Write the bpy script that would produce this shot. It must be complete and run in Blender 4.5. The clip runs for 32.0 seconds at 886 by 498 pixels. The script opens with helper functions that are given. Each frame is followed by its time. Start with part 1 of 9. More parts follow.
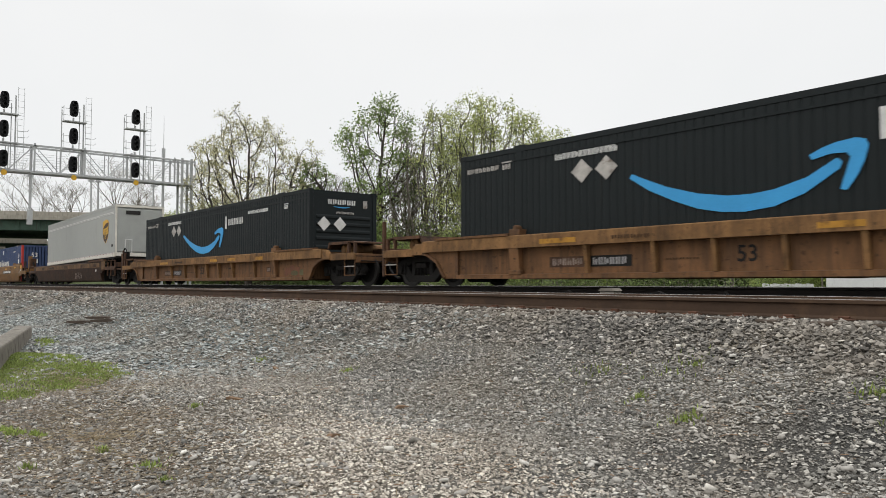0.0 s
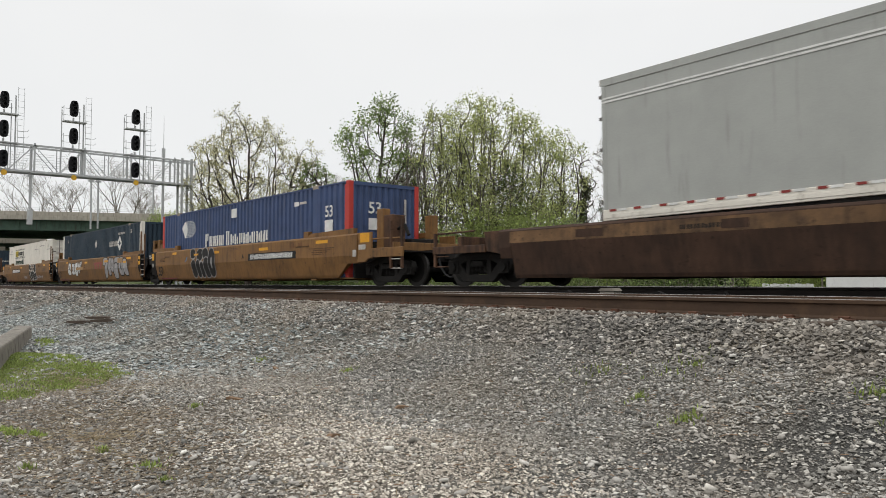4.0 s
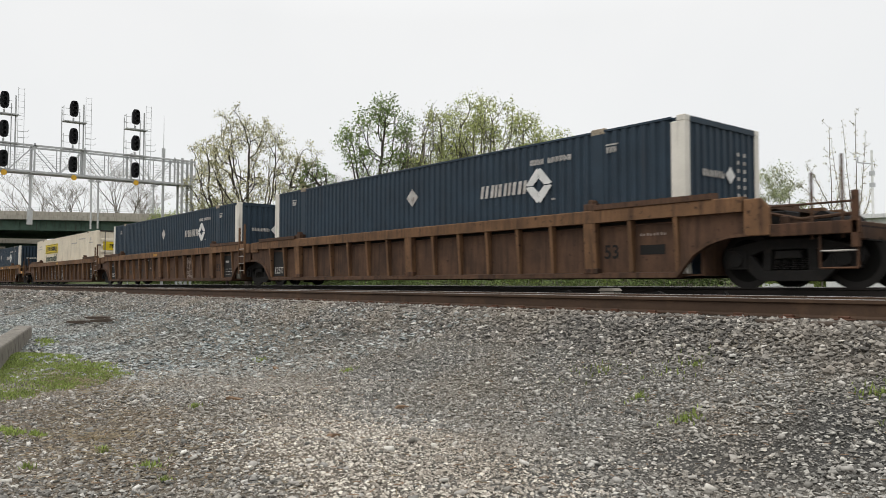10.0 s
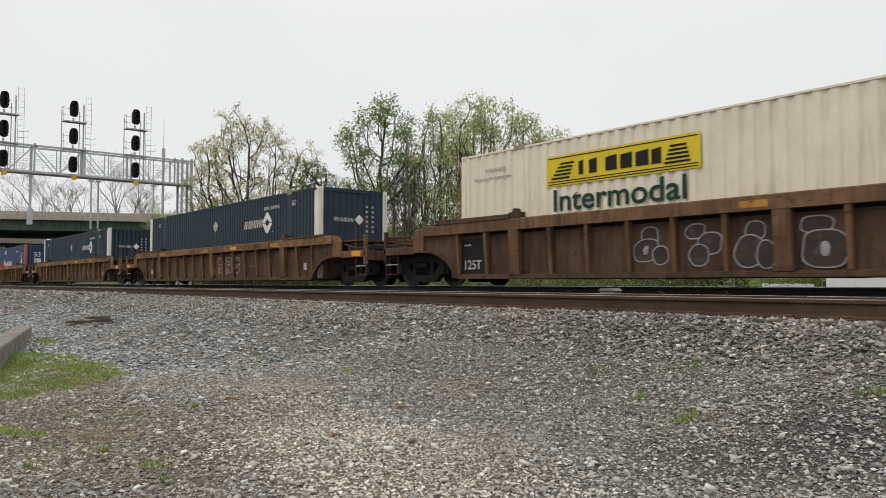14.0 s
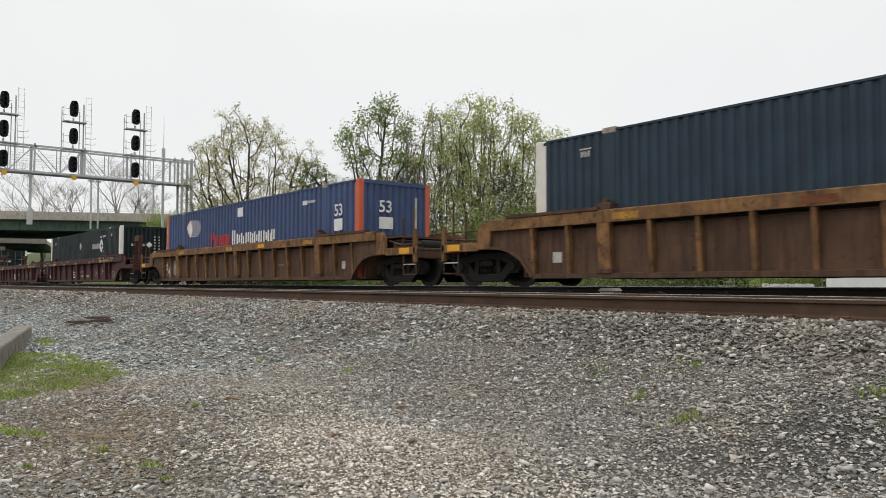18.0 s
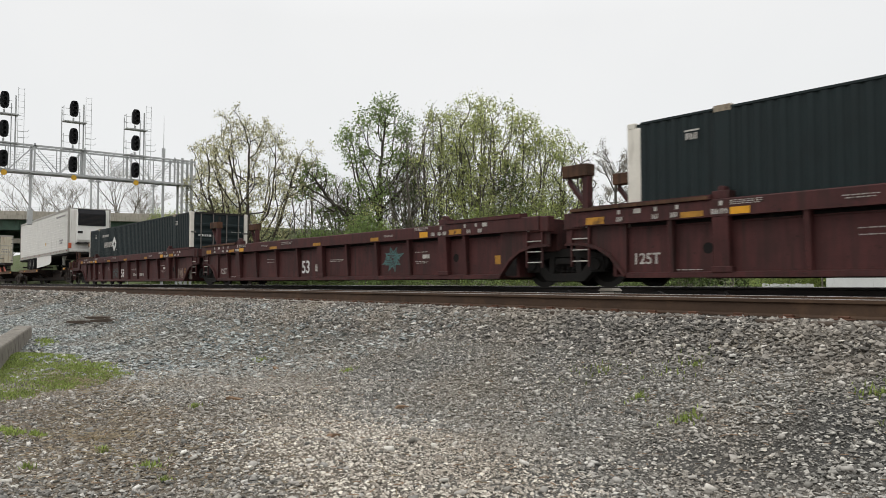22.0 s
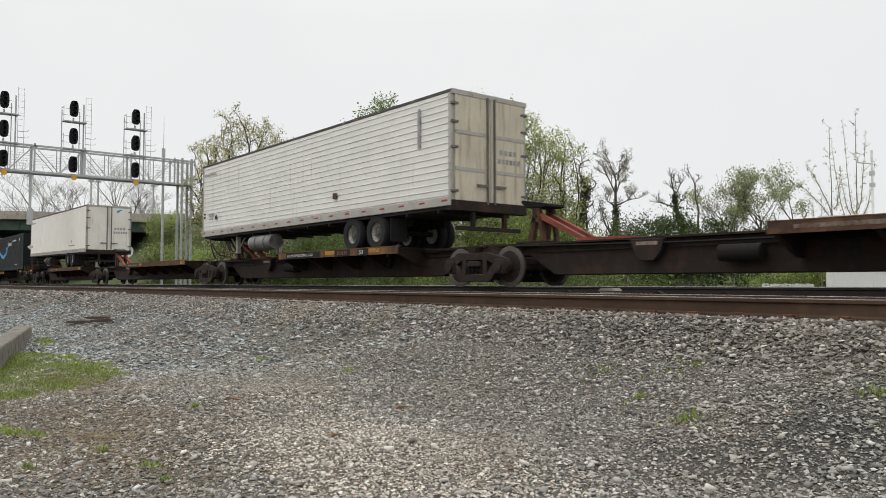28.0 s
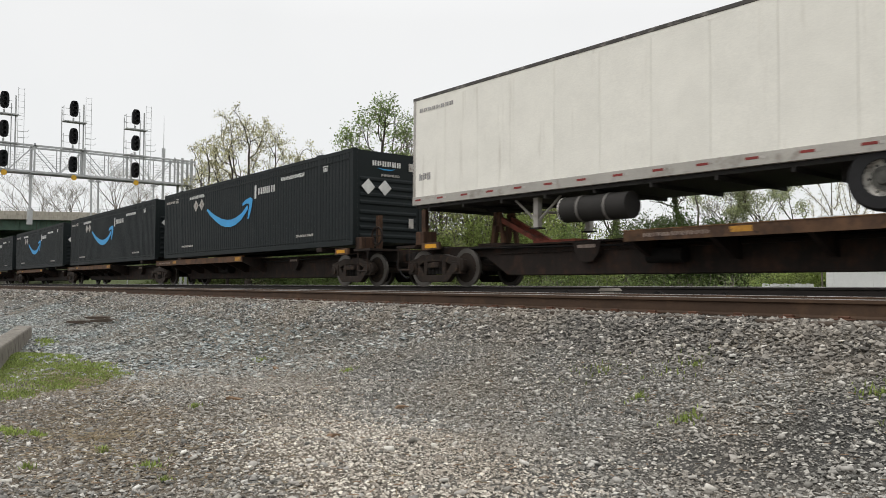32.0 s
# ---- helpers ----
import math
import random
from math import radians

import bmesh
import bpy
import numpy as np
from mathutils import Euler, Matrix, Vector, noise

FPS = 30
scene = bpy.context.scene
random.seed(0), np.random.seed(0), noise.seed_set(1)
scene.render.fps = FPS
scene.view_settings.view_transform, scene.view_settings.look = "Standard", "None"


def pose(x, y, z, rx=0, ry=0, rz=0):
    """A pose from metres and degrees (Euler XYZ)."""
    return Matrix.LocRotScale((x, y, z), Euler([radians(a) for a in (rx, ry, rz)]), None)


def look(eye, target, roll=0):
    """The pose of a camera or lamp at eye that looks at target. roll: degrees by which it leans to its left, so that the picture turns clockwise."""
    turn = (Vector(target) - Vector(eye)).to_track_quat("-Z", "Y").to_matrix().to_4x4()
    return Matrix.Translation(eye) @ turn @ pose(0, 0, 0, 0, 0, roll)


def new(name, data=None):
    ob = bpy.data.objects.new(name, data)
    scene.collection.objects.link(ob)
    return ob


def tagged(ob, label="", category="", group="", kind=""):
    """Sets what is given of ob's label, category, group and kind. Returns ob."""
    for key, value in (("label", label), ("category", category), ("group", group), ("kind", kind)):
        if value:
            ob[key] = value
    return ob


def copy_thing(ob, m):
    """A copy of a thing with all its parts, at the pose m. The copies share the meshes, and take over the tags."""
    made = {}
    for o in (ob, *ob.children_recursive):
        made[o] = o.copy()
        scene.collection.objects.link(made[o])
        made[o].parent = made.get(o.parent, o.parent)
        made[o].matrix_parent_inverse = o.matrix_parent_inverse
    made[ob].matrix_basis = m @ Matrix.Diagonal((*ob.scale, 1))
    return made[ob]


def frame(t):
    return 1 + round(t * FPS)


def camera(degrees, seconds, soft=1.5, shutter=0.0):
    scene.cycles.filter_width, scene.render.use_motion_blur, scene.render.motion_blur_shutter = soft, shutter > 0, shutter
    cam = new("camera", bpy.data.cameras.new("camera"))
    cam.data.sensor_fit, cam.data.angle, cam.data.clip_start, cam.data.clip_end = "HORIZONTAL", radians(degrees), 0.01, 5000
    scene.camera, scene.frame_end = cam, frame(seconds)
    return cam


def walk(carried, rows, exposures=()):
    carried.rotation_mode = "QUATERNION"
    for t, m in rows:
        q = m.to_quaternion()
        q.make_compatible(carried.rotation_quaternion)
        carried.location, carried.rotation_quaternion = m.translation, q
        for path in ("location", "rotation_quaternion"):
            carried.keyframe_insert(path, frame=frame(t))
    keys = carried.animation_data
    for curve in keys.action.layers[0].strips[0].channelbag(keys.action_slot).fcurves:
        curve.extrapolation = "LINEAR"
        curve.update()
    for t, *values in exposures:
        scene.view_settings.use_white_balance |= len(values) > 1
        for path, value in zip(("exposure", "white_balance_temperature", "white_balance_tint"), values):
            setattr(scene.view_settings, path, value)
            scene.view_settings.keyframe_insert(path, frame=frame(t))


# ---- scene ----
# The camera stands still on a tripod beside the line, a little above the level of the rails.
cam = camera(60.71, 32.0, soft=0.85, shutter=0.13)
EYE = pose(0, 0, 0.072, 92.58, 0, 51.01)
EXPOSURE = [(0, 0.05), (1, 0.05), (3, 0.02), (6, 0.01), (7, 0.01), (8, -0.02), (9, -0.08), (9.6, 0.0), (10, 0.03), (11, 0.1), (12, 0.09), (13, 0.02), (14, -0.05), (17, 0.03), (18, 0.03), (20, 0.03), (22, 0.0), (23, -0.02), (24, -0.03), (25, 0.05), (28, -0.02), (30, 0.11), (32, 0.03)]
walk(cam, [(0.0, EYE), (32.0, EYE)], exposures=EXPOSURE)

# ---------------------------------------------------------------- world and light
world = bpy.data.worlds.new("overcast")
scene.world = world
world.use_nodes = True
wn, wl = world.node_tree.nodes, world.node_tree.links
wn.clear()
sky = wn.new("ShaderNodeTexSky")
sky.sky_type, sky.sun_disc = "NISHITA", False
sky.sun_elevation, sky.sun_rotation = radians(52), radians(150)
sky.air_density, sky.dust_density, sky.ozone_density = 1.0, 6.0, 1.0
skyscale = wn.new("ShaderNodeVectorMath")
skyscale.operation = "SCALE"
skyscale.inputs["Scale"].default_value = 0.1
# cloud layer: brighter overhead than at the horizon, as an overcast sky is
wgeo = wn.new("ShaderNodeTexCoord")
wsep = wn.new("ShaderNodeSeparateXYZ")
wramp = wn.new("ShaderNodeValToRGB")
wramp.color_ramp.elements[0].position, wramp.color_ramp.elements[0].color = 0.0, (0.9, 0.915, 0.92, 1)
wramp.color_ramp.elements[1].position, wramp.color_ramp.elements[1].color = 1.0, (1.7, 1.71, 1.72, 1)
e = wramp.color_ramp.elements.new(0.33)
e.color = (0.935, 0.935, 0.93, 1)
wmix = wn.new("ShaderNodeMixRGB")
wmix.inputs["Fac"].default_value = 0.93
wbg = wn.new("ShaderNodeBackground")
wbg.inputs["Strength"].default_value = 1.0
wout = wn.new("ShaderNodeOutputWorld")
wl.new(wgeo.outputs["Generated"], wsep.inputs[0])
wl.new(wsep.outputs["Z"], wramp.inputs["Fac"])
wl.new(sky.outputs[0], skyscale.inputs[0])
wl.new(skyscale.outputs[0], wmix.inputs["Color1"])
wl.new(wramp.outputs["Color"], wmix.inputs["Color2"])
wcloud = wn.new("ShaderNodeTexNoise")
wcloud.inputs["Scale"].default_value, wcloud.inputs["Detail"].default_value = 3.0, 5
wl.new(wgeo.outputs["Generated"], wcloud.inputs["Vector"])
wshade = wn.new("ShaderNodeMapRange")
wshade.inputs["From Min"].default_value, wshade.inputs["From Max"].default_value = 0.35, 0.65
wl.new(wcloud.outputs["Fac"], wshade.inputs["Value"])
wtint = wn.new("ShaderNodeMixRGB")
wtint.blend_type = "MULTIPLY"
wtint.inputs["Color2"].default_value = (0.965, 0.969, 0.972, 1)
wl.new(wshade.outputs[0], wtint.inputs["Fac"])
wl.new(wmix.outputs[0], wtint.inputs["Color1"])
wl.new(wtint.outputs[0], wbg.inputs["Color"])
wl.new(wbg.outputs[0], wout.inputs["Surface"])

sun = new("sun", bpy.data.lights.new("sun", "SUN"))
sun.data.energy, sun.data.angle, sun.data.color = 0.7, radians(35), (1.0, 0.97, 0.92)
sun.matrix_world = look((0, 0, 0), (0.35, 0.5, -0.8))
scene.view_settings.exposure = 0.0

# ---------------------------------------------------------------- mesh and part helpers


class Shape:
    """Gathers simple solids into one mesh."""

    def __init__(self):
        self.v, self.f, self.s = [], [], []

    def box(self, x0, x1, y0, y1, z0, z1):
        n = len(self.v)
        self.v += [(x, y, z) for z in (z0, z1) for y in (y0, y1) for x in (x0, x1)]
        for q in ((0, 2, 3, 1), (4, 5, 7, 6), (0, 1, 5, 4), (2, 6, 7, 3), (0, 4, 6, 2), (1, 3, 7, 5)):
            self.f.append(tuple(n + i for i in q))
            self.s.append(False)
        return self

    def prism(self, pts, a0, a1, axis="y"):
        """A polygon, given in the two other axes, drawn out from a0 to a1 along the axis."""
        n, k = len(self.v), len(pts)
        for a in (a0, a1):
            for p, q in pts:
                self.v.append({"x": (a, p, q), "y": (p, a, q), "z": (p, q, a)}[axis])
        self.f.append(tuple(n + i for i in range(k)))
        self.f.append(tuple(n + k + i for i in reversed(range(k))))
        self.s += [False, False]
        for i in range(k):
            j = (i + 1) % k
            self.f.append((n + i, n + k + i, n + k + j, n + j))
            self.s.append(False)
        return self

    def strip(self, pts, a0, a1, axis="z"):
        """An open folded sheet: the line of points drawn out along the axis."""
        n, k = len(self.v), len(pts)
        for a in (a0, a1):
            for p, q in pts:
                self.v.append({"x": (a, p, q), "y": (p, a, q), "z": (p, q, a)}[axis])
        for i in range(k - 1):
            self.f.append((n + i, n + i + 1, n + k + i + 1, n + k + i))
            self.s.append(False)
        return self

    def tube(self, p0, p1, r, n=8, r2=None, caps=True):
        p0, p1 = Vector(p0), Vector(p1)
        d = (p1 - p0).normalized()
        a = d.orthogonal().normalized()
        b = d.cross(a)
        m = len(self.v)
        for p, rr in ((p0, r), (p1, r if r2 is None else r2)):
            for i in range(n):
                w = 2 * math.pi * i / n
                self.v.append(tuple(p + (a * math.cos(w) + b * math.sin(w)) * rr))
        for i in range(n):
            j = (i + 1) % n
            self.f.append((m + i, m + j, m + n + j, m + n + i))
            self.s.append(True)
        if caps:
            self.f.append(tuple(m + i for i in reversed(range(n))))
            self.f.append(tuple(m + n + i for i in range(n)))
            self.s += [False, False]
        return self

    def path(self, pts, r, n=6):
        for a, b in zip(pts, pts[1:]):
            self.tube(a, b, r, n)
        return self

    def lathe(self, prof, y0=0.0, cx=0.0, cz=0.0, n=24):
        """A closed turned body about the y axis: prof holds (radius, y)."""
        m, k = len(self.v), len(prof)
        for i in range(n):
            w = 2 * math.pi * i / n
            for r, y in prof:
                self.v.append((cx + r * math.cos(w), y0 + y, cz + r * math.sin(w)))
        for i in range(n):
            j = (i + 1) % n
            for q in range(k):
                p = (q + 1) % k
                self.f.append((m + i * k + q, m + j * k + q, m + j * k + p, m + i * k + p))
                self.s.append(True)
        return self

    def quad(self, a, b, c, d):
        n = len(self.v)
        self.v += [a, b, c, d]
        self.f.append((n, n + 1, n + 2, n + 3))
        self.s.append(False)
        return self

    def mesh(self, name, material, bevel=0.0):
        me = bpy.data.meshes.new(name)
        me.from_pydata(self.v, [], self.f)
        me.polygons.foreach_set("use_smooth", self.s)
        bm = bmesh.new()
        bm.from_mesh(me)
        bmesh.ops.recalc_face_normals(bm, faces=bm.faces)
        if bevel:
            edges = [q for q in bm.edges if len(q.link_faces) == 2 and q.calc_face_angle(0) > 0.6]
            bmesh.ops.bevel(bm, geom=edges, offset=bevel, segments=1, affect="EDGES", clamp_overlap=True)
        bm.to_mesh(me)
        bm.free()
        if any(self.s):
            me.set_sharp_from_angle(angle=radians(40))
        me.materials.append(material)
        return me


def part(name, shape, material, parent, label="", bevel=0.0, at=None):
    """Links a shape (or a mesh made before) as one mesh object under a thing or a part."""
    me = shape.mesh(name, material, bevel) if isinstance(shape, Shape) else shape
    ob = new(name, me)
    ob.parent = parent
    if at is not None:
        ob.matrix_basis = at
    return tagged(ob, label) if label else ob


def thing(name, at, label, category, group="", kind=""):
    ob = new(name)
    ob.empty_display_size = 0.3
    ob.matrix_basis = at
    return tagged(ob, label, category, group, kind)


def single(name, shape, material, label, category, group="", kind="", at=None, bevel=0.0):
    ob = new(name, shape.mesh(name, material, bevel) if isinstance(shape, Shape) else shape)
    if at is not None:
        ob.matrix_basis = at
    return tagged(ob, label, category, group, kind)


def arrays(name, verts, faces, material, smooth=False):
    """A mesh from arrays of points and equal-sided faces."""
    me = bpy.data.meshes.new(name)
    verts, faces = np.asarray(verts, np.float32), np.asarray(faces, np.int32)
    k = faces.shape[1]
    me.vertices.add(len(verts))
    me.vertices.foreach_set("co", verts.ravel())
    me.loops.add(faces.size)
    me.loops.foreach_set("vertex_index", faces.ravel())
    me.polygons.add(len(faces))
    me.polygons.foreach_set("loop_start", np.arange(0, faces.size, k, dtype=np.int32))
    me.polygons.foreach_set("loop_total", np.full(len(faces), k, np.int32))
    me.polygons.foreach_set("use_smooth", np.full(len(faces), smooth))
    me.update(calc_edges=True)
    me.materials.append(material)
    return me


def lettering(words, size, material, squeeze=1.0, depth=0.004):
    """Built-in letters as a mesh that stands upright and faces -y, with its lower left corner at the origin."""
    cu = bpy.data.curves.new("letters", "FONT")
    cu.body, cu.size, cu.extrude, cu.offset = words, size * 1.38, depth / 2, size * 0.02
    ob = new("letters", cu)
    me = bpy.data.meshes.new_from_object(ob.evaluated_get(bpy.context.evaluated_depsgraph_get()))
    bpy.data.objects.remove(ob)
    bpy.data.curves.remove(cu)
    me.transform(Matrix.Diagonal((squeeze, 1, 1, 1)))
    me.transform(Matrix.Rotation(radians(90), 4, "X"))
    me.materials.clear()
    me.materials.append(material)
    return me


# ---------------------------------------------------------------- materials


def surface(name, colour, rough=0.6, metal=0.0, vary=0.25, scale=1.5, dirt=None, amount=0.5, streak=False, grain=40.0, bump=0.15, spots=0.0, random_tone=0.0, island=0.0, spec=0.22, soot=0.0):
    """A weathered material: broad blotches, fine grain, dirt or rust in patches or in streaks that run down, and relief."""
    m = bpy.data.materials.new(name)
    m.use_nodes = True
    n, l = m.node_tree.nodes, m.node_tree.links
    b = n["Principled BSDF"]
    tc = n.new("ShaderNodeTexCoord")
    oi = n.new("ShaderNodeObjectInfo")
    off = n.new("ShaderNodeVectorMath")
    off.operation = "MULTIPLY_ADD"
    comb = n.new("ShaderNodeCombineXYZ")
    for i in range(3):
        l.new(oi.outputs["Random"], comb.inputs[i])
    l.new(comb.outputs[0], off.inputs[0])
    off.inputs[1].default_value = (37.0, 19.0, 23.0)
    l.new(tc.outputs["Object"], off.inputs[2])

    def noise_at(s, detail, stretch=None):
        q = n.new("ShaderNodeTexNoise")
        q.inputs["Scale"].default_value, q.inputs["Detail"].default_value, q.inputs["Roughness"].default_value = s, detail, 0.6
        if stretch:
            mp = n.new("ShaderNodeMapping")
            mp.inputs["Scale"].default_value = stretch
            l.new(off.outputs[0], mp.inputs["Vector"])
            l.new(mp.outputs[0], q.inputs["Vector"])
        else:
            l.new(off.outputs[0], q.inputs["Vector"])
        return q

    big, fine = noise_at(scale, 5), noise_at(grain, 3)
    hsv = n.new("ShaderNodeHueSaturation")
    hsv.inputs["Color"].default_value = (*colour, 1)
    tone = n.new("ShaderNodeMapRange")
    tone.inputs["To Min"].default_value, tone.inputs["To Max"].default_value = 1 - vary, 1 + vary
    tone.inputs["From Min"].default_value, tone.inputs["From Max"].default_value = 0.3, 0.7
    l.new(big.outputs["Fac"], tone.inputs["Value"])
    value = tone.outputs[0]

    def times(value, source, lo, hi):
        r = n.new("ShaderNodeMapRange")
        r.inputs["To Min"].default_value, r.inputs["To Max"].default_value = lo, hi
        l.new(source, r.inputs["Value"])
        q = n.new("ShaderNodeMath")
        q.operation = "MULTIPLY"
        l.new(value, q.inputs[0])
        l.new(r.outputs[0], q.inputs[1])
        return q.outputs[0]

    value = times(value, fine.outputs["Fac"], 0.86, 1.14)
    if random_tone:
        value = times(value, oi.outputs["Random"], 1 - random_tone, 1 + random_tone)
    if island:
        geo = n.new("ShaderNodeNewGeometry")
        value = times(value, geo.outputs["Random Per Island"], 1 - island, 1 + island)
    l.new(value, hsv.inputs["Value"])
    out = hsv.outputs[0]
    if dirt:
        patch = noise_at(2.2 if streak else scale * 1.7, 6, (2.6, 2.6, 0.22) if streak else None)
        ramp = n.new("ShaderNodeMapRange")
        ramp.inputs["From Min"].default_value, ramp.inputs["From Max"].default_value = 0.66 - 0.3 * amount, 0.82 - 0.2 * amount
        l.new(patch.outputs["Fac"], ramp.inputs["Value"])
        mx = n.new("ShaderNodeMixRGB")
        mx.inputs["Color2"].default_value = (*dirt, 1)
        l.new(ramp.outputs[0], mx.inputs["Fac"])
        l.new(out, mx.inputs["Color1"])
        out = mx.outputs[0]
    if spots and dirt:
        sp = noise_at(9.0, 4)
        ramp = n.new("ShaderNodeMapRange")
        ramp.inputs["From Min"].default_value, ramp.inputs["From Max"].default_value = 0.68 - spots * 0.1, 0.72
        l.new(sp.outputs["Fac"], ramp.inputs["Value"])
        mx = n.new("ShaderNodeMixRGB")
        mx.inputs["Color2"].default_value = (dirt[0] * 0.7, dirt[1] * 0.7, dirt[2] * 0.7, 1)
        l.new(ramp.outputs[0], mx.inputs["Fac"])
        l.new(out, mx.inputs["Color1"])
        out = mx.outputs[0]
    if soot:
        # black grime in cloudy patches and thin runs
        cloud, runs = noise_at(0.9, 7), noise_at(3.0, 5, (3.5, 3.5, 0.35))
        both = n.new("ShaderNodeMath")
        both.operation = "MULTIPLY"
        l.new(cloud.outputs["Fac"], both.inputs[0])
        l.new(runs.outputs["Fac"], both.inputs[1])
        ramp = n.new("ShaderNodeMapRange")
        ramp.inputs["From Min"].default_value, ramp.inputs["From Max"].default_value, ramp.inputs["To Max"].default_value = 0.2, 0.42, min(1.0, soot * 1.6)
        l.new(both.outputs[0], ramp.inputs["Value"])
        mx = n.new("ShaderNodeMixRGB")
        mx.inputs["Color2"].default_value = (0.014, 0.011, 0.0095, 1)
        l.new(ramp.outputs[0], mx.inputs["Fac"])
        l.new(out, mx.inputs["Color1"])
        out = mx.outputs[0]
    l.new(out, b.inputs["Base Color"])
    rr = n.new("ShaderNodeMapRange")
    rr.inputs["To Min"].default_value, rr.inputs["To Max"].default_value = max(0.05, rough - 0.12), min(1, rough + 0.15)
    l.new(big.outputs["Fac"], rr.inputs["Value"])
    l.new(rr.outputs[0], b.inputs["Roughness"])
    b.inputs["Metallic"].default_value = metal
    b.inputs["Specular IOR Level"].default_value = spec
    if bump:
        bp = n.new("ShaderNodeBump")
        bp.inputs["Strength"].default_value, bp.inputs["Distance"].default_value = bump, 0.02
        l.new(fine.outputs["Fac"], bp.inputs["Height"])
        l.new(bp.outputs[0], b.inputs["Normal"])
    return m


RUST = (0.075, 0.036, 0.02)
GRIME = (0.035, 0.028, 0.022)
m_ribcar = surface("brown_car_paint", (0.094, 0.052, 0.032), 0.8, dirt=(0.045, 0.027, 0.018), amount=0.55, streak=True, vary=0.3, spots=0.7, soot=0.35)
m_rib_brown = surface("rust_brown_rib_paint", (0.1, 0.052, 0.03), 0.8, dirt=(0.04, 0.024, 0.018), amount=0.55, streak=True, vary=0.35, spots=0.8, random_tone=0.15, soot=0.55)
m_rib_mid = surface("brown_edge_paint", (0.165, 0.09, 0.046), 0.78, dirt=(0.06, 0.033, 0.022), amount=0.5, streak=True, vary=0.32, spots=0.8, random_tone=0.12, soot=0.35)
m_casting = surface("dull_pale_casting", (0.3, 0.255, 0.19), 0.7, dirt=(0.1, 0.06, 0.04), amount=0.5, vary=0.25, scale=6)
m_rod = surface("dull_grey_lock_rod", (0.14, 0.13, 0.12), 0.6, vary=0.2)
m_farrail = surface("dark_brown_rail", (0.024, 0.02, 0.018), 0.75, vary=0.25, scale=2)
m_ribcar_tan = surface("tan_edge_paint", (0.2, 0.105, 0.042), 0.7, dirt=RUST, amount=0.52, vary=0.35, scale=2.5, spots=0.9, soot=0.5)
m_orangecar = surface("ochre_car_paint", (0.165, 0.084, 0.038), 0.75, dirt=(0.09, 0.05, 0.028), amount=0.55, streak=True, vary=0.28, spots=0.8, soot=0.32)
m_orangecar_worn = surface("worn_ochre_paint", (0.215, 0.115, 0.047), 0.75, dirt=(0.13, 0.07, 0.03), amount=0.5, streak=False, scale=2.2, vary=0.35, spots=0.9, soot=0.4)
m_tancar = surface("golden_brown_car_paint", (0.2, 0.103, 0.036), 0.6, dirt=(0.11, 0.058, 0.026), amount=0.42, streak=True, vary=0.2, spots=0.6, soot=0.28)
m_rustcar = surface("rusty_brown_car_paint", (0.058, 0.032, 0.021), 0.8, dirt=(0.035, 0.022, 0.016), amount=0.55, streak=False, scale=1.0, vary=0.35, spots=0.9, soot=0.4)
m_maroon = surface("maroon_car_paint", (0.066, 0.022, 0.021), 0.65, dirt=(0.032, 0.018, 0.016), amount=0.5, streak=True, vary=0.28, spots=0.6, soot=0.35)
m_spine = surface("dark_brown_spine_paint", (0.024, 0.0175, 0.0145), 0.8, dirt=(0.058, 0.03, 0.019), amount=0.5, vary=0.35, spots=0.8, soot=0.4)
m_deck_edge = surface("worn_ochre_deck_edge", (0.1, 0.055, 0.031), 0.75, dirt=(0.04, 0.026, 0.02), amount=0.65, vary=0.4, scale=2.0, spots=0.9)
m_redsteel = surface("faded_red_hitch_paint", (0.23, 0.06, 0.04), 0.7, dirt=RUST, amount=0.5, vary=0.3)
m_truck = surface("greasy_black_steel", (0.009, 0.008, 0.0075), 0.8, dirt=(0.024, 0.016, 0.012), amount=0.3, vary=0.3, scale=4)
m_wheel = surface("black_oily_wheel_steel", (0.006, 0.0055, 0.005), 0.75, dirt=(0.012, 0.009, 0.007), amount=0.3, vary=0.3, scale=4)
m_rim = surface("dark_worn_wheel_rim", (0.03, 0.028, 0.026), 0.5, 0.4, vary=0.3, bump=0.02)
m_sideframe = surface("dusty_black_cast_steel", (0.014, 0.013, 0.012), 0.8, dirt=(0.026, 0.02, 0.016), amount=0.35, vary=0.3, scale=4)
m_tread = surface("worn_wheel_steel", (0.11, 0.1, 0.09), 0.42, 0.7, vary=0.3, bump=0.02)
m_rusttruck = surface("rusty_brown_truck_steel", (0.0240, 0.0180, 0.0142), 0.8, dirt=(0.06, 0.036, 0.024), amount=0.45, vary=0.35, scale=4, spots=0.6)
m_tyre = surface("black_rubber", (0.022, 0.022, 0.023), 0.85, vary=0.2, scale=6)
m_hubsteel = surface("greasy_grey_hub_steel", (0.09, 0.088, 0.078), 0.6, dirt=(0.03, 0.028, 0.025), amount=0.5, scale=8, vary=0.25)
m_hub = surface("painted_wheel_rim", (0.5, 0.48, 0.44), 0.5, dirt=GRIME, amount=0.45, scale=5)
m_yellow = surface("reflective_yellow", (0.62, 0.3, 0.02), 0.5, vary=0.15, scale=4, bump=0)
m_goldworn = surface("worn_yellow_paint", (0.38, 0.19, 0.03), 0.6, dirt=(0.1, 0.05, 0.025), amount=0.5, vary=0.3, scale=4, spots=0.6)
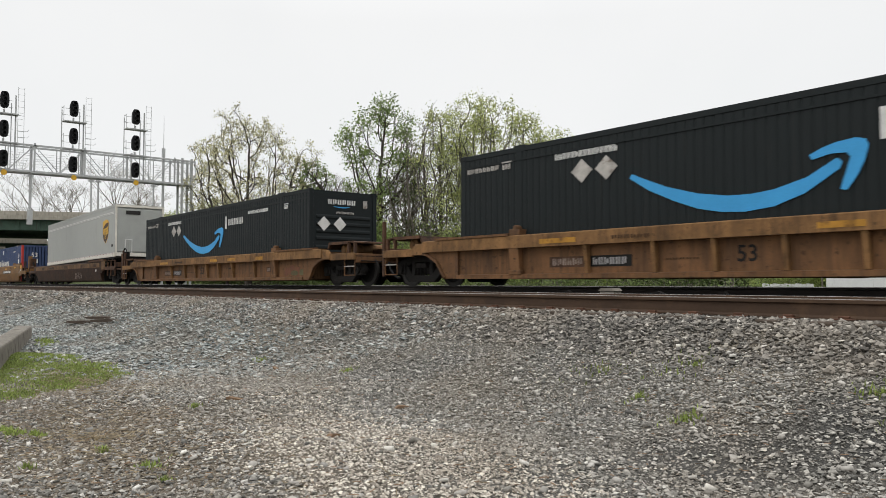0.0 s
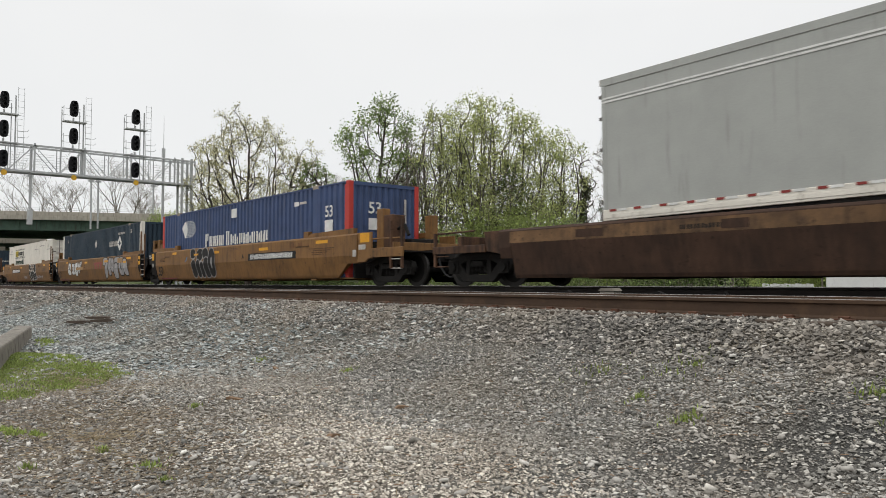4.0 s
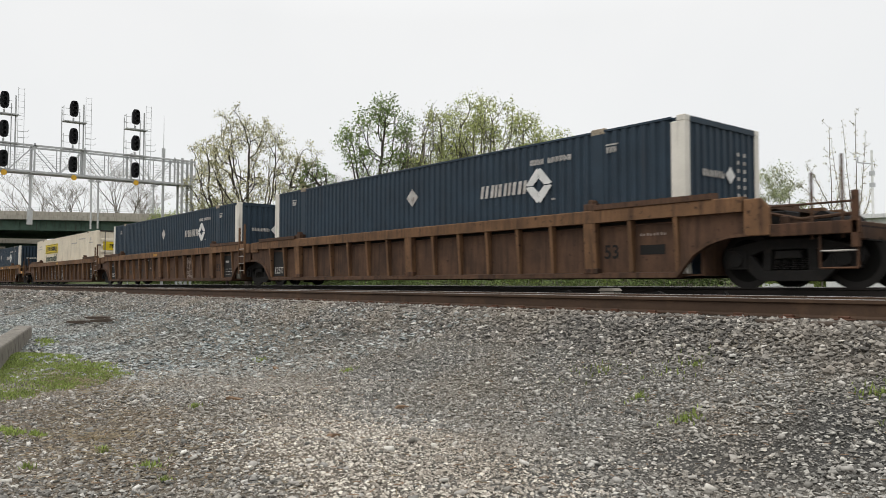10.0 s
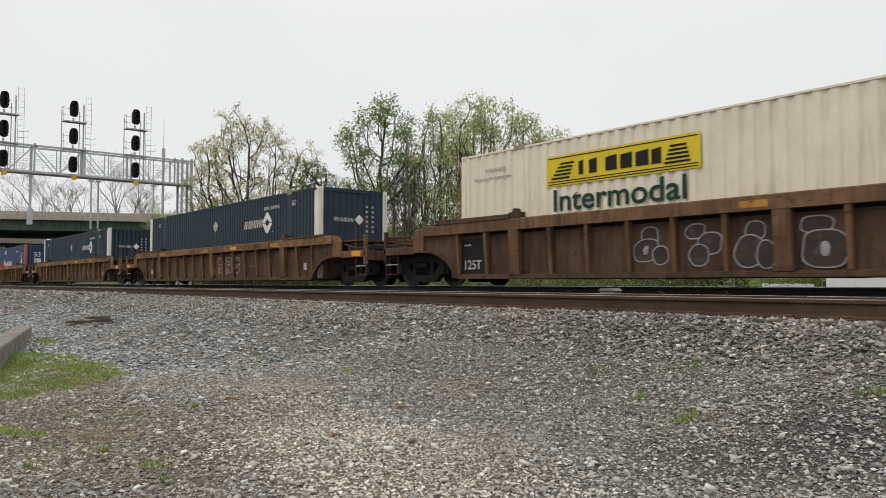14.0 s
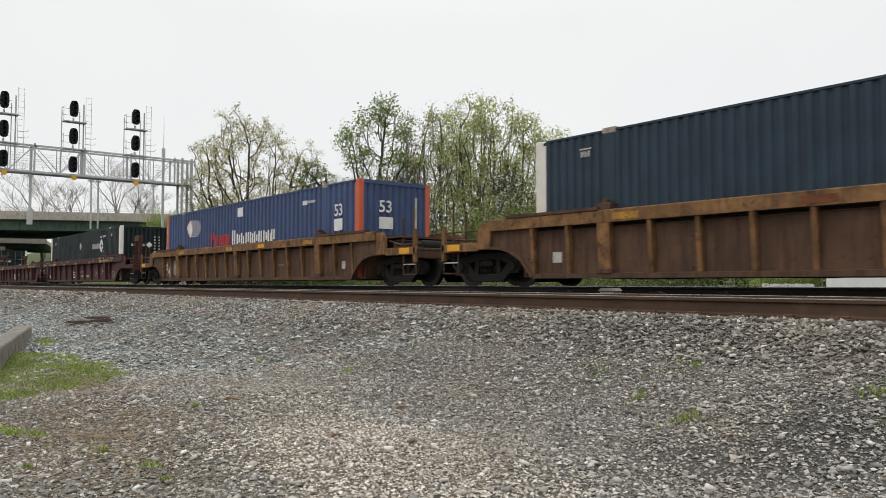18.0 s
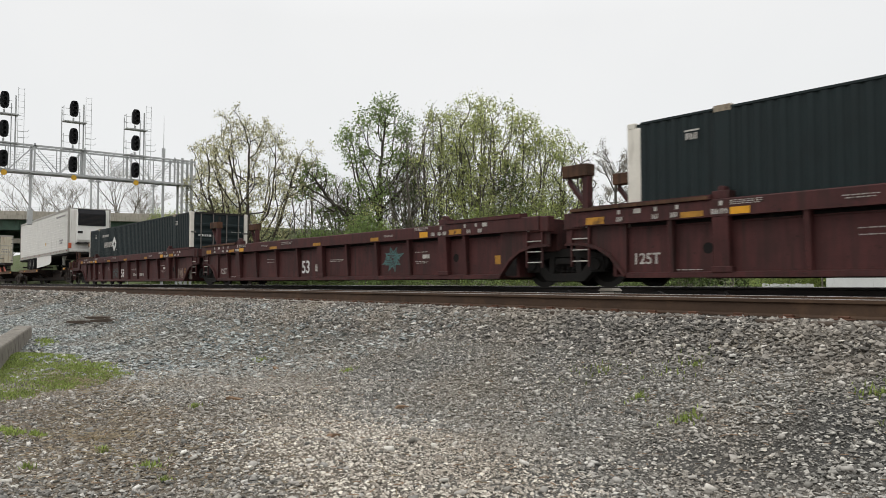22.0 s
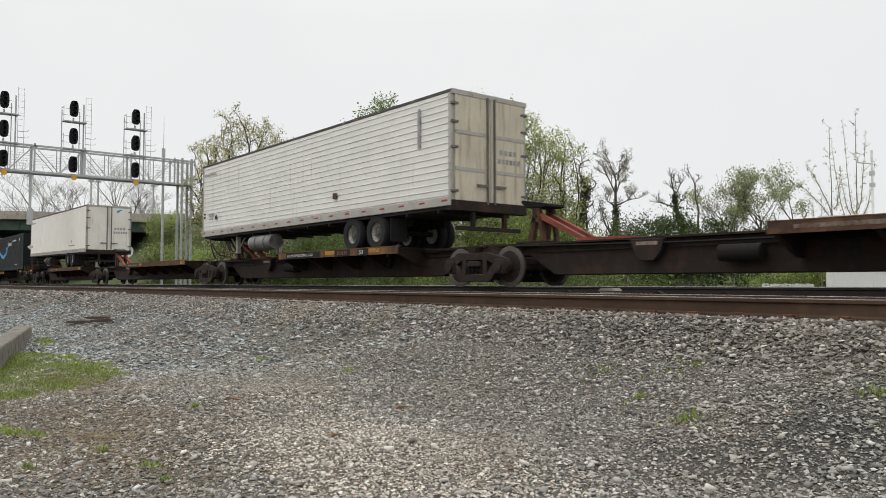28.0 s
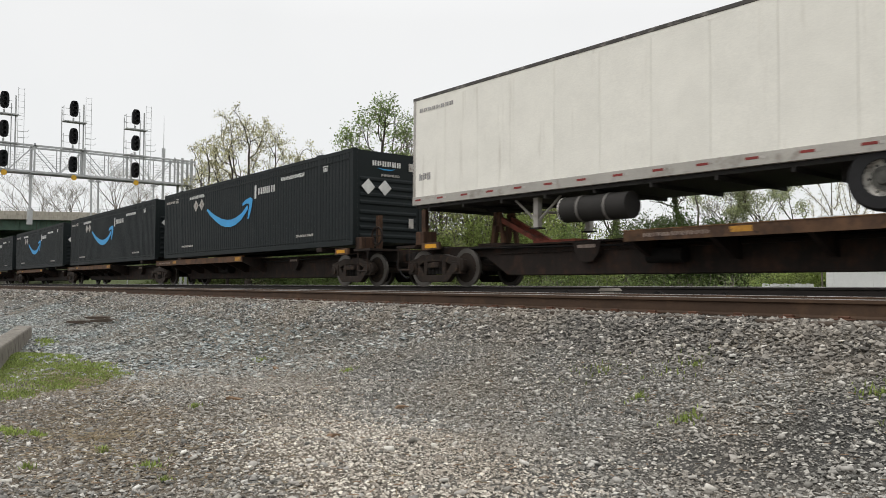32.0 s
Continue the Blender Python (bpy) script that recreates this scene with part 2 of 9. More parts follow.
m_white = surface("white_marking_paint", (0.62, 0.62, 0.6), 0.6, vary=0.15, scale=3, bump=0)
m_pale = surface("worn_white_stencil", (0.42, 0.4, 0.37), 0.7, dirt=(0.14, 0.1, 0.08), amount=0.4, scale=4, bump=0)
m_darkmark = surface("black_stencil_paint", (0.009, 0.0085, 0.008), 0.6, vary=0.2, bump=0)
m_bluemark = surface("bright_blue_marking", (0.05, 0.31, 0.62), 0.5, vary=0.08, bump=0)
m_redmark = surface("red_marking", (0.42, 0.03, 0.03), 0.55, vary=0.12, bump=0)
m_greenmark = surface("dark_green_marking", (0.006, 0.036, 0.022), 0.5, vary=0.1, bump=0)
m_signyellow = surface("yellow_panel", (0.62, 0.47, 0.02), 0.5, vary=0.1, bump=0)
m_brownmark = surface("dark_brown_marking", (0.06, 0.03, 0.012), 0.5, vary=0.1, bump=0)
m_goldmark = surface("gold_marking", (0.62, 0.36, 0.04), 0.5, vary=0.1, bump=0)
m_tape_red = surface("red_reflector_tape", (0.22, 0.035, 0.03), 0.5, vary=0.15, bump=0)
m_greymark = surface("grey_spray_paint", (0.3, 0.29, 0.29), 0.6, dirt=(0.15, 0.12, 0.1), amount=0.35, scale=2.5, bump=0)
m_teal = surface("teal_spray_paint", (0.075, 0.155, 0.152), 0.6, dirt=(0.06, 0.06, 0.055), amount=0.5, vary=0.3, scale=5, bump=0)
m_faintmark = surface("faint_spray_paint", (0.24, 0.19, 0.16), 0.7, dirt=(0.1, 0.06, 0.045), amount=0.55, scale=4, bump=0)
m_char = surface("charcoal_container_paint", (0.008, 0.0118, 0.0126), 0.6, dirt=(0.018, 0.019, 0.018), amount=0.15, streak=True, vary=0.15, bump=0.05)
m_navy = surface("dark_navy_container_paint", (0.023, 0.039, 0.056), 0.55, dirt=(0.028, 0.036, 0.046), amount=0.25, streak=True, vary=0.2, bump=0.05)
m_green = surface("blackish_green_container_paint", (0.009, 0.0165, 0.0175), 0.55, dirt=(0.017, 0.022, 0.023), amount=0.2, streak=True, vary=0.2, bump=0.05)
m_blue = surface("blue_container_paint", (0.048, 0.074, 0.155), 0.55, dirt=(0.055, 0.066, 0.11), amount=0.42, streak=True, vary=0.2, bump=0.05)
m_post_red = surface("orange_red_post_paint", (0.5, 0.11, 0.05), 0.5, dirt=(0.3, 0.1, 0.06), amount=0.3, streak=True, vary=0.12, bump=0.05)
m_post_crimson = surface("red_post_paint", (0.42, 0.045, 0.035), 0.5, dirt=(0.25, 0.06, 0.045), amount=0.3, streak=True, vary=0.12, bump=0.05)
m_post_white = surface("cream_post_paint", (0.66, 0.63, 0.56), 0.5, dirt=(0.36, 0.33, 0.28), amount=0.35, streak=True, vary=0.1, bump=0.05)
m_cream = surface("cream_container_paint", (0.7, 0.63, 0.5), 0.5, dirt=(0.42, 0.36, 0.27), amount=0.28, streak=True, vary=0.08, bump=0.05)
m_offwhite = surface("off_white_container_paint", (0.7, 0.67, 0.6), 0.5, dirt=(0.4, 0.36, 0.3), amount=0.22, streak=True, vary=0.08, bump=0.05)
m_trailer = surface("white_trailer_paint", (0.74, 0.73, 0.69), 0.4, dirt=(0.42, 0.39, 0.34), amount=0.2, streak=True, vary=0.06, bump=0.04)
m_door_dirty = surface("stained_white_door", (0.56, 0.51, 0.4), 0.55, dirt=(0.3, 0.21, 0.13), amount=0.5, streak=True, vary=0.12, scale=1.2, bump=0.05)
m_greytrailer = surface("grey_trailer_paint", (0.345, 0.355, 0.335), 0.5, dirt=(0.25, 0.25, 0.23), amount=0.25, streak=True, vary=0.06, bump=0.03)
m_rail_alu = surface("dull_aluminium_rail", (0.4, 0.38, 0.345), 0.5, 0.25, dirt=(0.22, 0.195, 0.16), amount=0.4, vary=0.12)
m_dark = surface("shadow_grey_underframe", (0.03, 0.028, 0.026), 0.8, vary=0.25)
m_galv = surface("galvanised_steel", (0.44, 0.45, 0.45), 0.5, 0.1, vary=0.15, scale=2, dirt=(0.32, 0.32, 0.31), amount=0.3)
m_signal = surface("matt_black_signal_case", (0.012, 0.012, 0.014), 0.55, vary=0.2)
m_rail = surface("rusty_rail_web", (0.06, 0.037, 0.024), 0.75, dirt=(0.1, 0.06, 0.036), amount=0.4, vary=0.25, scale=2)
m_railtop = surface("polished_rail_head", (0.62, 0.6, 0.58), 0.22, 1.0, vary=0.1, bump=0.02)
m_clip = surface("rusty_orange_fastening", (0.1, 0.05, 0.032), 0.8, vary=0.3, scale=8)
m_sleeper = surface("weathered_timber", (0.07, 0.055, 0.043), 0.9, dirt=(0.12, 0.1, 0.085), amount=0.4, vary=0.3, scale=3)
m_concrete = surface("weathered_concrete", (0.36, 0.335, 0.285), 0.85, dirt=(0.2, 0.18, 0.15), amount=0.45, streak=True, vary=0.15)
m_kerb = surface("mossy_grey_concrete", (0.2, 0.182, 0.155), 0.9, dirt=(0.09, 0.08, 0.065), amount=0.5, vary=0.25, scale=3, bump=0.4)
m_girder = surface("green_bridge_paint", (0.06, 0.1, 0.075), 0.6, dirt=(0.05, 0.045, 0.035), amount=0.4, streak=True, vary=0.2)
m_white_wall = surface("white_metal_siding", (0.68, 0.68, 0.68), 0.5, dirt=(0.45, 0.44, 0.42), amount=0.3, streak=True, vary=0.06)
m_bark = surface("grey_brown_bark", (0.17, 0.15, 0.125), 0.9, dirt=(0.05, 0.042, 0.034), amount=0.5, vary=0.3, scale=2, bump=0.4)
m_bark_grey = surface("weathered_grey_bark", (0.115, 0.105, 0.09), 0.9, dirt=(0.05, 0.045, 0.038), amount=0.35, vary=0.3, scale=2, bump=0.4)
m_bark_dark = surface("dark_bark", (0.07, 0.06, 0.05), 0.9, vary=0.3, scale=2, bump=0.4)
m_timber = surface("splintered_timber", (0.2, 0.13, 0.08), 0.9, dirt=(0.09, 0.06, 0.045), amount=0.5, vary=0.3, scale=5)


def leaf_material(name, colour, tone=0.45):
    m = surface(name, colour, 0.6, vary=0.25, scale=0.35, grain=6, bump=0, island=tone, spec=0.2)
    n, l = m.node_tree.nodes, m.node_tree.links
    b = n["Principled BSDF"]
    thin = n.new("ShaderNodeBsdfTranslucent")
    mix = n.new("ShaderNodeMixShader")
    mix.inputs["Fac"].default_value = 0.5
    l.new(b.inputs["Base Color"].links[0].from_socket, thin.inputs["Color"])
    l.new(b.outputs[0], mix.inputs[1])
    l.new(thin.outputs[0], mix.inputs[2])
    l.new(mix.outputs[0], n["Material Output"].inputs["Surface"])
    return m


m_leaf_yellow = leaf_material("yellow_green_spring_leaves", (0.48, 0.46, 0.26))
m_leaf_green = leaf_material("fresh_green_leaves", (0.21, 0.28, 0.1))
m_leaf_lime = leaf_material("light_green_spring_leaves", (0.42, 0.455, 0.18))
m_leaf_ivy = leaf_material("ivy_leaves", (0.06, 0.075, 0.03))
m_leaf_spray = leaf_material("mixed_green_leaves", (0.3, 0.36, 0.12))
m_leaf_thicket = leaf_material("green_thicket_leaves", (0.075, 0.11, 0.035))
m_leaf_bush = leaf_material("undergrowth_leaves", (0.11, 0.14, 0.05))
m_leaf_olive = leaf_material("olive_green_leaves", (0.34, 0.37, 0.2))
m_leaf_buds = leaf_material("greyish_buds", (0.36, 0.33, 0.27))
m_leaf_shoot = leaf_material("pale_opening_buds", (0.5, 0.48, 0.36))
m_straw = leaf_material("dry_straw", (0.33, 0.27, 0.18), 0.35)
m_grass = leaf_material("grass_blades", (0.25, 0.31, 0.09), 0.45)

# ---------------------------------------------------------------- ground and gravel
RAIL_NEAR, RAIL_FAR = 7.31, 12.44      # the near rails of the two tracks; gauge 1.5 between rail centres
TOP_NEAR = -0.081                      # level of the near track; the far track's rail top is zero
PROFILE_Y = [-60, 1.0, 4.3, 5.0, 5.8, 6.5, 6.85, 9.2, 11.7, 15.0, 15.6, 17.2, 19.5, 30, 60, 400]
PROFILE_Z = [-1.5, -1.17, -1.12, -0.98, -0.68, -0.36, -0.295, -0.29, -0.235, -0.225, -0.3, -0.75, -0.85, -0.8, -0.6, 2.0]


def ground_level(x, y):
    z = np.interp(y, PROFILE_Y, PROFILE_Z)
    x, y = np.asarray(x, float), np.asarray(y, float)
    bumpy = 0.035 * np.sin(x * 0.9 + 0.7 * y) * np.sin(y * 1.3 - 0.4 * x) + 0.02 * np.sin(2.3 * x - 1.1) * np.sin(1.9 * y + 0.6)
    calm = np.clip((6.6 - y) / 1.5, 0, 1) + np.clip((y - 17) / 3, 0, 1)
    bank = 7.5 * np.clip((y - 21) / 13, 0, 1) ** 1.2 * np.clip((-62 - x) / 22, 0, 1)
    return z + bumpy * np.clip(calm, 0, 1) + bank


def ground_material():
    m = bpy.data.materials.new("gravel_ground")
    m.use_nodes = True
    n, l = m.node_tree.nodes, m.node_tree.links
    b = n["Principled BSDF"]
    tc = n.new("ShaderNodeTexCoord")
    stones = n.new("ShaderNodeTexVoronoi")
    stones.inputs["Scale"].default_value = 38
    grit = n.new("ShaderNodeTexVoronoi")
    grit.inputs["Scale"].default_value = 92
    broad = n.new("ShaderNodeTexNoise")
    broad.inputs["Scale"].default_value, broad.inputs["Detail"].default_value = 0.55, 6
    for q in (stones, grit, broad):
        l.new(tc.outputs["Object"], q.inputs["Vector"])
    tint = n.new("ShaderNodeValToRGB")
    tint.color_ramp.elements[0].position, tint.color_ramp.elements[0].color = 0.36, (0.115, 0.11, 0.098, 1)
    tint.color_ramp.elements[1].position, tint.color_ramp.elements[1].color = 0.66, (0.19, 0.165, 0.13, 1)
    l.new(broad.outputs["Fac"], tint.inputs["Fac"])
    sep = n.new("ShaderNodeSeparateColor")
    l.new(grit.outputs["Color"], sep.inputs[0])
    amp = n.new("ShaderNodeValToRGB")
    el = amp.color_ramp.elements
    el[0].position, el[0].color = 0.0, (0.16, 0.16, 0.16, 1)
    el[1].position, el[1].color = 1.0, (1.0, 1.0, 1.0, 1)
    for p, c in ((0.5, 0.25), (0.8, 0.42), (0.93, 0.62)):
        el.new(p).color = (c, c, c, 1)
    l.new(sep.outputs["Red"], amp.inputs["Fac"])
    amp3 = n.new("ShaderNodeMath")
    amp3.operation, amp3.inputs[1].default_value = "MULTIPLY", 3.3
    l.new(amp.outputs[0], amp3.inputs[0])
    sc = n.new("ShaderNodeVectorMath")
    sc.operation = "SCALE"
    l.new(tint.outputs["Color"], sc.inputs[0])
    l.new(amp3.outputs[0], sc.inputs["Scale"])
    # brown earth where the gravel is thin
    away = n.new("ShaderNodeVectorMath")
    away.operation = "MULTIPLY_ADD"
    away.inputs[1].default_value, away.inputs[2].default_value = (0.36, 0.85, 0.0), (2.45, -1.45, 0.0)
    l.new(tc.outputs["Object"], away.inputs[0])
    dist = n.new("ShaderNodeVectorMath")
    dist.operation = "LENGTH"
    l.new(away.outputs[0], dist.inputs[0])
    wob = n.new("ShaderNodeMath")
    wob.operation = "ADD"
    l.new(dist.outputs["Value"], wob.inputs[0])
    l.new(broad.outputs["Fac"], wob.inputs[1])
    near = n.new("ShaderNodeMapRange")
    near.inputs["From Min"].default_value, near.inputs["From Max"].default_value = 1.1, 2.1
    near.inputs["To Min"].default_value, near.inputs["To Max"].default_value = 0.85, 0.0
    l.new(wob.outputs[0], near.inputs["Value"])
    soil = n.new("ShaderNodeMixRGB")
    soil.inputs["Color2"].default_value = (0.17, 0.135, 0.095, 1)
    l.new(near.outputs[0], soil.inputs["Fac"])
    l.new(sc.outputs[0], soil.inputs["Color1"])
    # a stain of black dust
    turn = n.new("ShaderNodeMapping")
    turn.vector_type = "TEXTURE"
    turn.inputs["Location"].default_value, turn.inputs["Rotation"].default_value, turn.inputs["Scale"].default_value = (-2.5, 4.62, 0.0), (0, 0, radians(51)), (1.4, 0.7, 50.0)
    l.new(tc.outputs["Object"], turn.inputs["Vector"])
    dl = n.new("ShaderNodeVectorMath")
    dl.operation = "LENGTH"
    l.new(turn.outputs[0], dl.inputs[0])
    dw = n.new("ShaderNodeMath")
    dw.operation = "ADD"
    l.new(dl.outputs["Value"], dw.inputs[0])
    l.new(broad.outputs["Fac"], dw.inputs[1])
    dm = n.new("ShaderNodeMapRange")
    dm.inputs["From Min"].default_value, dm.inputs["From Max"].default_value = 0.85, 1.6
    dm.inputs["To Min"].default_value, dm.inputs["To Max"].default_value = 0.6, 0.0
    l.new(dw.outputs[0], dm.inputs["Value"])
    dust = n.new("ShaderNodeMixRGB")
    dust.inputs["Color2"].default_value = (0.03, 0.03, 0.029, 1)
    l.new(dm.outputs[0], dust.inputs["Fac"])
    l.new(soil.outputs[0], dust.inputs["Color1"])
    soil = dust
    # grassy land beyond the tracks
    pos = n.new("ShaderNodeSeparateXYZ")
    l.new(tc.outputs["Object"], pos.inputs[0])
    far = n.new("ShaderNodeMapRange")
    far.inputs["From Min"].default_value, far.inputs["From Max"].default_value = 15.8, 18.0
    l.new(pos.outputs["Y"], far.inputs["Value"])
    green = n.new("ShaderNodeMixRGB")
    green.inputs["Color2"].default_value = (0.075, 0.095, 0.03, 1)
    l.new(far.outputs[0], green.inputs["Fac"])
    l.new(soil.outputs[0], green.inputs["Color1"])
    # bed of the far track coloured near-black, to cut light bounced under the train
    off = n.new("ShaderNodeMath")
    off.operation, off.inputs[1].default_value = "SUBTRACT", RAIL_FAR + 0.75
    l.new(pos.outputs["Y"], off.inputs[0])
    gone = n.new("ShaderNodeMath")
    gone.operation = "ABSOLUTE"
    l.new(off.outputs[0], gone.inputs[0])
    shaded = n.new("ShaderNodeMapRange")
    shaded.inputs["From Min"].default_value, shaded.inputs["From Max"].default_value = 1.3, 2.2
    shaded.inputs["To Min"].default_value, shaded.inputs["To Max"].default_value = 0.85, 0.0
    l.new(gone.outputs[0], shaded.inputs["Value"])
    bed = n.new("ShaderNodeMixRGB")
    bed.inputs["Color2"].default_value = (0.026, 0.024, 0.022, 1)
    l.new(shaded.outputs[0], bed.inputs["Fac"])
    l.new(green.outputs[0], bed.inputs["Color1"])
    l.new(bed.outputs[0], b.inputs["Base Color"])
    b.inputs["Roughness"].default_value = 0.95
    add = n.new("ShaderNodeMath")
    add.operation = "ADD"
    l.new(stones.outputs["Distance"], add.inputs[0])
    l.new(grit.outputs["Distance"], add.inputs[1])
    bp = n.new("ShaderNodeBump")
    bp.inputs["Strength"].default_value, bp.inputs["Distance"].default_value = 0.8, 0.03
    bp.invert = True
    l.new(add.outputs[0], bp.inputs["Height"])
    l.new(bp.outputs[0], b.inputs["Normal"])
    return m


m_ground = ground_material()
gx = np.concatenate([[-900, -500, -300, -200, -150], np.arange(-120, -30, 3.0), np.arange(-30, 8, 0.3), np.arange(8, 60, 6.0), [80, 150, 400, 900]])
gy = np.concatenate([[-600, -200, -60, -20, -8], np.arange(-4, 7.2, 0.25), [7.4, 8, 8.8, 9.2, 10.5, 11.7, 12.4, 13.9, 15.0, 15.6, 16.4, 17.2, 18.3, 19.5], np.arange(21, 40, 1.5), [45, 60, 90, 200, 400, 900]])
X, Y = np.meshgrid(gx, gy)
Z = ground_level(X, Y)
nx, ny = len(gx), len(gy)
ids = np.arange(nx * ny).reshape(ny, nx)
quads = np.stack([ids[:-1, :-1], ids[:-1, 1:], ids[1:, 1:], ids[1:, :-1]], -1).reshape(-1, 4)
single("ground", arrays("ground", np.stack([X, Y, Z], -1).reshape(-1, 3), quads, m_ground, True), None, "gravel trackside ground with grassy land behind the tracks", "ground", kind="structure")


def stone_material(name, low, mid, high, pale=0.93, top=(0.7, 0.67, 0.61)):
    """Crushed stone: each piece has its own grey, a few are almost white."""
    m = bpy.data.materials.new(name)
    m.use_nodes = True
    n, l = m.node_tree.nodes, m.node_tree.links
    b = n["Principled BSDF"]
    geo = n.new("ShaderNodeNewGeometry")
    ramp = n.new("ShaderNodeValToRGB")
    el = ramp.color_ramp.elements
    el[0].position, el[0].color = 0.0, (*low, 1)
    el[1].position, el[1].color = 1.0, (*top, 1)
    for p, c in ((0.45, mid), (pale - 0.1, high), (pale, (high[0] * 1.25, high[1] * 1.25, high[2] * 1.22))):
        q = el.new(p)
        q.color = (*c, 1)
    l.new(geo.outputs["Random Per Island"], ramp.inputs["Fac"])
    tc = n.new("ShaderNodeTexCoord")
    no = n.new("ShaderNodeTexNoise")
    no.inputs["Scale"].default_value, no.inputs["Detail"].default_value = 60, 3
    l.new(tc.outputs["Object"], no.inputs["Vector"])
    br = n.new("ShaderNodeTexNoise")
    br.inputs["Scale"].default_value, br.inputs["Detail"].default_value = 0.7, 4
    l.new(tc.outputs["Object"], br.inputs["Vector"])
    earth = n.new("ShaderNodeMapRange")
    earth.inputs["From Min"].default_value, earth.inputs["From Max"].default_value = 0.42, 0.72
    earth.inputs["To Max"].default_value = 0.5
    l.new(br.outputs["Fac"], earth.inputs["Value"])
    dust = n.new("ShaderNodeMixRGB")
    dust.inputs["Color2"].default_value = (0.27, 0.225, 0.17, 1)
    l.new(earth.outputs[0], dust.inputs["Fac"])
    l.new(ramp.outputs["Color"], dust.inputs["Color1"])
    mr = n.new("ShaderNodeMapRange")
    mr.inputs["To Min"].default_value, mr.inputs["To Max"].default_value = 0.7, 1.3
    l.new(no.outputs["Fac"], mr.inputs["Value"])
    sc = n.new("ShaderNodeVectorMath")
    sc.operation = "SCALE"
    l.new(dust.outputs[0], sc.inputs[0])
    l.new(mr.outputs[0], sc.inputs["Scale"])
    l.new(sc.outputs[0], b.inputs["Base Color"])
    b.inputs["Roughness"].default_value = 0.85
    return m


m_stone = stone_material("crushed_grey_stone", (0.095, 0.093, 0.084), (0.218, 0.209, 0.187), (0.375, 0.358, 0.325), 0.94, (0.62, 0.595, 0.545))
m_tanstone = stone_material("pale_tan_stone_chips", (0.2, 0.175, 0.145), (0.43, 0.385, 0.325), (0.66, 0.61, 0.53))
m_ballast = stone_material("coarse_track_ballast", (0.06, 0.056, 0.05), (0.165, 0.153, 0.135), (0.31, 0.285, 0.25), 0.95, (0.58, 0.55, 0.5))
m_shadeballast = stone_material("shade_black_ballast", (0.014, 0.013, 0.012), (0.035, 0.032, 0.029), (0.07, 0.065, 0.058), 0.97, (0.12, 0.11, 0.1))
m_brownstone = stone_material("earthy_brown_stones", (0.075, 0.062, 0.047), (0.17, 0.142, 0.107), (0.3, 0.265, 0.215), 0.95, (0.5, 0.46, 0.4))
m_whitestone = stone_material("whitish_pebbles", (0.34, 0.32, 0.29), (0.5, 0.48, 0.44), (0.6, 0.58, 0.54))
m_bluestone = stone_material("bluish_grey_stone_chips", (0.1, 0.116, 0.114), (0.235, 0.256, 0.248), (0.39, 0.41, 0.395), 0.96, (0.55, 0.56, 0.54))

rng = np.random.default_rng(7)
CHIP = np.array([(x, y, z) for z in (-1, 1) for y in (-1, 1) for x in (-1, 1)], float)
CHIP_F = np.array([(0, 2, 3), (0, 3, 1), (4, 5, 7), (4, 7, 6), (0, 1, 5), (0, 5, 4), (2, 6, 7), (2, 7, 3), (0, 4, 6), (0, 6, 2), (1, 3, 7), (1, 7, 5)])


OCTA = np.array([(1, 0, 0), (-1, 0, 0), (0, 1, 0), (0, -1, 0), (0, 0, 1), (0, 0, -1)], float)
OCTA_F = np.array([(0, 2, 4), (2, 1, 4), (1, 3, 4), (3, 0, 4), (2, 0, 5), (1, 2, 5), (3, 1, 5), (0, 3, 5)])


def rubble(name, px, py, size, material, label, sink=0.2, flat=0.36, small=False, round_off=False):
    """Crushed stones strewn at the given places: angular shards, small chips with eight faces, or blunt blocks."""
    k = len(px)
    s = size * np.clip(np.exp(rng.normal(0, 0.45, k)), 0.35, 2.1)
    base, sides = (OCTA * 1.25, OCTA_F) if small else (CHIP, CHIP_F)
    lo, hi = (0.55, 0.92) if round_off else ((0.6, 1.1) if small else (0.35, 1.0))
    v = base[None] * rng.uniform(lo, hi, (k, len(base), 3)) + (rng.normal(0, 0.13, (k, len(base), 3)) if small else 0)
    v = v * (s[:, None] * np.stack([rng.uniform(0.9, 1.45, k), rng.uniform(0.6, 1.05, k), rng.uniform(0.6, 1.3, k) * flat], -1))[:, None]
    a, tip, roll = rng.uniform(0, 6.283, k), rng.normal(0, 0.24, k), rng.normal(0, 0.24, k)
    c, q, ct, st, cr, sr = (f(w)[:, None] for w in (a, tip, roll) for f in (np.cos, np.sin))
    y, z = v[..., 1] * cr - v[..., 2] * sr, v[..., 1] * sr + v[..., 2] * cr
    x, z = v[..., 0] * ct - z * st, v[..., 0] * st + z * ct
    x, y = x * c - y * q, x * q + y * c
    zz = ground_level(px, py)[:, None] + s[:, None] * (flat * 0.75 - sink) + rng.uniform(0, 0.4, (k, 1)) * s[:, None]
    verts = np.stack([x + px[:, None], y + py[:, None], z + zz], -1).reshape(-1, 3)
    faces = (sides[None] + len(base) * np.arange(k)[:, None, None]).reshape(-1, 3)
    single(name, arrays(name, verts, faces, material, round_off), None, label, "gravel", kind="stuff")


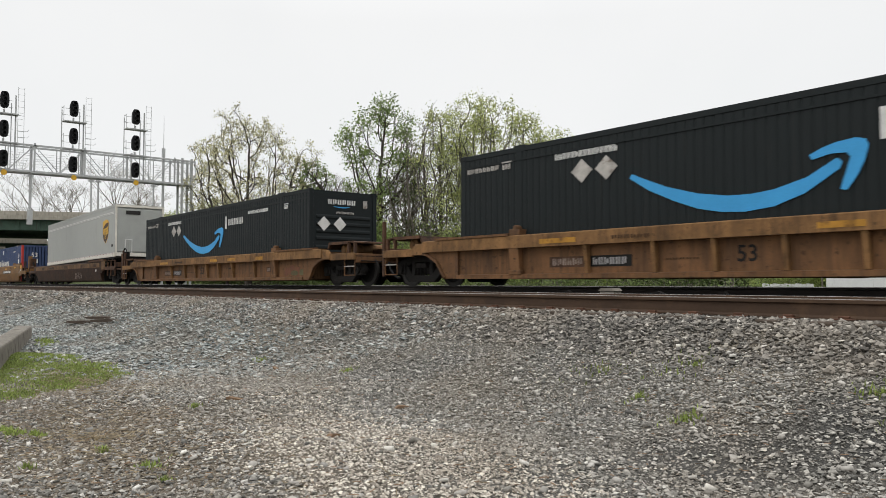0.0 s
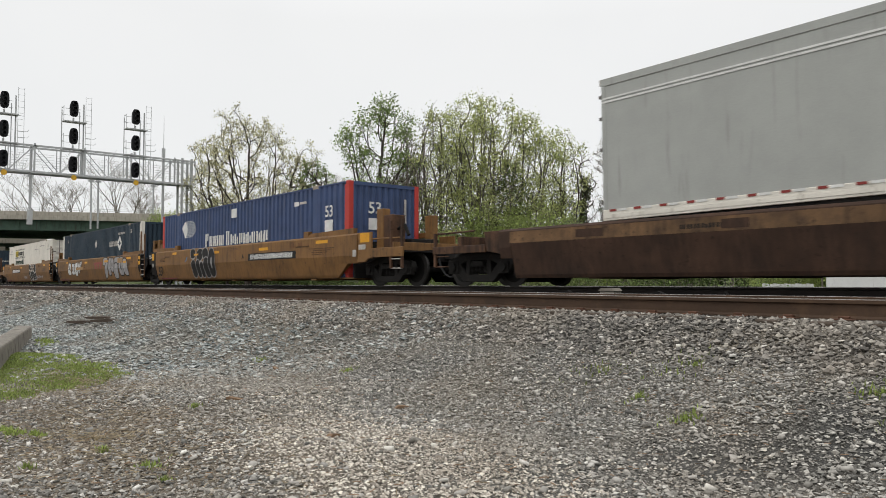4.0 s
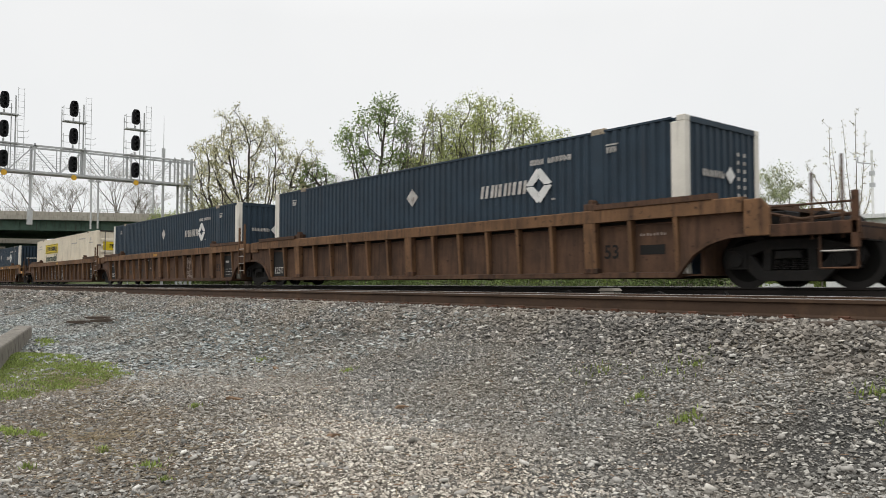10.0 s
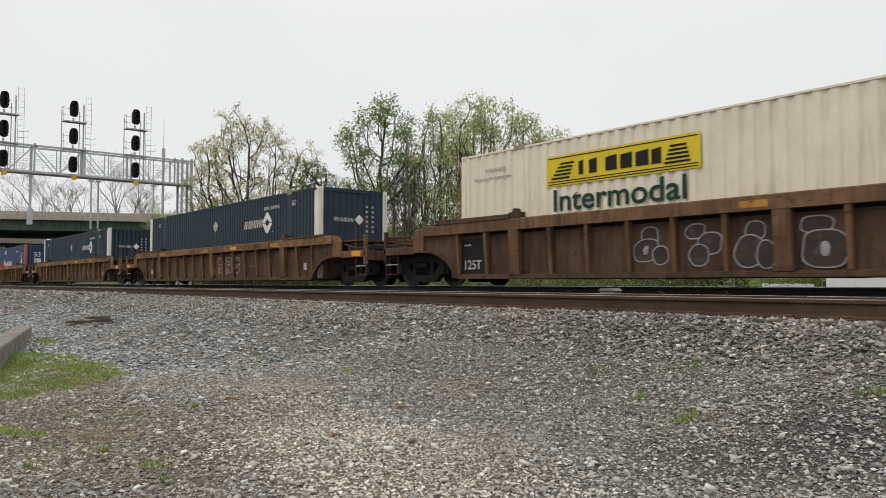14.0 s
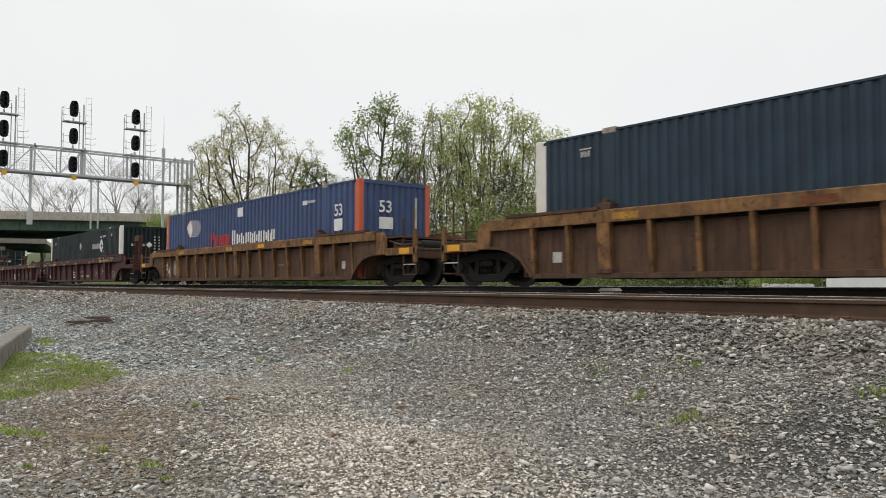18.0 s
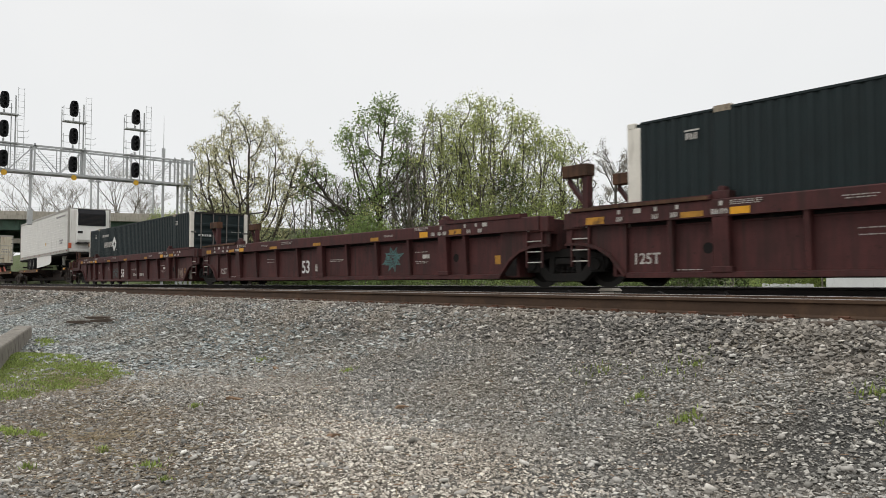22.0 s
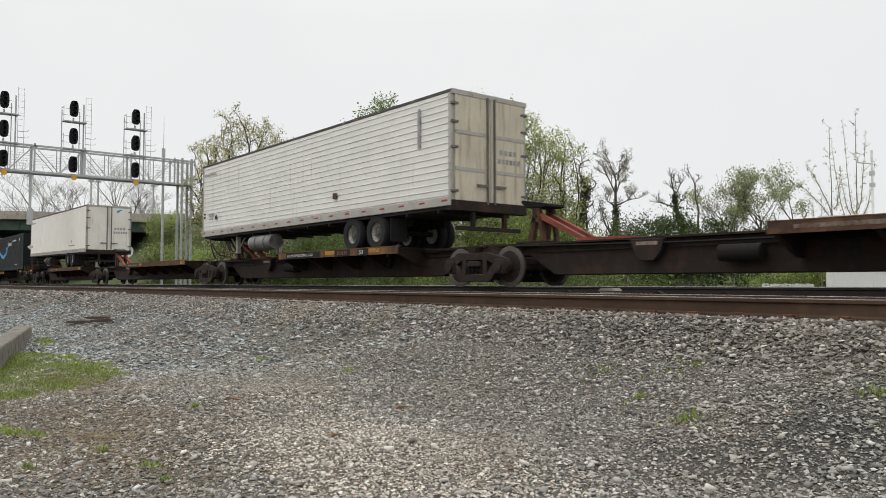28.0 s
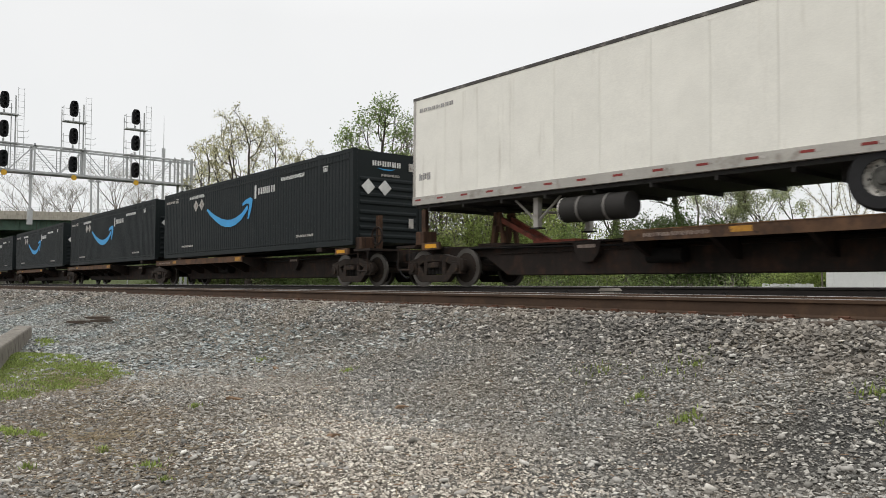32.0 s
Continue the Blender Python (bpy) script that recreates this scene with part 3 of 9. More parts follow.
def strewn(count, depth0, depth1, side0, side1, y0, y1):
    """Places in the wedge of ground before the tripod, evenly by area."""
    d = np.sqrt(rng.uniform(depth0 ** 2, depth1 ** 2, count))
    t = rng.uniform(side0, side1, count)
    fx, fy, rx, ry = -0.7772, 0.6292, 0.6292, 0.7772
    x, y = d * (fx + rx * t), d * (fy + ry * t)
    keep = (y > y0) & (y < y1)
    return x[keep], y[keep]


def tan_share(x, y):
    """How much of the gravel is the pale tan sort: spread in tongues near the tripod."""
    spread = 1.6 * np.exp(-(((x + 4.3) / 1.6) ** 2 + ((y - 2.95) / 0.85) ** 2)) + 0.55 * np.exp(-(((x + 6.6) / 1.4) ** 2 + ((y - 3.6) / 0.6) ** 2)) 
    return np.clip(spread + 0.2 * np.sin(2.1 * x + y) * np.sin(1.7 * y - x), 0, 1)


def bare_earth(x, y):
    """Where the stones thin out and brown earth shows."""
    return 0.85 * np.exp(-(((x + 6.5) / 2.3) ** 2 + ((y - 1.7) / 0.95) ** 2)) + 0.6 * np.exp(-(((x + 10.6) / 2.3) ** 2 + ((y - 2.2) / 0.7) ** 2)) + 0.6 * np.exp(-((0.629 * (x + 2.5) + 0.777 * (y - 4.62)) / 1.2) ** 2 - ((0.777 * (x + 2.5) - 0.629 * (y - 4.62)) / 0.65) ** 2)


def lawn(x, y):
    """How thick the short grass beside the kerb stands: full inside, ragged at the edge."""
    edge = np.minimum(np.minimum(3.28 - y, (3.05 - 1.06 * (x + 10.3) - y) / 1.46), 0.55 * (x + 14.7) + 2.75 - y)
    edge = edge + 0.13 * np.sin(3.1 * x + y) * np.sin(5.3 * y - x) + 0.08 * np.sin(9.0 * x) * np.sin(13.0 * y + x)
    return np.clip(edge / 0.3, 0, 1) * np.clip(0.75 + 0.6 * np.sin(2.2 * x + 1.9) * np.sin(4.1 * y - 0.7 * x), 0.3, 1)


x, y = strewn(165000, 3.9, 10.5, -0.62, 0.64, 0.4, 6.1)
keep = rng.uniform(0, 1, len(x)) > np.maximum(0.6 * bare_earth(x, y), 0.9 * lawn(x, y))
x, y = x[keep], y[keep]
pick = rng.uniform(0, 1, len(x)) < tan_share(x, y)
earthy = ~pick & (rng.uniform(0, 1, len(x)) < 0.85 * bare_earth(x, y) * (x < -4.5))
grey = ~pick & ~earthy
rubble("gravel", x[grey], y[grey], 0.0094, m_stone, "loose grey crushed stone gravel beside the track", flat=0.62, small=True)
rubble("gravel", x[earthy], y[earthy], 0.0094, m_brownstone, "small stones caked with brown earth", flat=0.6, small=True)
rubble("gravel", x[pick], y[pick], 0.0076, m_tanstone, "fine pale tan stone chips among the gravel", flat=0.65, small=True)
x, y = strewn(10500, 3.9, 12.0, -0.62, 0.64, 0.4, 6.4)
keep = rng.uniform(0, 1, len(x)) > np.maximum(np.maximum(bare_earth(x, y) * 0.8, lawn(x, y)), 0.75 * tan_share(x, y))
keep &= rng.uniform(0, 1, len(x)) > 0.75 * np.exp(-((x + 2.6) / 1.6) ** 2 - ((y - 4.4) / 1.2) ** 2)
x, y = x[keep], y[keep]
rubble("gravel", x, y, 0.014, m_stone, "larger grey and dark stones lying among the gravel", flat=0.5, round_off=True)
x, y = strewn(1400, 3.9, 14.0, -0.62, 0.64, 0.4, 6.4)
keep = rng.uniform(0, 1, len(x)) > 0.9 * lawn(x, y)
rubble("gravel", x[keep], y[keep], 0.016, m_whitestone, "scattered whitish pebbles lying on the gravel", 0.1, 0.5, round_off=True)
x, y = strewn(150, 3.9, 9.0, -0.6, 0.6, 0.5, 5.5)
rubble("gravel", x, y, 0.022, m_stone, "larger flat grey stones lying on the gravel", 0.15, 0.36, round_off=True)
x, y = rng.uniform(-9, 8, 26000), rng.uniform(-7, 6.2, 26000)
ahead, aside = -0.7772 * x + 0.6292 * y, 0.6292 * x + 0.7772 * y
keep = (ahead < 3.9) | (np.abs(aside) > 0.63 * ahead)
rubble("gravel", x[keep], y[keep], 0.017, m_stone, "grey gravel round the tripod", flat=0.55, small=True)
x, y = strewn(62000, 9.5, 26.0, -0.62, 0.2, 1.2, 6.6)
keep = rng.uniform(0, 1, len(x)) > 0.93 * lawn(x, y)
x, y = x[keep], y[keep]
rubble("gravel", x, y, 0.021, m_bluestone, "bluish grey stone chips beside the track", flat=0.5, small=True)
x, y = strewn(24000, 26.0, 70.0, -0.66, -0.3, 2.0, 6.8)
rubble("gravel", x, y, 0.036, m_bluestone, "bluish grey stone chips along the distant track", small=True)
x, y = rng.uniform(-24, -1.5, 40000), rng.uniform(5.9, 7.13, 40000)
rubble("ballast", x, y, 0.0145, m_ballast, "coarse grey track ballast on the shoulder", 0.0, 0.75, small=True)
x, y = rng.uniform(-70, -24, 9000), rng.uniform(5.9, 7.1, 9000)
rubble("ballast", x, y, 0.032, m_ballast, "coarse grey track ballast along the distant shoulder", 0.0, 0.6, small=True)
x, y = rng.uniform(-40, 0, 4800), rng.uniform(7.4, 11.5, 4800)
rubble("ballast", x, y, 0.035, m_ballast, "grey ballast between the rails of the near track", 0.4, 0.6, small=True)
# stones under the train, with its shade put into their colour
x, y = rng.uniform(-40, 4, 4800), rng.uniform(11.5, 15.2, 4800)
rubble("ballast", x, y, 0.035, m_shadeballast, "ballast under the passing train, coloured black for the shade there", 0.4, 0.6, small=True)

# grass
def blades(name, px, py, height, material, label, width=0.006):
    k = len(px)
    h = height * rng.uniform(0.5, 1.3, k)
    a = rng.uniform(0, 6.283, k)
    lean = rng.uniform(0.1, 0.8, k) * h
    w = width * rng.uniform(0.7, 1.4, k)
    z = ground_level(px, py)
    ca, sa = np.cos(a), np.sin(a)
    p = np.stack([px, py, z - 0.01], -1)
    sidev = np.stack([-sa * w, ca * w, 0 * a], -1)
    midp = p + np.stack([ca * lean * 0.35, sa * lean * 0.35, h * 0.6], -1)
    tip = p + np.stack([ca * lean, sa * lean, h], -1)
    verts = np.stack([p - sidev, p + sidev, midp + sidev * 0.7, midp - sidev * 0.7, tip], 1).reshape(-1, 3)
    base = 5 * np.arange(k)[:, None]
    faces = np.concatenate([base + [[0, 1, 2]], base + [[0, 2, 3]], base + [[3, 2, 4]]]).reshape(-1, 3)
    single(name, arrays(name, verts, faces, material), None, label, "grass", kind="stuff")


def tufted(cx, cy, rx, ry, count, turn=0.0):
    a, r = rng.uniform(0, 6.283, count), np.abs(rng.normal(0, 0.6, count))
    r = r * (1 + 0.25 * np.sin(3 * a + cx) + 0.15 * np.sin(7 * a + cy))
    x, y = np.cos(a) * r * rx, np.sin(a) * r * ry
    keep = np.sin(x * 5 + 2 * y + 1) * np.sin(y * 8 - x) + 0.5 * np.sin(x * 17) * np.sin(y * 23) + rng.uniform(-0.7, 1.2, count) > 0
    x, y = x[keep], y[keep]
    return cx + x * math.cos(turn) - y * math.sin(turn), cy + x * math.sin(turn) + y * math.cos(turn)

# ---------------------------------------------------------------- tracks


def rail_profile(y, top):
    w = [(-0.07, -0.18), (0.07, -0.18), (0.07, -0.168), (0.012, -0.15), (0.009, -0.05), (0.036, -0.035), (0.036, -0.006), (0.028, 0.0)]
    right = [(y + a, top + b) for a, b in w]
    left = [(y - a, top + b) for a, b in reversed(w[2:])]
    return right + left


def track(y_near, top, x0, x1, label, clips, web):
    t = thing("railway_track", pose(0, 0, 0), label, "track", kind="structure")
    for y in (y_near, y_near + 1.5):
        r = part("rail", Shape().prism(rail_profile(y, top), x0, x1, "x"), web, t, "rusty steel rail")
        part("running_surface", Shape().box(x0, x1, y - 0.03, y + 0.03, top - 0.002, top + 0.004), m_railtop, r, "polished rail head")
    sleeper = Shape().box(-0.11, 0.11, -0.55, 2.05, -0.35, -0.186).mesh("sleeper", m_sleeper, 0.012)
    plate = Shape().box(-0.09, 0.09, -0.17, 0.17, -0.186, -0.172).box(-0.05, 0.05, -0.12, -0.075, -0.172, -0.15).box(-0.05, 0.05, 0.075, 0.12, -0.172, -0.15).mesh("tie_plate", m_clip, 0.004)
    for i in range(clips):
        x = -1.0 - 0.52 * i
        part("sleeper", sleeper, None, t, at=pose(x, y_near, top))
        part("tie_plate", plate, None, t, at=pose(x, y_near, top))
        if x > -30:
            part("tie_plate", plate, None, t, at=pose(x, y_near + 1.5, top))
    return t


track(RAIL_NEAR, TOP_NEAR, -420, 60, "empty railway track with rusty rails on grey ballast", 110, m_rail)
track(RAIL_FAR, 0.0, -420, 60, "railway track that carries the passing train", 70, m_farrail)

# guard timbers, a switch machine's light box and braces between the two tracks
box = thing("track_box", pose(-8.05, 10.1, -0.26), "small dull grey equipment box between the tracks", "equipment box")
part("case", Shape().box(-0.16, 0.16, -0.1, 0.1, 0.0, 0.2), m_kerb, box, bevel=0.02)
part("lid", Shape().prism([(-0.17, 0.2), (0.17, 0.2), (0.11, 0.25), (-0.11, 0.25)], -0.11, 0.11), m_kerb, box)
for x0, x1, y in ((-9.3, -9.05, 10.35), (-7.2, -6.85, 10.1), (-6.05, -5.98, 10.1)):
    single("rod", Shape().prism([(x0, -0.08), (x0 + 0.07, -0.05), (x1 + 0.12, -0.24), (x1, -0.27)], y, y + 0.08), m_truck, "dark steel brace between the tracks", "brace", "braces between the tracks")

# ---------------------------------------------------------------- kerb, timber, grass
kerb = thing("concrete_block", pose(-18.05, 3.37, -1.17, 0, 0, -14.3), "weathered grey concrete kerb block lying in the gravel", "kerb")
part("block", Shape().prism([(0.0, 0.0), (-0.01, 0.31), (-0.03, 0.335), (-0.27, 0.34), (-0.3, 0.31), (-0.32, 0.0)], 0.0, 7.5, "x"), m_kerb, kerb, bevel=0.015)
for i, (x, y, l, a) in enumerate(((-20.9, 5.1, 1.0, 42), (-19.5, 5.3, 0.9, 55), (-20.2, 5.42, 1.1, 38))):
    single("timber_scrap", Shape().prism([(-l / 2, 0), (l / 2, 0.02), (l / 2 - 0.06, 0.07), (0.0, 0.09), (-l / 2 + 0.08, 0.05)], -0.11, 0.11), m_sleeper, "splintered grey-brown piece of timber lying on the gravel", "timber", "timber scraps", at=pose(x, y, float(ground_level(x, y)) - 0.01, 0, 4, a))
for x, y, l, a in ((-7.3, 3.2, 0.22, 30), (-6.0, 4.35, 0.16, 75), (-9.2, 4.6, 0.2, -10), (-5.2, 3.1, 0.15, 110)):
    single("timber_scrap", Shape().prism([(-l / 2, 0), (l / 2, 0.01), (l / 2 - 0.03, 0.025), (-l / 2 + 0.04, 0.03)], -0.025, 0.025), m_timber, "small dark piece of timber lying on the gravel", "timber", "timber scraps", at=pose(x, y, float(ground_level(x, y)), 0, 3, a))

x, y = rng.uniform(-15, -8.4, 60000), rng.uniform(1.2, 3.5, 60000)
keep = rng.uniform(0, 1, len(x)) < lawn(x, y)
blades("grass", x[keep], y[keep], 0.045, m_grass, "patch of short yellowish green grass in the gravel", 0.008)
for cx, cy, rx, ry, k, turn in ((-17.0, 3.42, 0.75, 0.16, 2600, -0.2), (-7.3, 1.16, 0.3, 0.1, 1200, 0.2), (-7.05, 1.36, 0.12, 0.05, 300, 0)):
    x, y = tufted(cx, cy, rx, ry, k, turn)
    blades("grass", x, y, 0.045, m_grass, "patch of short yellowish green grass in the gravel", 0.008)
for cx, cy, r, k in ((-7.3, 2.8, 0.06, 120), (-6.03, 1.61, 0.06, 140), (-5.24, 1.68, 0.12, 110), (-5.85, 1.08, 0.05, 80), (-3.3, 5.0, 0.12, 180), (-3.9, 5.25, 0.1, 120), (-7.9, 4.9, 0.1, 120), (-10.1, 4.8, 0.12, 150), (-4.8, 1.65, 0.05, 60), (-2.2, 5.7, 0.3, 260), (-3.8, 5.85, 0.35, 200), (-4.6, 5.6, 0.25, 120), (-1.9, 5.35, 0.2, 120)):
    x, y = tufted(cx, cy, r, r, k)
    blades("grass_tuft", x, y, 0.05, m_grass, "small green tuft growing between the stones")
def litter(name, px, py, length, material, label):
    """Dry stalks and twigs lying flat."""
    k = len(px)
    a, h = rng.uniform(0, 6.283, k), length * rng.uniform(0.4, 1.4, k)
    z = ground_level(px, py) + rng.uniform(0.012, 0.035, k)
    p = np.stack([px, py, z], -1)
    d = np.stack([np.cos(a) * h, np.sin(a) * h, rng.normal(0, 0.12, k) * h], -1)
    w = np.stack([-np.sin(a), np.cos(a), 0.6 + 0 * a], -1) * 0.0028
    verts = np.stack([p - w, p + d - w, p + d + w, p + w], 1).reshape(-1, 3)
    single(name, arrays(name, verts, np.arange(4 * k).reshape(-1, 4), material), None, label, "litter", kind="stuff")


x, y = tufted(-6.6, 1.7, 3.2, 1.3, 1800)
litter("dry_stalks", x, y, 0.07, m_straw, "dry straw and twigs lying on the earth")
x, y = tufted(-10.3, 2.5, 2.8, 1.0, 2200)
litter("dry_stalks", x, y, 0.07, m_straw, "dry straw and twigs lying among the grass")
x, y = strewn(2500, 4.0, 11.0, -0.6, 0.6, 0.6, 5.9)
litter("twigs", x, y, 0.05, m_timber, "small dark twigs scattered over the gravel")
x, y = rng.uniform(-75, -10, 16000), rng.uniform(17.5, 27, 16000)
blades("tall_grass", x, y, 0.55, m_leaf_bush, "tall rough grass behind the tracks", 0.03)

# ---------------------------------------------------------------- signal bridge
gantry = thing("signal_bridge", pose(-55.25, 0, 0, 0, 0, 90), "grey galvanised steel truss signal bridge across the tracks", "signal bridge")
LO, HI, DEEP = 7.28, 9.02, 1.0
A0, A1 = 1.0, 20.75                     # from the near leg to the far tower
BAYS = 13
for y in (-DEEP / 2, DEEP / 2):
    for z, nm in ((LO, "bottom_chord"), (HI, "top_chord")):
        part(nm, Shape().box(A0, A1, y - 0.05, y + 0.05, z - 0.06, z + 0.06), m_galv, gantry, bevel=0.01)
    step = (A1 - A0) / BAYS
    for i in range(BAYS):
        a, b = A0 + i * step, A0 + (i + 1) * step
        p, q = ((a, LO), (b, HI)) if i % 2 else ((a, HI), (b, LO))
        part("diagonal", Shape().tube((p[0], y, p[1]), (q[0], y, q[1]), 0.028, 5), m_galv, gantry)
        if i % 2:
            part("upright", Shape().box(b - 0.05, b + 0.05, y - 0.05, y + 0.05, LO, HI + 0.16), m_galv, gantry)
        else:
            part("upright", Shape().box(b - 0.025, b + 0.025, y - 0.025, y + 0.025, LO, HI), m_galv, gantry)
    for z in (LO + 0.5, LO + 0.85, LO + 1.2):
        part("guard_wire", Shape().tube((A0, y, z), (A1, y, z), 0.012, 4), m_galv, gantry)
part("walkway", Shape().box(A0, A1, -DEEP / 2 + 0.07, DEEP / 2 - 0.07, LO + 0.06, LO + 0.1), m_galv, gantry, "grey grating walkway")
for y in (-0.45, 0.45):
    for a in (A1 - 0.25, A1 - 0.95):
        part("tower_leg", Shape().box(a - 0.07, a + 0.07, y - 0.07, y + 0.07, -1.0, HI + 0.2), m_galv, gantry)
    for k in range(8):
        z0, z1 = -0.6 + k * 0.98, 0.38 + k * 0.98
        a, b = (A1 - 0.95, A1 - 0.25) if k % 2 else (A1 - 0.25, A1 - 0.95)
        part("tower_brace", Shape().tube((a, y, z0), (b, y, z1), 0.025, 5), m_galv, gantry)
for y in (-0.45, 0.45):
    part("near_leg", Shape().box(A0 - 0.1, A0 + 0.1, y - 0.1, y + 0.1, -1.3, HI + 0.2), m_galv, gantry)
# poles that hang below the bridge
for a, z0, w in ((9.95, 3.85, 0.085), (13.65, 3.75, 0.06), (14.1, 3.8, 0.06), (17.8, 5.0, 0.05)):
    h = part("hanging_pole", Shape().tube((a, -0.3, z0), (a, -0.3, HI if w > 0.08 else LO), w, 8), m_galv, gantry)
    part("hanging_bracket", Shape().box(a - 0.16, a + 0.16, -0.42, -0.18, LO - 0.32, LO - 0.2), m_galv, h)
    if w > 0.08:
        part("hanging_cabinet", Shape().box(a - 0.16, a + 0.16, -0.4, -0.2, z0, z0 + 1.0), m_galv, h, bevel=0.03)


def signal_mast(a):
    """Three hooded black heads, platforms, rails and a ladder above and in front of the bridge."""
    s = thing("signal_mast", gantry.matrix_basis @ pose(a, -0.75, 0), "three black hooded railway signal heads on a grey ladder frame", "signal", "signals on the bridge")
    outline = []
    for w in np.linspace(0, 2 * math.pi, 28, endpoint=False):
        c, q = math.cos(w), math.sin(w)
        outline.append((0.26 * math.copysign(abs(c) ** 0.55, c), 0.54 * math.copysign(abs(q) ** 0.72, q)))
    for z in (7.97, 9.87, 11.72):
        h = part("signal_head", Shape().prism(outline, -0.08, 0.0, "y").prism([(p * 0.85, q * 0.85) for p, q in outline], 0.0, 0.3, "y"), m_signal, s, "black hooded signal head", at=pose(0, 0, z))
        for dz in (-0.32, 0, 0.32):
            part("hood", Shape().lathe([(0.12, 0.0), (0.12, -0.25), (0.105, -0.25), (0.105, 0.0)], -0.08, 0, dz, 12), m_signal, h)
        part("bracket", Shape().tube((0, 0.15, -0.85), (0, 0.15, -0.6), 0.06, 6), m_galv, h)
    for z in (9.05, 10.9):
        part("platform", Shape().box(-0.6, 0.85, 0.1, 0.7, z - 0.04, z + 0.03), m_galv, s)
        for zz in (z + 0.5, z + 0.95):
            part("handrail", Shape().path([(-0.6, 0.12, zz), (-0.6, 0.7, zz), (0.6, 0.7, zz)], 0.016, 4), m_galv, s)
        for xx in (-0.6, 0.1):
            part("handrail_post", Shape().tube((xx, 0.7, z), (xx, 0.7, z + 1.0), 0.018, 4), m_galv, s)
        part("handrail_post", Shape().tube((-0.6, 0.12, z), (-0.6, 0.12, z + 1.0), 0.018, 4), m_galv, s)
    for xx in (-0.6, 0.5):
        part("frame_post", Shape().box(xx - 0.025, xx + 0.025, 0.64, 0.69, LO, 11.7), m_galv, s)
    part("mast", Shape().box(0.69, 0.77, 0.5, 0.58, LO - 0.1, 12.2), m_galv, s)
    lad = part("ladder", Shape().tube((0.86, 0.55, LO), (0.86, 0.55, 12.75), 0.016, 4).tube((1.22, 0.55, LO), (1.22, 0.55, 12.75), 0.016, 4), m_galv, s)
    for k in range(14):
        part("rung", Shape().tube((0.86, 0.55, LO + 0.4 * k + 0.2), (1.22, 0.55, LO + 0.4 * k + 0.2), 0.01, 4), m_galv, lad)
    for z in (9.45, 9.85, 10.3):
        part("side_rail", Shape().path([(0.75, 0.2, z), (1.35, 0.2, z), (1.45, 0.2, z + 0.12)] if z < 10 else [(0.75, 0.2, 10.85), (1.2, 0.2, 10.85)], 0.018, 4), m_galv, s)
    part("number_disc", Shape().lathe([(0.0, 0.0), (0.18, 0.0), (0.18, 0.03), (0.0, 0.03)], -0.1, 0.05, LO - 0.2, 14), m_goldmark, s, "round yellow disc")
    return s


for a in (8.29, 12.37, 16.38):
    signal_mast(a)
mast = thing("antenna_mast", pose(-55.0, 18.5, -0.9), "tall thin grey antenna pole beside the signal bridge", "mast")
part("pole", Shape().tube((0, 0, 0), (0, 0, 10.6), 0.11, 8, 0.09), m_galv, mast)
part("antenna", Shape().tube((0, 0, 10.6), (0, 0, 13.1), 0.025, 6, 0.012), m_galv, mast)
part("collar", Shape().tube((0, 0, 10.1), (0, 0, 10.7), 0.13, 8), m_galv, mast)

# ---------------------------------------------------------------- road bridge


def road_bridge(at, label, low, high, length, green):
    b = thing("road_bridge", at, label, "bridge", "road bridges over the tracks", "structure")
    part("parapet", Shape().box(-30, length, -0.2, 0.2, high, high + 0.5), m_concrete, b, "tan concrete parapet", 0.03)
    part("deck", Shape().box(-30, length, -0.45, 20.0, high - 0.55, high), m_concrete, b)
    part("far_parapet", Shape().box(-30, length, 19.6, 20.0, high, high + 0.5), m_concrete, b)
    for k in range(10):
        y = 0.35 + 2.1 * k
        part("girder", Shape().box(-30, length, y - 0.02, y + 0.02, low, high - 0.55).box(-30, length, y - 0.22, y + 0.22, low - 0.04, low).box(-30, length, y - 0.2, y + 0.2, high - 0.6, high - 0.551), green, b, "green steel girder")
    stiff = Shape().box(-0.02, 0.02, 0.17, 0.33, low, high - 0.6).mesh("stiffener", green)
    for k in range(26):
        part("stiffener", stiff, None, b, at=pose(-28 + 2.3 * k, 0, 0))
    post = Shape().box(-0.04, 0.04, -0.05, 0.05, high + 0.5, high + 0.95).mesh("rail_post", m_galv)
    for k in range(26):
        part("rail_post", post, None, b, at=pose(-28 + 2.3 * k, 0, 0))
    for z in (high + 0.7, high + 0.93):
        part("guard_rail", Shape().box(-30, length, -0.02, 0.02, z - 0.02, z + 0.02), m_galv, b)
    return b


rb = road_bridge(pose(-105.4, 16.0, 0, 0, 0, 65.5), "concrete and green steel road bridge over the tracks", 6.6, 8.4, 21.5, m_girder)
pier = thing("bridge_pier", pose(-101.0, 26.2, -1, 0, 0, 65.5), "grey concrete column pier under the road bridge", "pier")
part("cap", Shape().prism([(-1.5, 6.4), (-1.5, 7.5), (9.5, 7.5), (9.5, 6.4), (8.0, 5.9), (0.0, 5.9)], -0.6, 0.6, "x"), m_concrete, pier, bevel=0.04)
for y in (0.3, 4.0, 7.7):
    part("column", Shape().tube((0, y, 0), (0, y, 6.0), 0.5, 16), m_concrete, pier)
copy_thing(pier, pose(-107.5, 11.6, -1, 0, 0, 65.5))
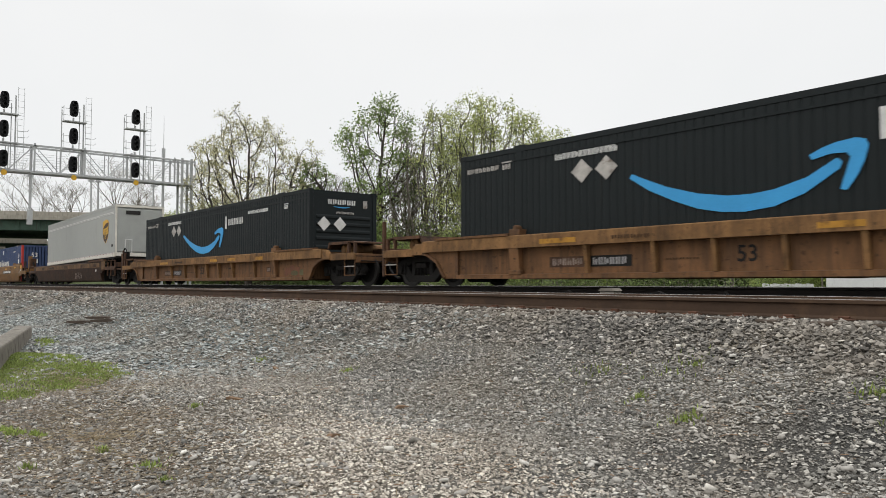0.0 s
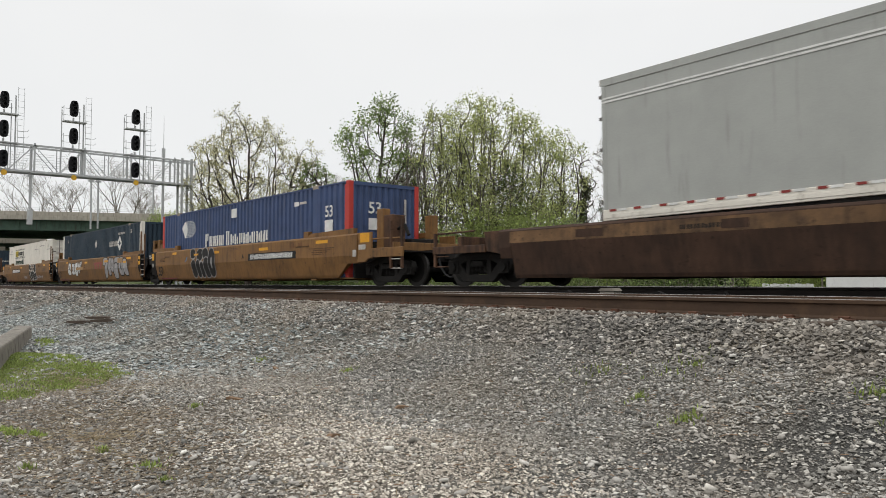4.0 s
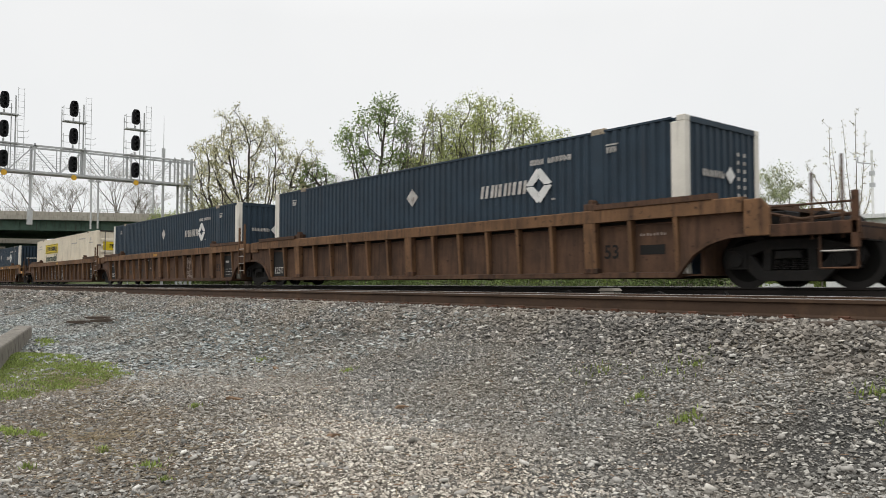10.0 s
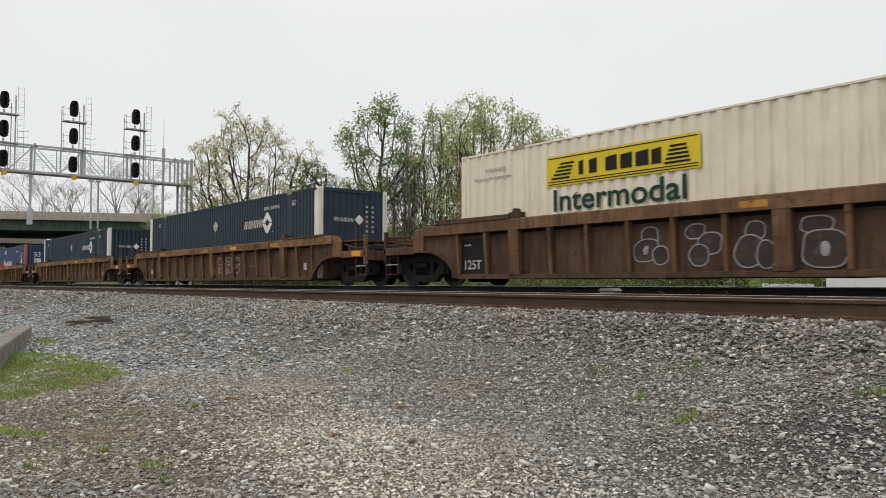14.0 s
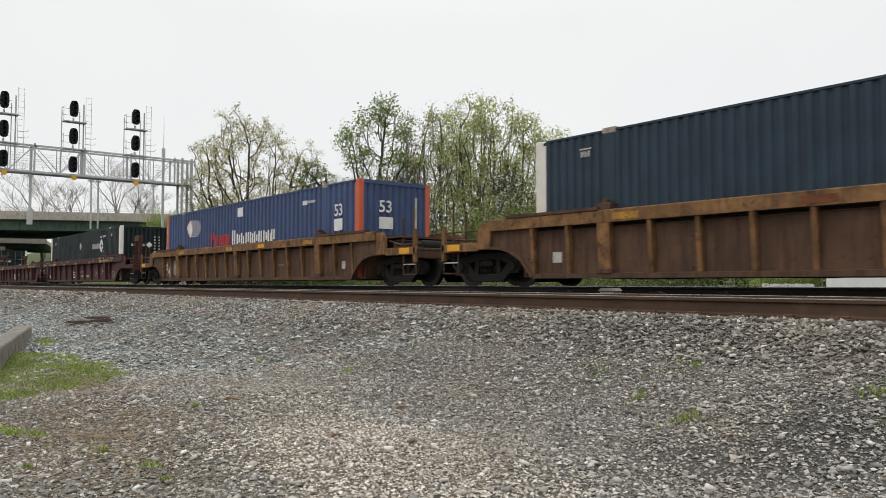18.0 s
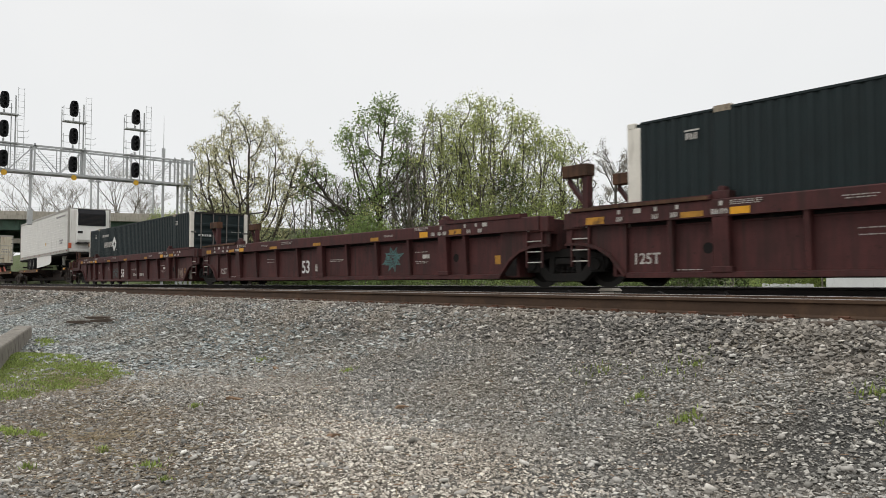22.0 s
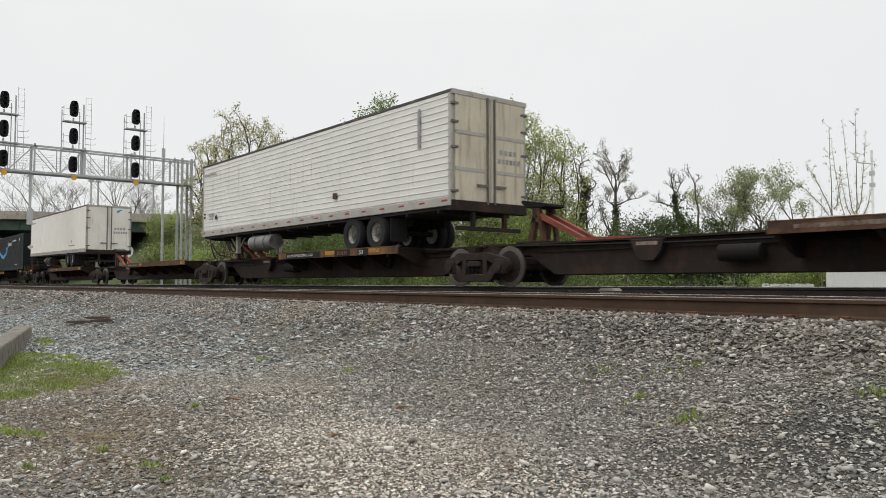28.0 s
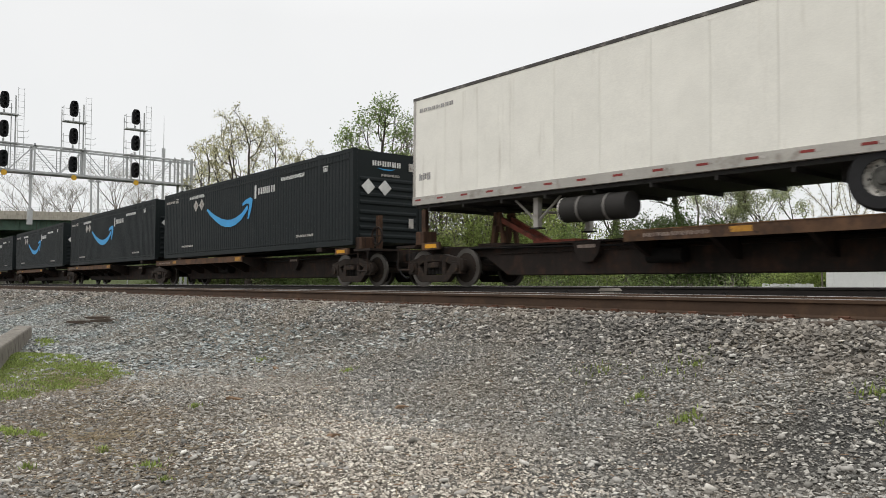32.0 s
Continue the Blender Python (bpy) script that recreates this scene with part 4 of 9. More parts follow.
single("bridge_abutment", Shape().box(20.0, 24.0, -0.6, 10.5, -1.0, 8.4), m_concrete, "grey concrete abutment at the end of the road bridge", "abutment", at=pose(-105.4, 16.0, 0, 0, 0, 65.5), bevel=0.05)
road_bridge(pose(-131.0, 14.0, 0, 0, 0, 75), "farther green steel road bridge over the tracks", 5.4, 6.6, 12.0, m_girder)
copy_thing(pier, pose(-130.5, 20.0, -2.0, 0, 0, 75))

# satellite dish on the bank
dish = thing("satellite_dish", pose(-72.9, 21.3, 0.6, 0, 0, 0), "white round dish on a short post on the bank", "dish")
part("bowl", Shape().lathe([(0.0, 0.12), (0.3, 0.08), (0.6, 0.0), (0.6, -0.03), (0.3, 0.05), (0.0, 0.09)], 0, 0, 2.4, 20), m_white, dish, at=pose(0, 0, 0, 0, 0, 55))
part("post", Shape().tube((0, 0.1, -1.5), (0, 0.1, 2.3), 0.06, 8), m_galv, dish)

# white building and slender pole beyond the tracks
hall = thing("white_building", pose(-18.3, 40.8, -0.9, 0, 0, 21), "low white metal-sided building with a pale roof", "building")
part("wall", Shape().box(0, 26, 0, 14, 0, 4.3), m_white_wall, hall)
for k in range(3):
    part("siding", Shape().prism([(-0.03, 0.06 + 1.4 * k), (0.0, 0.06 + 1.4 * k), (0.0, 1.44 + 1.4 * k), (-0.02, 1.44 + 1.4 * k)], 0, 26, "x"), m_white_wall, hall)
part("roof", Shape().prism([(-0.4, 4.3), (14.4, 4.3), (14.4, 4.5), (7, 5.0), (-0.4, 4.5)], -0.3, 26.3, "x"), m_white_wall, hall, "pale grey roof")
mast2 = thing("camera_pole", pose(-18.8, 48.2, -0.8), "slender white pole with a short side arm", "pole")
part("pole", Shape().tube((0, 0, 0), (0, 0, 8.8), 0.1, 8, 0.07), m_white, mast2)
part("arm", Shape().path([(0, 0, 8.0), (-0.75, -0.1, 8.15), (-0.75, -0.1, 8.5)], 0.04, 6), m_galv, mast2)
for z in (6.6, 7.3):
    part("collar", Shape().tube((0, 0, z), (0, 0, z + 0.25), 0.17, 8), m_galv, mast2)
fence = thing("board_fence", pose(-21.5, 40.2, -0.9, 0, 0, 40), "pale weathered board fence", "fence")
for k in range(14):
    part("board", Shape().box(0.19 * k, 0.19 * k + 0.17, 0, 0.03, 0, 0.95 - 0.02 * (k % 3)), m_white_wall, fence)
for z in (0.25, 0.75):
    part("fence_rail", Shape().box(0, 2.66, 0.03, 0.08, z, z + 0.09), m_white_wall, fence)

# ---------------------------------------------------------------- trees


def grow(seed, height, spread, levels=5, lean=0.0, fork=0.3, kids=2, thick=0.016, bare=0.35, shrink=0.72, wild=0.3, rise=0.25):
    """The limbs of a tree as tapered pieces, and the places of its twigs."""
    r = random.Random(seed)
    limbs, tips = [], []

    def limb(p, d, length, rad, level):
        k = 5 if level == 0 else (4 if level < 3 else 3)
        for i in range(k):
            bend = Vector((r.gauss(0, 1), r.gauss(0, 1), r.gauss(0, 0.5))) * wild
            d = (d + (bend + Vector((0, 0, rise))) / k).normalized()
            q = p + d * length / k
            ra, rb = rad * (1 - 0.5 * i / k), rad * (1 - 0.5 * (i + 1) / k)
            limbs.append((p, q, ra, rb, level))
            if level >= levels - 1:
                tips.append((q, level))
            last = i == k - 1
            if level < levels and (last or (i + 1) / k > (bare if level == 0 else 0.3)):
                for _ in range(kids + (r.random() < 0.5) if last else (1 if r.random() < 0.85 else 0)):
                    side = Vector((r.gauss(0, 1), r.gauss(0, 1), 0)).normalized()
                    nd = (d * r.uniform(0.55, 0.9) + side * spread * r.uniform(0.6, 1.2)).normalized()
                    limb(q, nd, length * shrink * r.uniform(0.65, 1.15), rb * r.uniform(0.5, 0.75), level + 1)
            p = q

    limb(Vector((0, 0, -0.3)), Vector((lean, 0, 1)).normalized(), height * fork, height * thick, 0)
    return limbs, tips


def limb_mesh(name, limbs, material, finest=0.009):
    vs, fs, count = [], [], 0
    for p, q, a, b, level in limbs:
        n = 8 if level == 0 else (5 if level < 3 else 3)
        a, b = max(a, finest), max(b, finest * 0.8)
        d = (q - p).normalized()
        u = d.orthogonal().normalized()
        w = d.cross(u)
        for c, rr in ((p, a), (q + d * b * 0.5, b)):
            for i in range(n):
                t = 6.2832 * i / n
                vs.append(c + (u * math.cos(t) + w * math.sin(t)) * rr)
        for i in range(n):
            j = (i + 1) % n
            fs.append((count + i, count + j, count + n + j, count + n + i))
        count += 2 * n
    return arrays(name, [tuple(v) for v in vs], fs, material, True)


def leaf_mesh(name, centres, per, reach, size, material, seed, flat=0.5):
    g = np.random.default_rng(seed)
    c = np.repeat(np.asarray(centres, float), per, axis=0)
    k = len(c)
    c = c + g.normal(0, reach, (k, 3))
    s = size * np.exp(g.normal(0, 0.3, k))
    a = g.normal(0, 1, (k, 3))
    a /= np.linalg.norm(a, axis=1)[:, None]
    h = np.cross(a, g.normal(0, 1, (k, 3)))
    h /= np.linalg.norm(h, axis=1)[:, None] + 1e-9
    a, h = a * s[:, None], h * s[:, None] * 0.5
    fold = np.cross(a, h)
    fold /= np.linalg.norm(fold, axis=1)[:, None] + 1e-9
    verts = np.stack([c - a, c + h + fold * s[:, None] * 0.15, c + a, c - h + fold * s[:, None] * 0.15], 1).reshape(-1, 3)
    faces = np.arange(4 * k).reshape(-1, 4)
    return arrays(name, verts, faces, material)




def slim_tree(x, y, height, spread, leaves, per, size, label, seed, bark=None, levels=5, reach=0.16, ivy=0.0, group="trees behind the tracks", base=None, **more):
    limbs, tips = grow(seed, height, spread, levels, **more)
    top = max(max(q.z for _, q, *_ in limbs), 1)
    f = height / top
    limbs = [(p * f, q * f, a * f, b * f, lv) for p, q, a, b, lv in limbs]
    t = thing("tree", pose(x, y, float(ground_level(x, y)) if base is None else base, 0, 0, seed * 47 % 360), label, "tree", group)
    trunk = part("trunk", limb_mesh("trunk", limbs, bark or m_bark, 0.013), None, t)
    r = random.Random(seed + 99)
    pts = [tuple(q * f) for q, lv in tips if r.random() < 0.6]
    if leaves and per:
        part("crown", leaf_mesh("crown", pts, per, reach, size, leaves, seed), None, t)
    if ivy:
        spots = [tuple(p + (q - p) * r.random()) for p, q, a, b, lv in limbs if lv == 0 and p.z < ivy for _ in range(22)]
        part("ivy", leaf_mesh("ivy", spots, 16, 0.15, 0.09, m_leaf_ivy, seed + 5), None, t, "dark ivy on the trunk")
    return t



def colony(seed, height, width, low, count, shift=(0.0, 0.0), step=0.34, kill=0.46, widest=0.55, lumps=26, up=0.12, clump=0.085):
    """A crown grown towards points scattered in lumps through its outline; gives nodes, parents and the number of tips each one bears."""
    g = np.random.default_rng(seed)
    count = int(count * 1.9)

    def inside(n):
        h = g.uniform(0, 1, n)
        r = np.where(h < widest, np.sin(0.5 * math.pi * (0.25 + 0.75 * h / widest)), np.cos(0.5 * math.pi * np.maximum(h - widest, 0) / (1 - widest)) ** 0.6)
        a, q = g.uniform(0, 6.2832, n), np.sqrt(g.uniform(0.03, 1, n)) * r * width / 2
        return np.stack([np.cos(a) * q + shift[0] * h, np.sin(a) * q + shift[1] * h, low + (height - low) * h], -1)

    core = inside(lumps)
    aims = np.concatenate([core[g.integers(0, lumps, int(count * 0.75))] + g.normal(0, 1, (int(count * 0.75), 3)) * np.array([1.0, 1.0, 0.82]) * clump * width, inside(count - int(count * 0.75))])
    pos, par, way = [np.array([0, 0, -0.3])], [-1], [np.array([0, 0, 1.0])]
    wob = g.normal(0, 0.05, 3)
    while pos[-1][2] < low * 0.85:
        wob = wob * 0.7 + g.normal(0, 0.05, 3)
        d = np.array([0.0, 0, 1]) + wob * np.array([1, 1, 0])
        d /= np.linalg.norm(d)
        par.append(len(pos) - 1)
        pos.append(pos[-1] + d * step)
        way.append(d)
    best, dist = np.zeros(len(aims), int), np.full(len(aims), 1e9)
    fresh, kids = list(range(len(pos))), {}
    for turn in range(110):
        f = np.array([pos[i] for i in fresh])
        dd = np.linalg.norm(aims[:, None] - f[None], axis=2)
        j = dd.argmin(1)
        dm = dd[np.arange(len(aims)), j]
        closer = dm < dist
        dist = np.where(closer, dm, dist)
        best = np.where(closer, np.array(fresh)[j], best)
        keep = dist > kill
        aims, dist, best = aims[keep], dist[keep], best[keep]
        if not len(aims):
            break
        fresh = []
        for i in np.unique(best):
            if kids.get(i, 0) > 2:
                continue
            v = aims[best == i] - pos[i]
            v = (v / np.linalg.norm(v, axis=1)[:, None]).mean(0)
            v = v / (np.linalg.norm(v) + 1e-6) + way[i] * 0.55 + np.array([0, 0, up]) + g.normal(0, 0.13, 3)
            v /= np.linalg.norm(v)
            kids[i] = kids.get(i, 0) + 1
            par.append(i)
            pos.append(pos[i] + v * step)
            way.append(v)
            fresh.append(len(pos) - 1)
        if not fresh:
            break
    tall = max(p[2] for p in pos) + 0.3
    pos = [p * np.array([0.92, 0.92, height / tall]) for p in pos]
    bears = np.ones(len(pos))
    for i in range(len(pos) - 1, 0, -1):
        bears[par[i]] += bears[i]
    return pos, par, way, bears


def tree(x, y, height, width, low, leaves, per, size, label, seed, bark=None, count=700, ivy=0.0, reach=0.17, twigs=2, share=0.75, group="trees behind the tracks", thick=0.0105, **more):
    pos, par, way, bears = colony(seed, height, width, low, count, **more)
    r = random.Random(seed + 99)
    limbs, spots = [], []
    for i in range(1, len(pos)):
        b, p = bears[i], par[i]
        limbs.append((Vector(pos[p]), Vector(pos[i]), thick * bears[p] ** 0.42 if bears[p] < 2.2 * b else thick * (1.6 * b) ** 0.42, thick * b ** 0.42, 0 if b > 150 else (2 if b > 12 else 4)))
        if b < 5:
            for _ in range(twigs):
                v = (Vector(way[i]) + Vector((r.gauss(0, 0.7), r.gauss(0, 0.7), r.gauss(0.1, 0.6)))).normalized() * r.uniform(0.15, 0.55)
                limbs.append((Vector(pos[i]), Vector(pos[i]) + v, 0.009, 0.006, 4))
                if r.random() < share:
                    spots.append(tuple(Vector(pos[i]) + v * r.uniform(0.4, 1)))
    t = thing("tree", pose(x, y, float(ground_level(x, y))), label, "tree", group)
    part("trunk", limb_mesh("trunk", limbs, bark or m_bark, 0.01), None, t)
    if leaves and per:
        part("crown", leaf_mesh("crown", spots, per, reach, size, leaves, seed), None, t)
    if ivy:
        on = [tuple(Vector(pos[i]) + Vector((r.gauss(0, 0.12), r.gauss(0, 0.12), r.uniform(-0.2, 0.2)))) for i in range(len(pos)) if bears[i] > 25 and pos[i][2] < ivy for _ in range(8)]
        part("ivy", leaf_mesh("ivy", on, 16, 0.16, 0.09, m_leaf_ivy, seed + 5), None, t, "dark ivy on the trunk")
    return t


RIGHT = Vector((0.629, 0.777, 0.0))      # along the line of trees as it is seen from the track


def wand_tree(x, y, stems, label, seed, group="trees behind the tracks"):
    """Slender upright shoots, leafy along their whole length; stems: start height, sideways reach, top height, droop."""
    r = random.Random(seed)
    limbs, spots = [], []
    for h0, reach, h1, bow in stems:
        last = None
        for k in range(13):
            u = k / 12
            side = reach * (u ** 0.55 if bow > 0 else u)
            p = RIGHT * side + Vector((r.gauss(0, 0.02), r.gauss(0, 0.02), h0 + (h1 - h0) * (u ** (1 + bow))))
            if last is not None:
                thick = (0.055 if h0 < 0.5 else 0.024) * (1 - u) + 0.007
                limbs.append((last, p, thick + 0.006, thick, 2))
                if p.z > 3.5:
                    spots += [tuple(last + (p - last) * r.random() + Vector((r.gauss(0, 0.05), r.gauss(0, 0.05), 0))) for _ in range(4)]
                    if r.random() < 0.3:
                        q = p + RIGHT * r.choice((-1, 1)) * r.uniform(0.2, 0.6) + Vector((0, 0, r.uniform(0.2, 0.5)))
                        limbs.append((p, q, 0.012, 0.007, 4))
                        spots += [tuple(p + (q - p) * r.random()) for _ in range(3)]
            last = p
    t = thing("tree", pose(x, y, float(ground_level(x, y))), label, "tree", group)
    part("trunk", limb_mesh("trunk", limbs, m_bark, 0.01), None, t)
    part("crown", leaf_mesh("crown", spots, 4, 0.06, 0.05, m_leaf_shoot, seed), None, t)
    return t


def crowned_tree(x, y, height, fork, width, label, seed, ivy=0.0, buds=2, limbs_count=6, crook=0.12, thick=0.016):
    """A leafless tree: a bare trunk up to the fork, limbs that spread all round, and twigs in three further orders."""
    r = random.Random(seed)
    limbs, tips = [], []
    trunk = [Vector((0, 0, -0.3))]
    for k in range(1, 9):
        trunk.append(Vector((r.gauss(0, crook) + trunk[-1].x * 0.8, r.gauss(0, crook) + trunk[-1].y * 0.8, fork * k / 8)))
    for k, (p, q) in enumerate(zip(trunk, trunk[1:])):
        limbs.append((p, q, height * thick * (1 - 0.06 * k), height * thick * (1 - 0.06 * (k + 1)), 0))

    def limb(p, d, length, rad, level):
        for i in range(5):
            d = (d + Vector((r.gauss(0, 0.2), r.gauss(0, 0.2), r.gauss(0.08, 0.16)))).normalized()
            q = p + d * length / 5
            limbs.append((p, q, rad * (1 - 0.14 * i), rad * (1 - 0.14 * (i + 1)), 1 + level))
            if level >= 2:
                tips.append(q)
            if level < 3 and i > 0:
                for _ in range(2 if i == 4 else 1):
                    side = Vector((r.gauss(0, 1), r.gauss(0, 1), r.gauss(0.2, 0.6))).normalized()
                    limb(q, (d * 0.75 + side * 0.75).normalized(), length * r.uniform(0.38, 0.55), rad * 0.5, level + 1)
            p = q

    rise = height - fork
    for k in range(limbs_count):
        a = 6.2832 * k / limbs_count + r.uniform(-0.3, 0.3)
        steep = (0.35, 0.9, 2.2)[k % 3]
        d = Vector((math.cos(a), math.sin(a), steep)).normalized()
        limb(trunk[-1 - (k % 3 == 0)], d, (width * 0.42 if steep < 1 else rise * 0.62), height * thick * 0.42, 0)
    t = thing("tree", pose(x, y, float(ground_level(x, y))), label, "tree", "trees behind the tracks")
    part("trunk", limb_mesh("trunk", limbs, m_bark_grey, 0.009), None, t)
    if buds:
        part("crown", leaf_mesh("crown", [tuple(q) for q in tips], buds, 0.1, 0.045, m_leaf_buds, seed), None, t)
    if ivy:
        on = [tuple(p + (q - p) * r.random()) for p, q, a, b, lv in limbs if lv == 0 and p.z < ivy for _ in range(30)]
        part("ivy", leaf_mesh("ivy", on, 14, 0.17, 0.09, m_leaf_ivy, seed + 5), None, t, "dark ivy on the trunk")
    return t


def bush(x, y, wide, tall, leaves, count, size, label, seed, base=None, deep=None):
    """Undergrowth: many stems, and leaves in clumps with gaps."""
    r = random.Random(seed)
    limbs, pts = [], []
    for _ in range(max(8, int(wide * 5))):
        p = Vector((r.uniform(-wide, wide), r.uniform(-1, 1) * (deep or wide * 0.5), 0))
        h = tall * r.uniform(0.45, 1.0) * (1 - 0.55 * (p.x / wide) ** 2)
        q = p + Vector((r.gauss(0, 0.35), r.gauss(0, 0.35), h * 0.6))
        limbs.append((p, q, 0.035, 0.02, 3))
        for _ in range(4):
            e2 = q + Vector((r.gauss(0, 0.45), r.gauss(0, 0.45), h * r.uniform(0.1, 0.4)))
            limbs.append((q, e2, 0.018, 0.008, 4))
            pts += [tuple(e2), tuple(q + (e2 - q) * 0.5), tuple(p + (q - p) * r.uniform(0.2, 1))]
    b = thing("bush", pose(x, y, float(ground_level(x, y)) if base is None else base, 0, 0, r.uniform(-20, 20)), label, "bush", "undergrowth behind the tracks")
    tagged(part("woody_growth", limb_mesh("woody_growth", limbs, m_bark), None, b), kind="stuff")
    tagged(part("foliage", leaf_mesh("foliage", pts, max(1, count // len(pts)), 0.36, size, leaves, seed), None, b), kind="stuff")
    return b

YG = "tall tree with sparse yellow-green spring leaves"
LIME = "tall tree with light green spring leaves"
BARE = "grey bare tree with fine twigs"
tree(-54.3, 24.8, 14.7, 10.4, 2.4, m_leaf_yellow, 9, 0.07, YG, 3, bark=m_bark_dark, count=860, lumps=40, widest=0.62, clump=0.07, reach=0.15, thick=0.0125, up=0.3, twigs=3)
tree(-57.6, 24.6, 8.8, 4.6, 2.0, m_leaf_yellow, 12, 0.07, "smaller tree with sparse yellow-green leaves", 5, bark=m_bark_dark, count=230, clump=0.06, reach=0.13, thick=0.013)
tree(-55.3, 30.2, 11.2, 5.2, 3.0, m_leaf_buds, 3, 0.05, BARE, 8, count=420)
tree(-53.6, 32.0, 9.6, 4.4, 3.0, m_leaf_buds, 3, 0.05, BARE, 9, count=330)
tree(-48.4, 32.8, 15.2, 6.8, 6.4, m_leaf_green, 14, 0.09, "tall tree with fresh green leaves", 12, bark=m_bark_dark, count=560, lumps=20, reach=0.24, thick=0.0135, clump=0.075, widest=0.66)
tree(-49.6, 32.6, 10.6, 4.6, 4.2, m_leaf_green, 12, 0.09, "leaning tree with fresh green leaves", 14, bark=m_bark_dark, count=150, lumps=8, shift=(-3.4, -4.2), thick=0.021)
tree(-49.0, 33.4, 9.0, 3.6, 3.0, m_leaf_buds, 3, 0.06, "leaning bare tree with dark limbs", 15, bark=m_bark_dark, count=90, lumps=6, shift=(-2.6, -3.2), thick=0.021)
tree(-57.5, 34.5, 10.6, 5.2, 3.0, m_leaf_buds, 3, 0.05, BARE, 53, count=420, lumps=34)
tree(-57.0, 36.9, 10.2, 5.0, 3.0, m_leaf_buds, 3, 0.05, BARE, 54, count=400, lumps=34)
tree(-50.6, 34.1, 11.6, 4.6, 3.0, m_leaf_buds, 3, 0.05, BARE, 51, bark=m_bark_dark, count=420, lumps=34)
tree(-48.8, 35.8, 12.8, 4.8, 3.4, m_leaf_buds, 3, 0.05, BARE, 52, bark=m_bark_dark, count=440, lumps=34)
tree(-44.3, 34.3, 13.6, 3.8, 2.6, m_leaf_buds, 4, 0.05, "grey bare tree tangled with vines", 17, count=480, lumps=40, thick=0.014)
tree(-45.6, 33.6, 12.6, 3.6, 2.5, m_leaf_buds, 4, 0.05, "grey bare tree tangled with vines", 18, count=420, lumps=40, thick=0.014)
tree(-46.6, 34.8, 10.8, 3.6, 2.0, m_leaf_buds, 4, 0.05, "grey bare tree tangled with vines", 19, count=380, lumps=40, thick=0.013)
tree(-47.6, 33.6, 9.4, 3.6, 1.8, m_leaf_buds, 4, 0.05, "grey bare tree tangled with vines", 16, count=330, lumps=40)
for x, y, h, w, low, seed in ((-44.4, 35.6, 14.6, 5.0, 4.5, 21), (-43.5, 37.4, 15.2, 5.0, 5.0, 23), (-44.7, 39.8, 14.6, 5.0, 4.5, 24), (-42.7, 39.5, 15.3, 5.4, 5.0, 26), (-42.3, 42.0, 14.5, 5.0, 4.0, 27), (-42.1, 44.0, 12.9, 4.4, 4.0, 28)):
    tree(x, y, h, w, low * 0.8, m_leaf_lime, 13, 0.08, LIME, seed, bark=m_bark_grey if seed % 2 else m_bark, count=460, lumps=22, reach=0.22, thick=0.0125, clump=0.08, up=0.2, widest=0.62)
for x, y, h, w, seed in ((-46.9, 30.8, 7.0, 3.6, 71), (-45.1, 33.8, 8.2, 4.2, 72), (-43.3, 35.2, 8.8, 4.2, 73), (-41.9, 37.5, 9.2, 4.4, 74), (-41.1, 39.6, 9.6, 4.4, 75), (-40.7, 41.8, 9.4, 4.4, 76), (-40.9, 44.2, 8.8, 4.0, 77), (-41.7, 46.6, 8.0, 4.0, 78)):
    tree(x, y, h, w, 1.2, m_leaf_lime if seed % 3 else m_leaf_bush, 8, 0.085, "young tree with bright light green leaves", seed, count=330, lumps=20, reach=0.22, widest=0.45)
for x, y, h, w, seed in ((-52.6, 28.5, 6.5, 4.0, 81), (-50.4, 30.2, 7.4, 4.2, 82), (-48.6, 31.2, 7.6, 4.2, 83)):
    tree(x, y, h, w, 1.0, m_leaf_bush, 3, 0.07, "tangled grey-brown shrub with few leaves", seed, count=330, lumps=30, widest=0.45)
tree(-41.2, 46.0, 13.2, 4.8, 3.4, m_leaf_lime, 10, 0.08, LIME, 29, bark=m_bark_dark, count=400, lumps=20, reach=0.22, thick=0.0125, clump=0.08, up=0.2)
for x, y, h, w, seed in ((-40.5, 60.8, 7.6, 7.4, 91), (-41.0, 56.6, 7.2, 5.0, 92), (-39.4, 65.6, 6.8, 6.0, 93), (-37.6, 70.0, 6.2, 6.4, 94)):
    tree(x, y, h, w, 0.6, m_leaf_thicket, 15, 0.1, "dense green evergreen thicket behind the tracks", seed, count=330, lumps=24, reach=0.26, widest=0.4)
tree(-42.5, 47.2, 11.6, 3.2, 4.6, m_leaf_lime, 6, 0.065, "thin tree with few light green leaves", 30, bark=m_bark_dark, count=190, thick=0.015)
tree(-42.2, 49.6, 11.6, 2.6, 7.6, m_leaf_buds, 4, 0.05, "dead tree wrapped in dark ivy", 31, bark=m_bark_dark, ivy=10.2, count=120, lumps=10, thick=0.026, clump=0.12)
tree(-43.2, 50.9, 10.2, 3.4, 4.6, m_leaf_buds, 3, 0.05, "thin bare tree behind the tracks", 32, bark=m_bark_dark, count=220, lumps=26, thick=0.013)
crowned_tree(-42.8, 55.1, 13.7, 8.8, 5.0, "bare spreading tree with ivy round its trunk", 35, ivy=7.6, buds=1, limbs_count=6)
slim_tree(-42.6, 54.0, 8.4, 0.5, m_leaf_ivy, 6, 0.07, "leaning stub wrapped in dark ivy", 34, bark=m_bark_dark, ivy=9.0, levels=2, fork=0.6, shrink=0.4, wild=0.3, lean=0.25, thick=0.02)
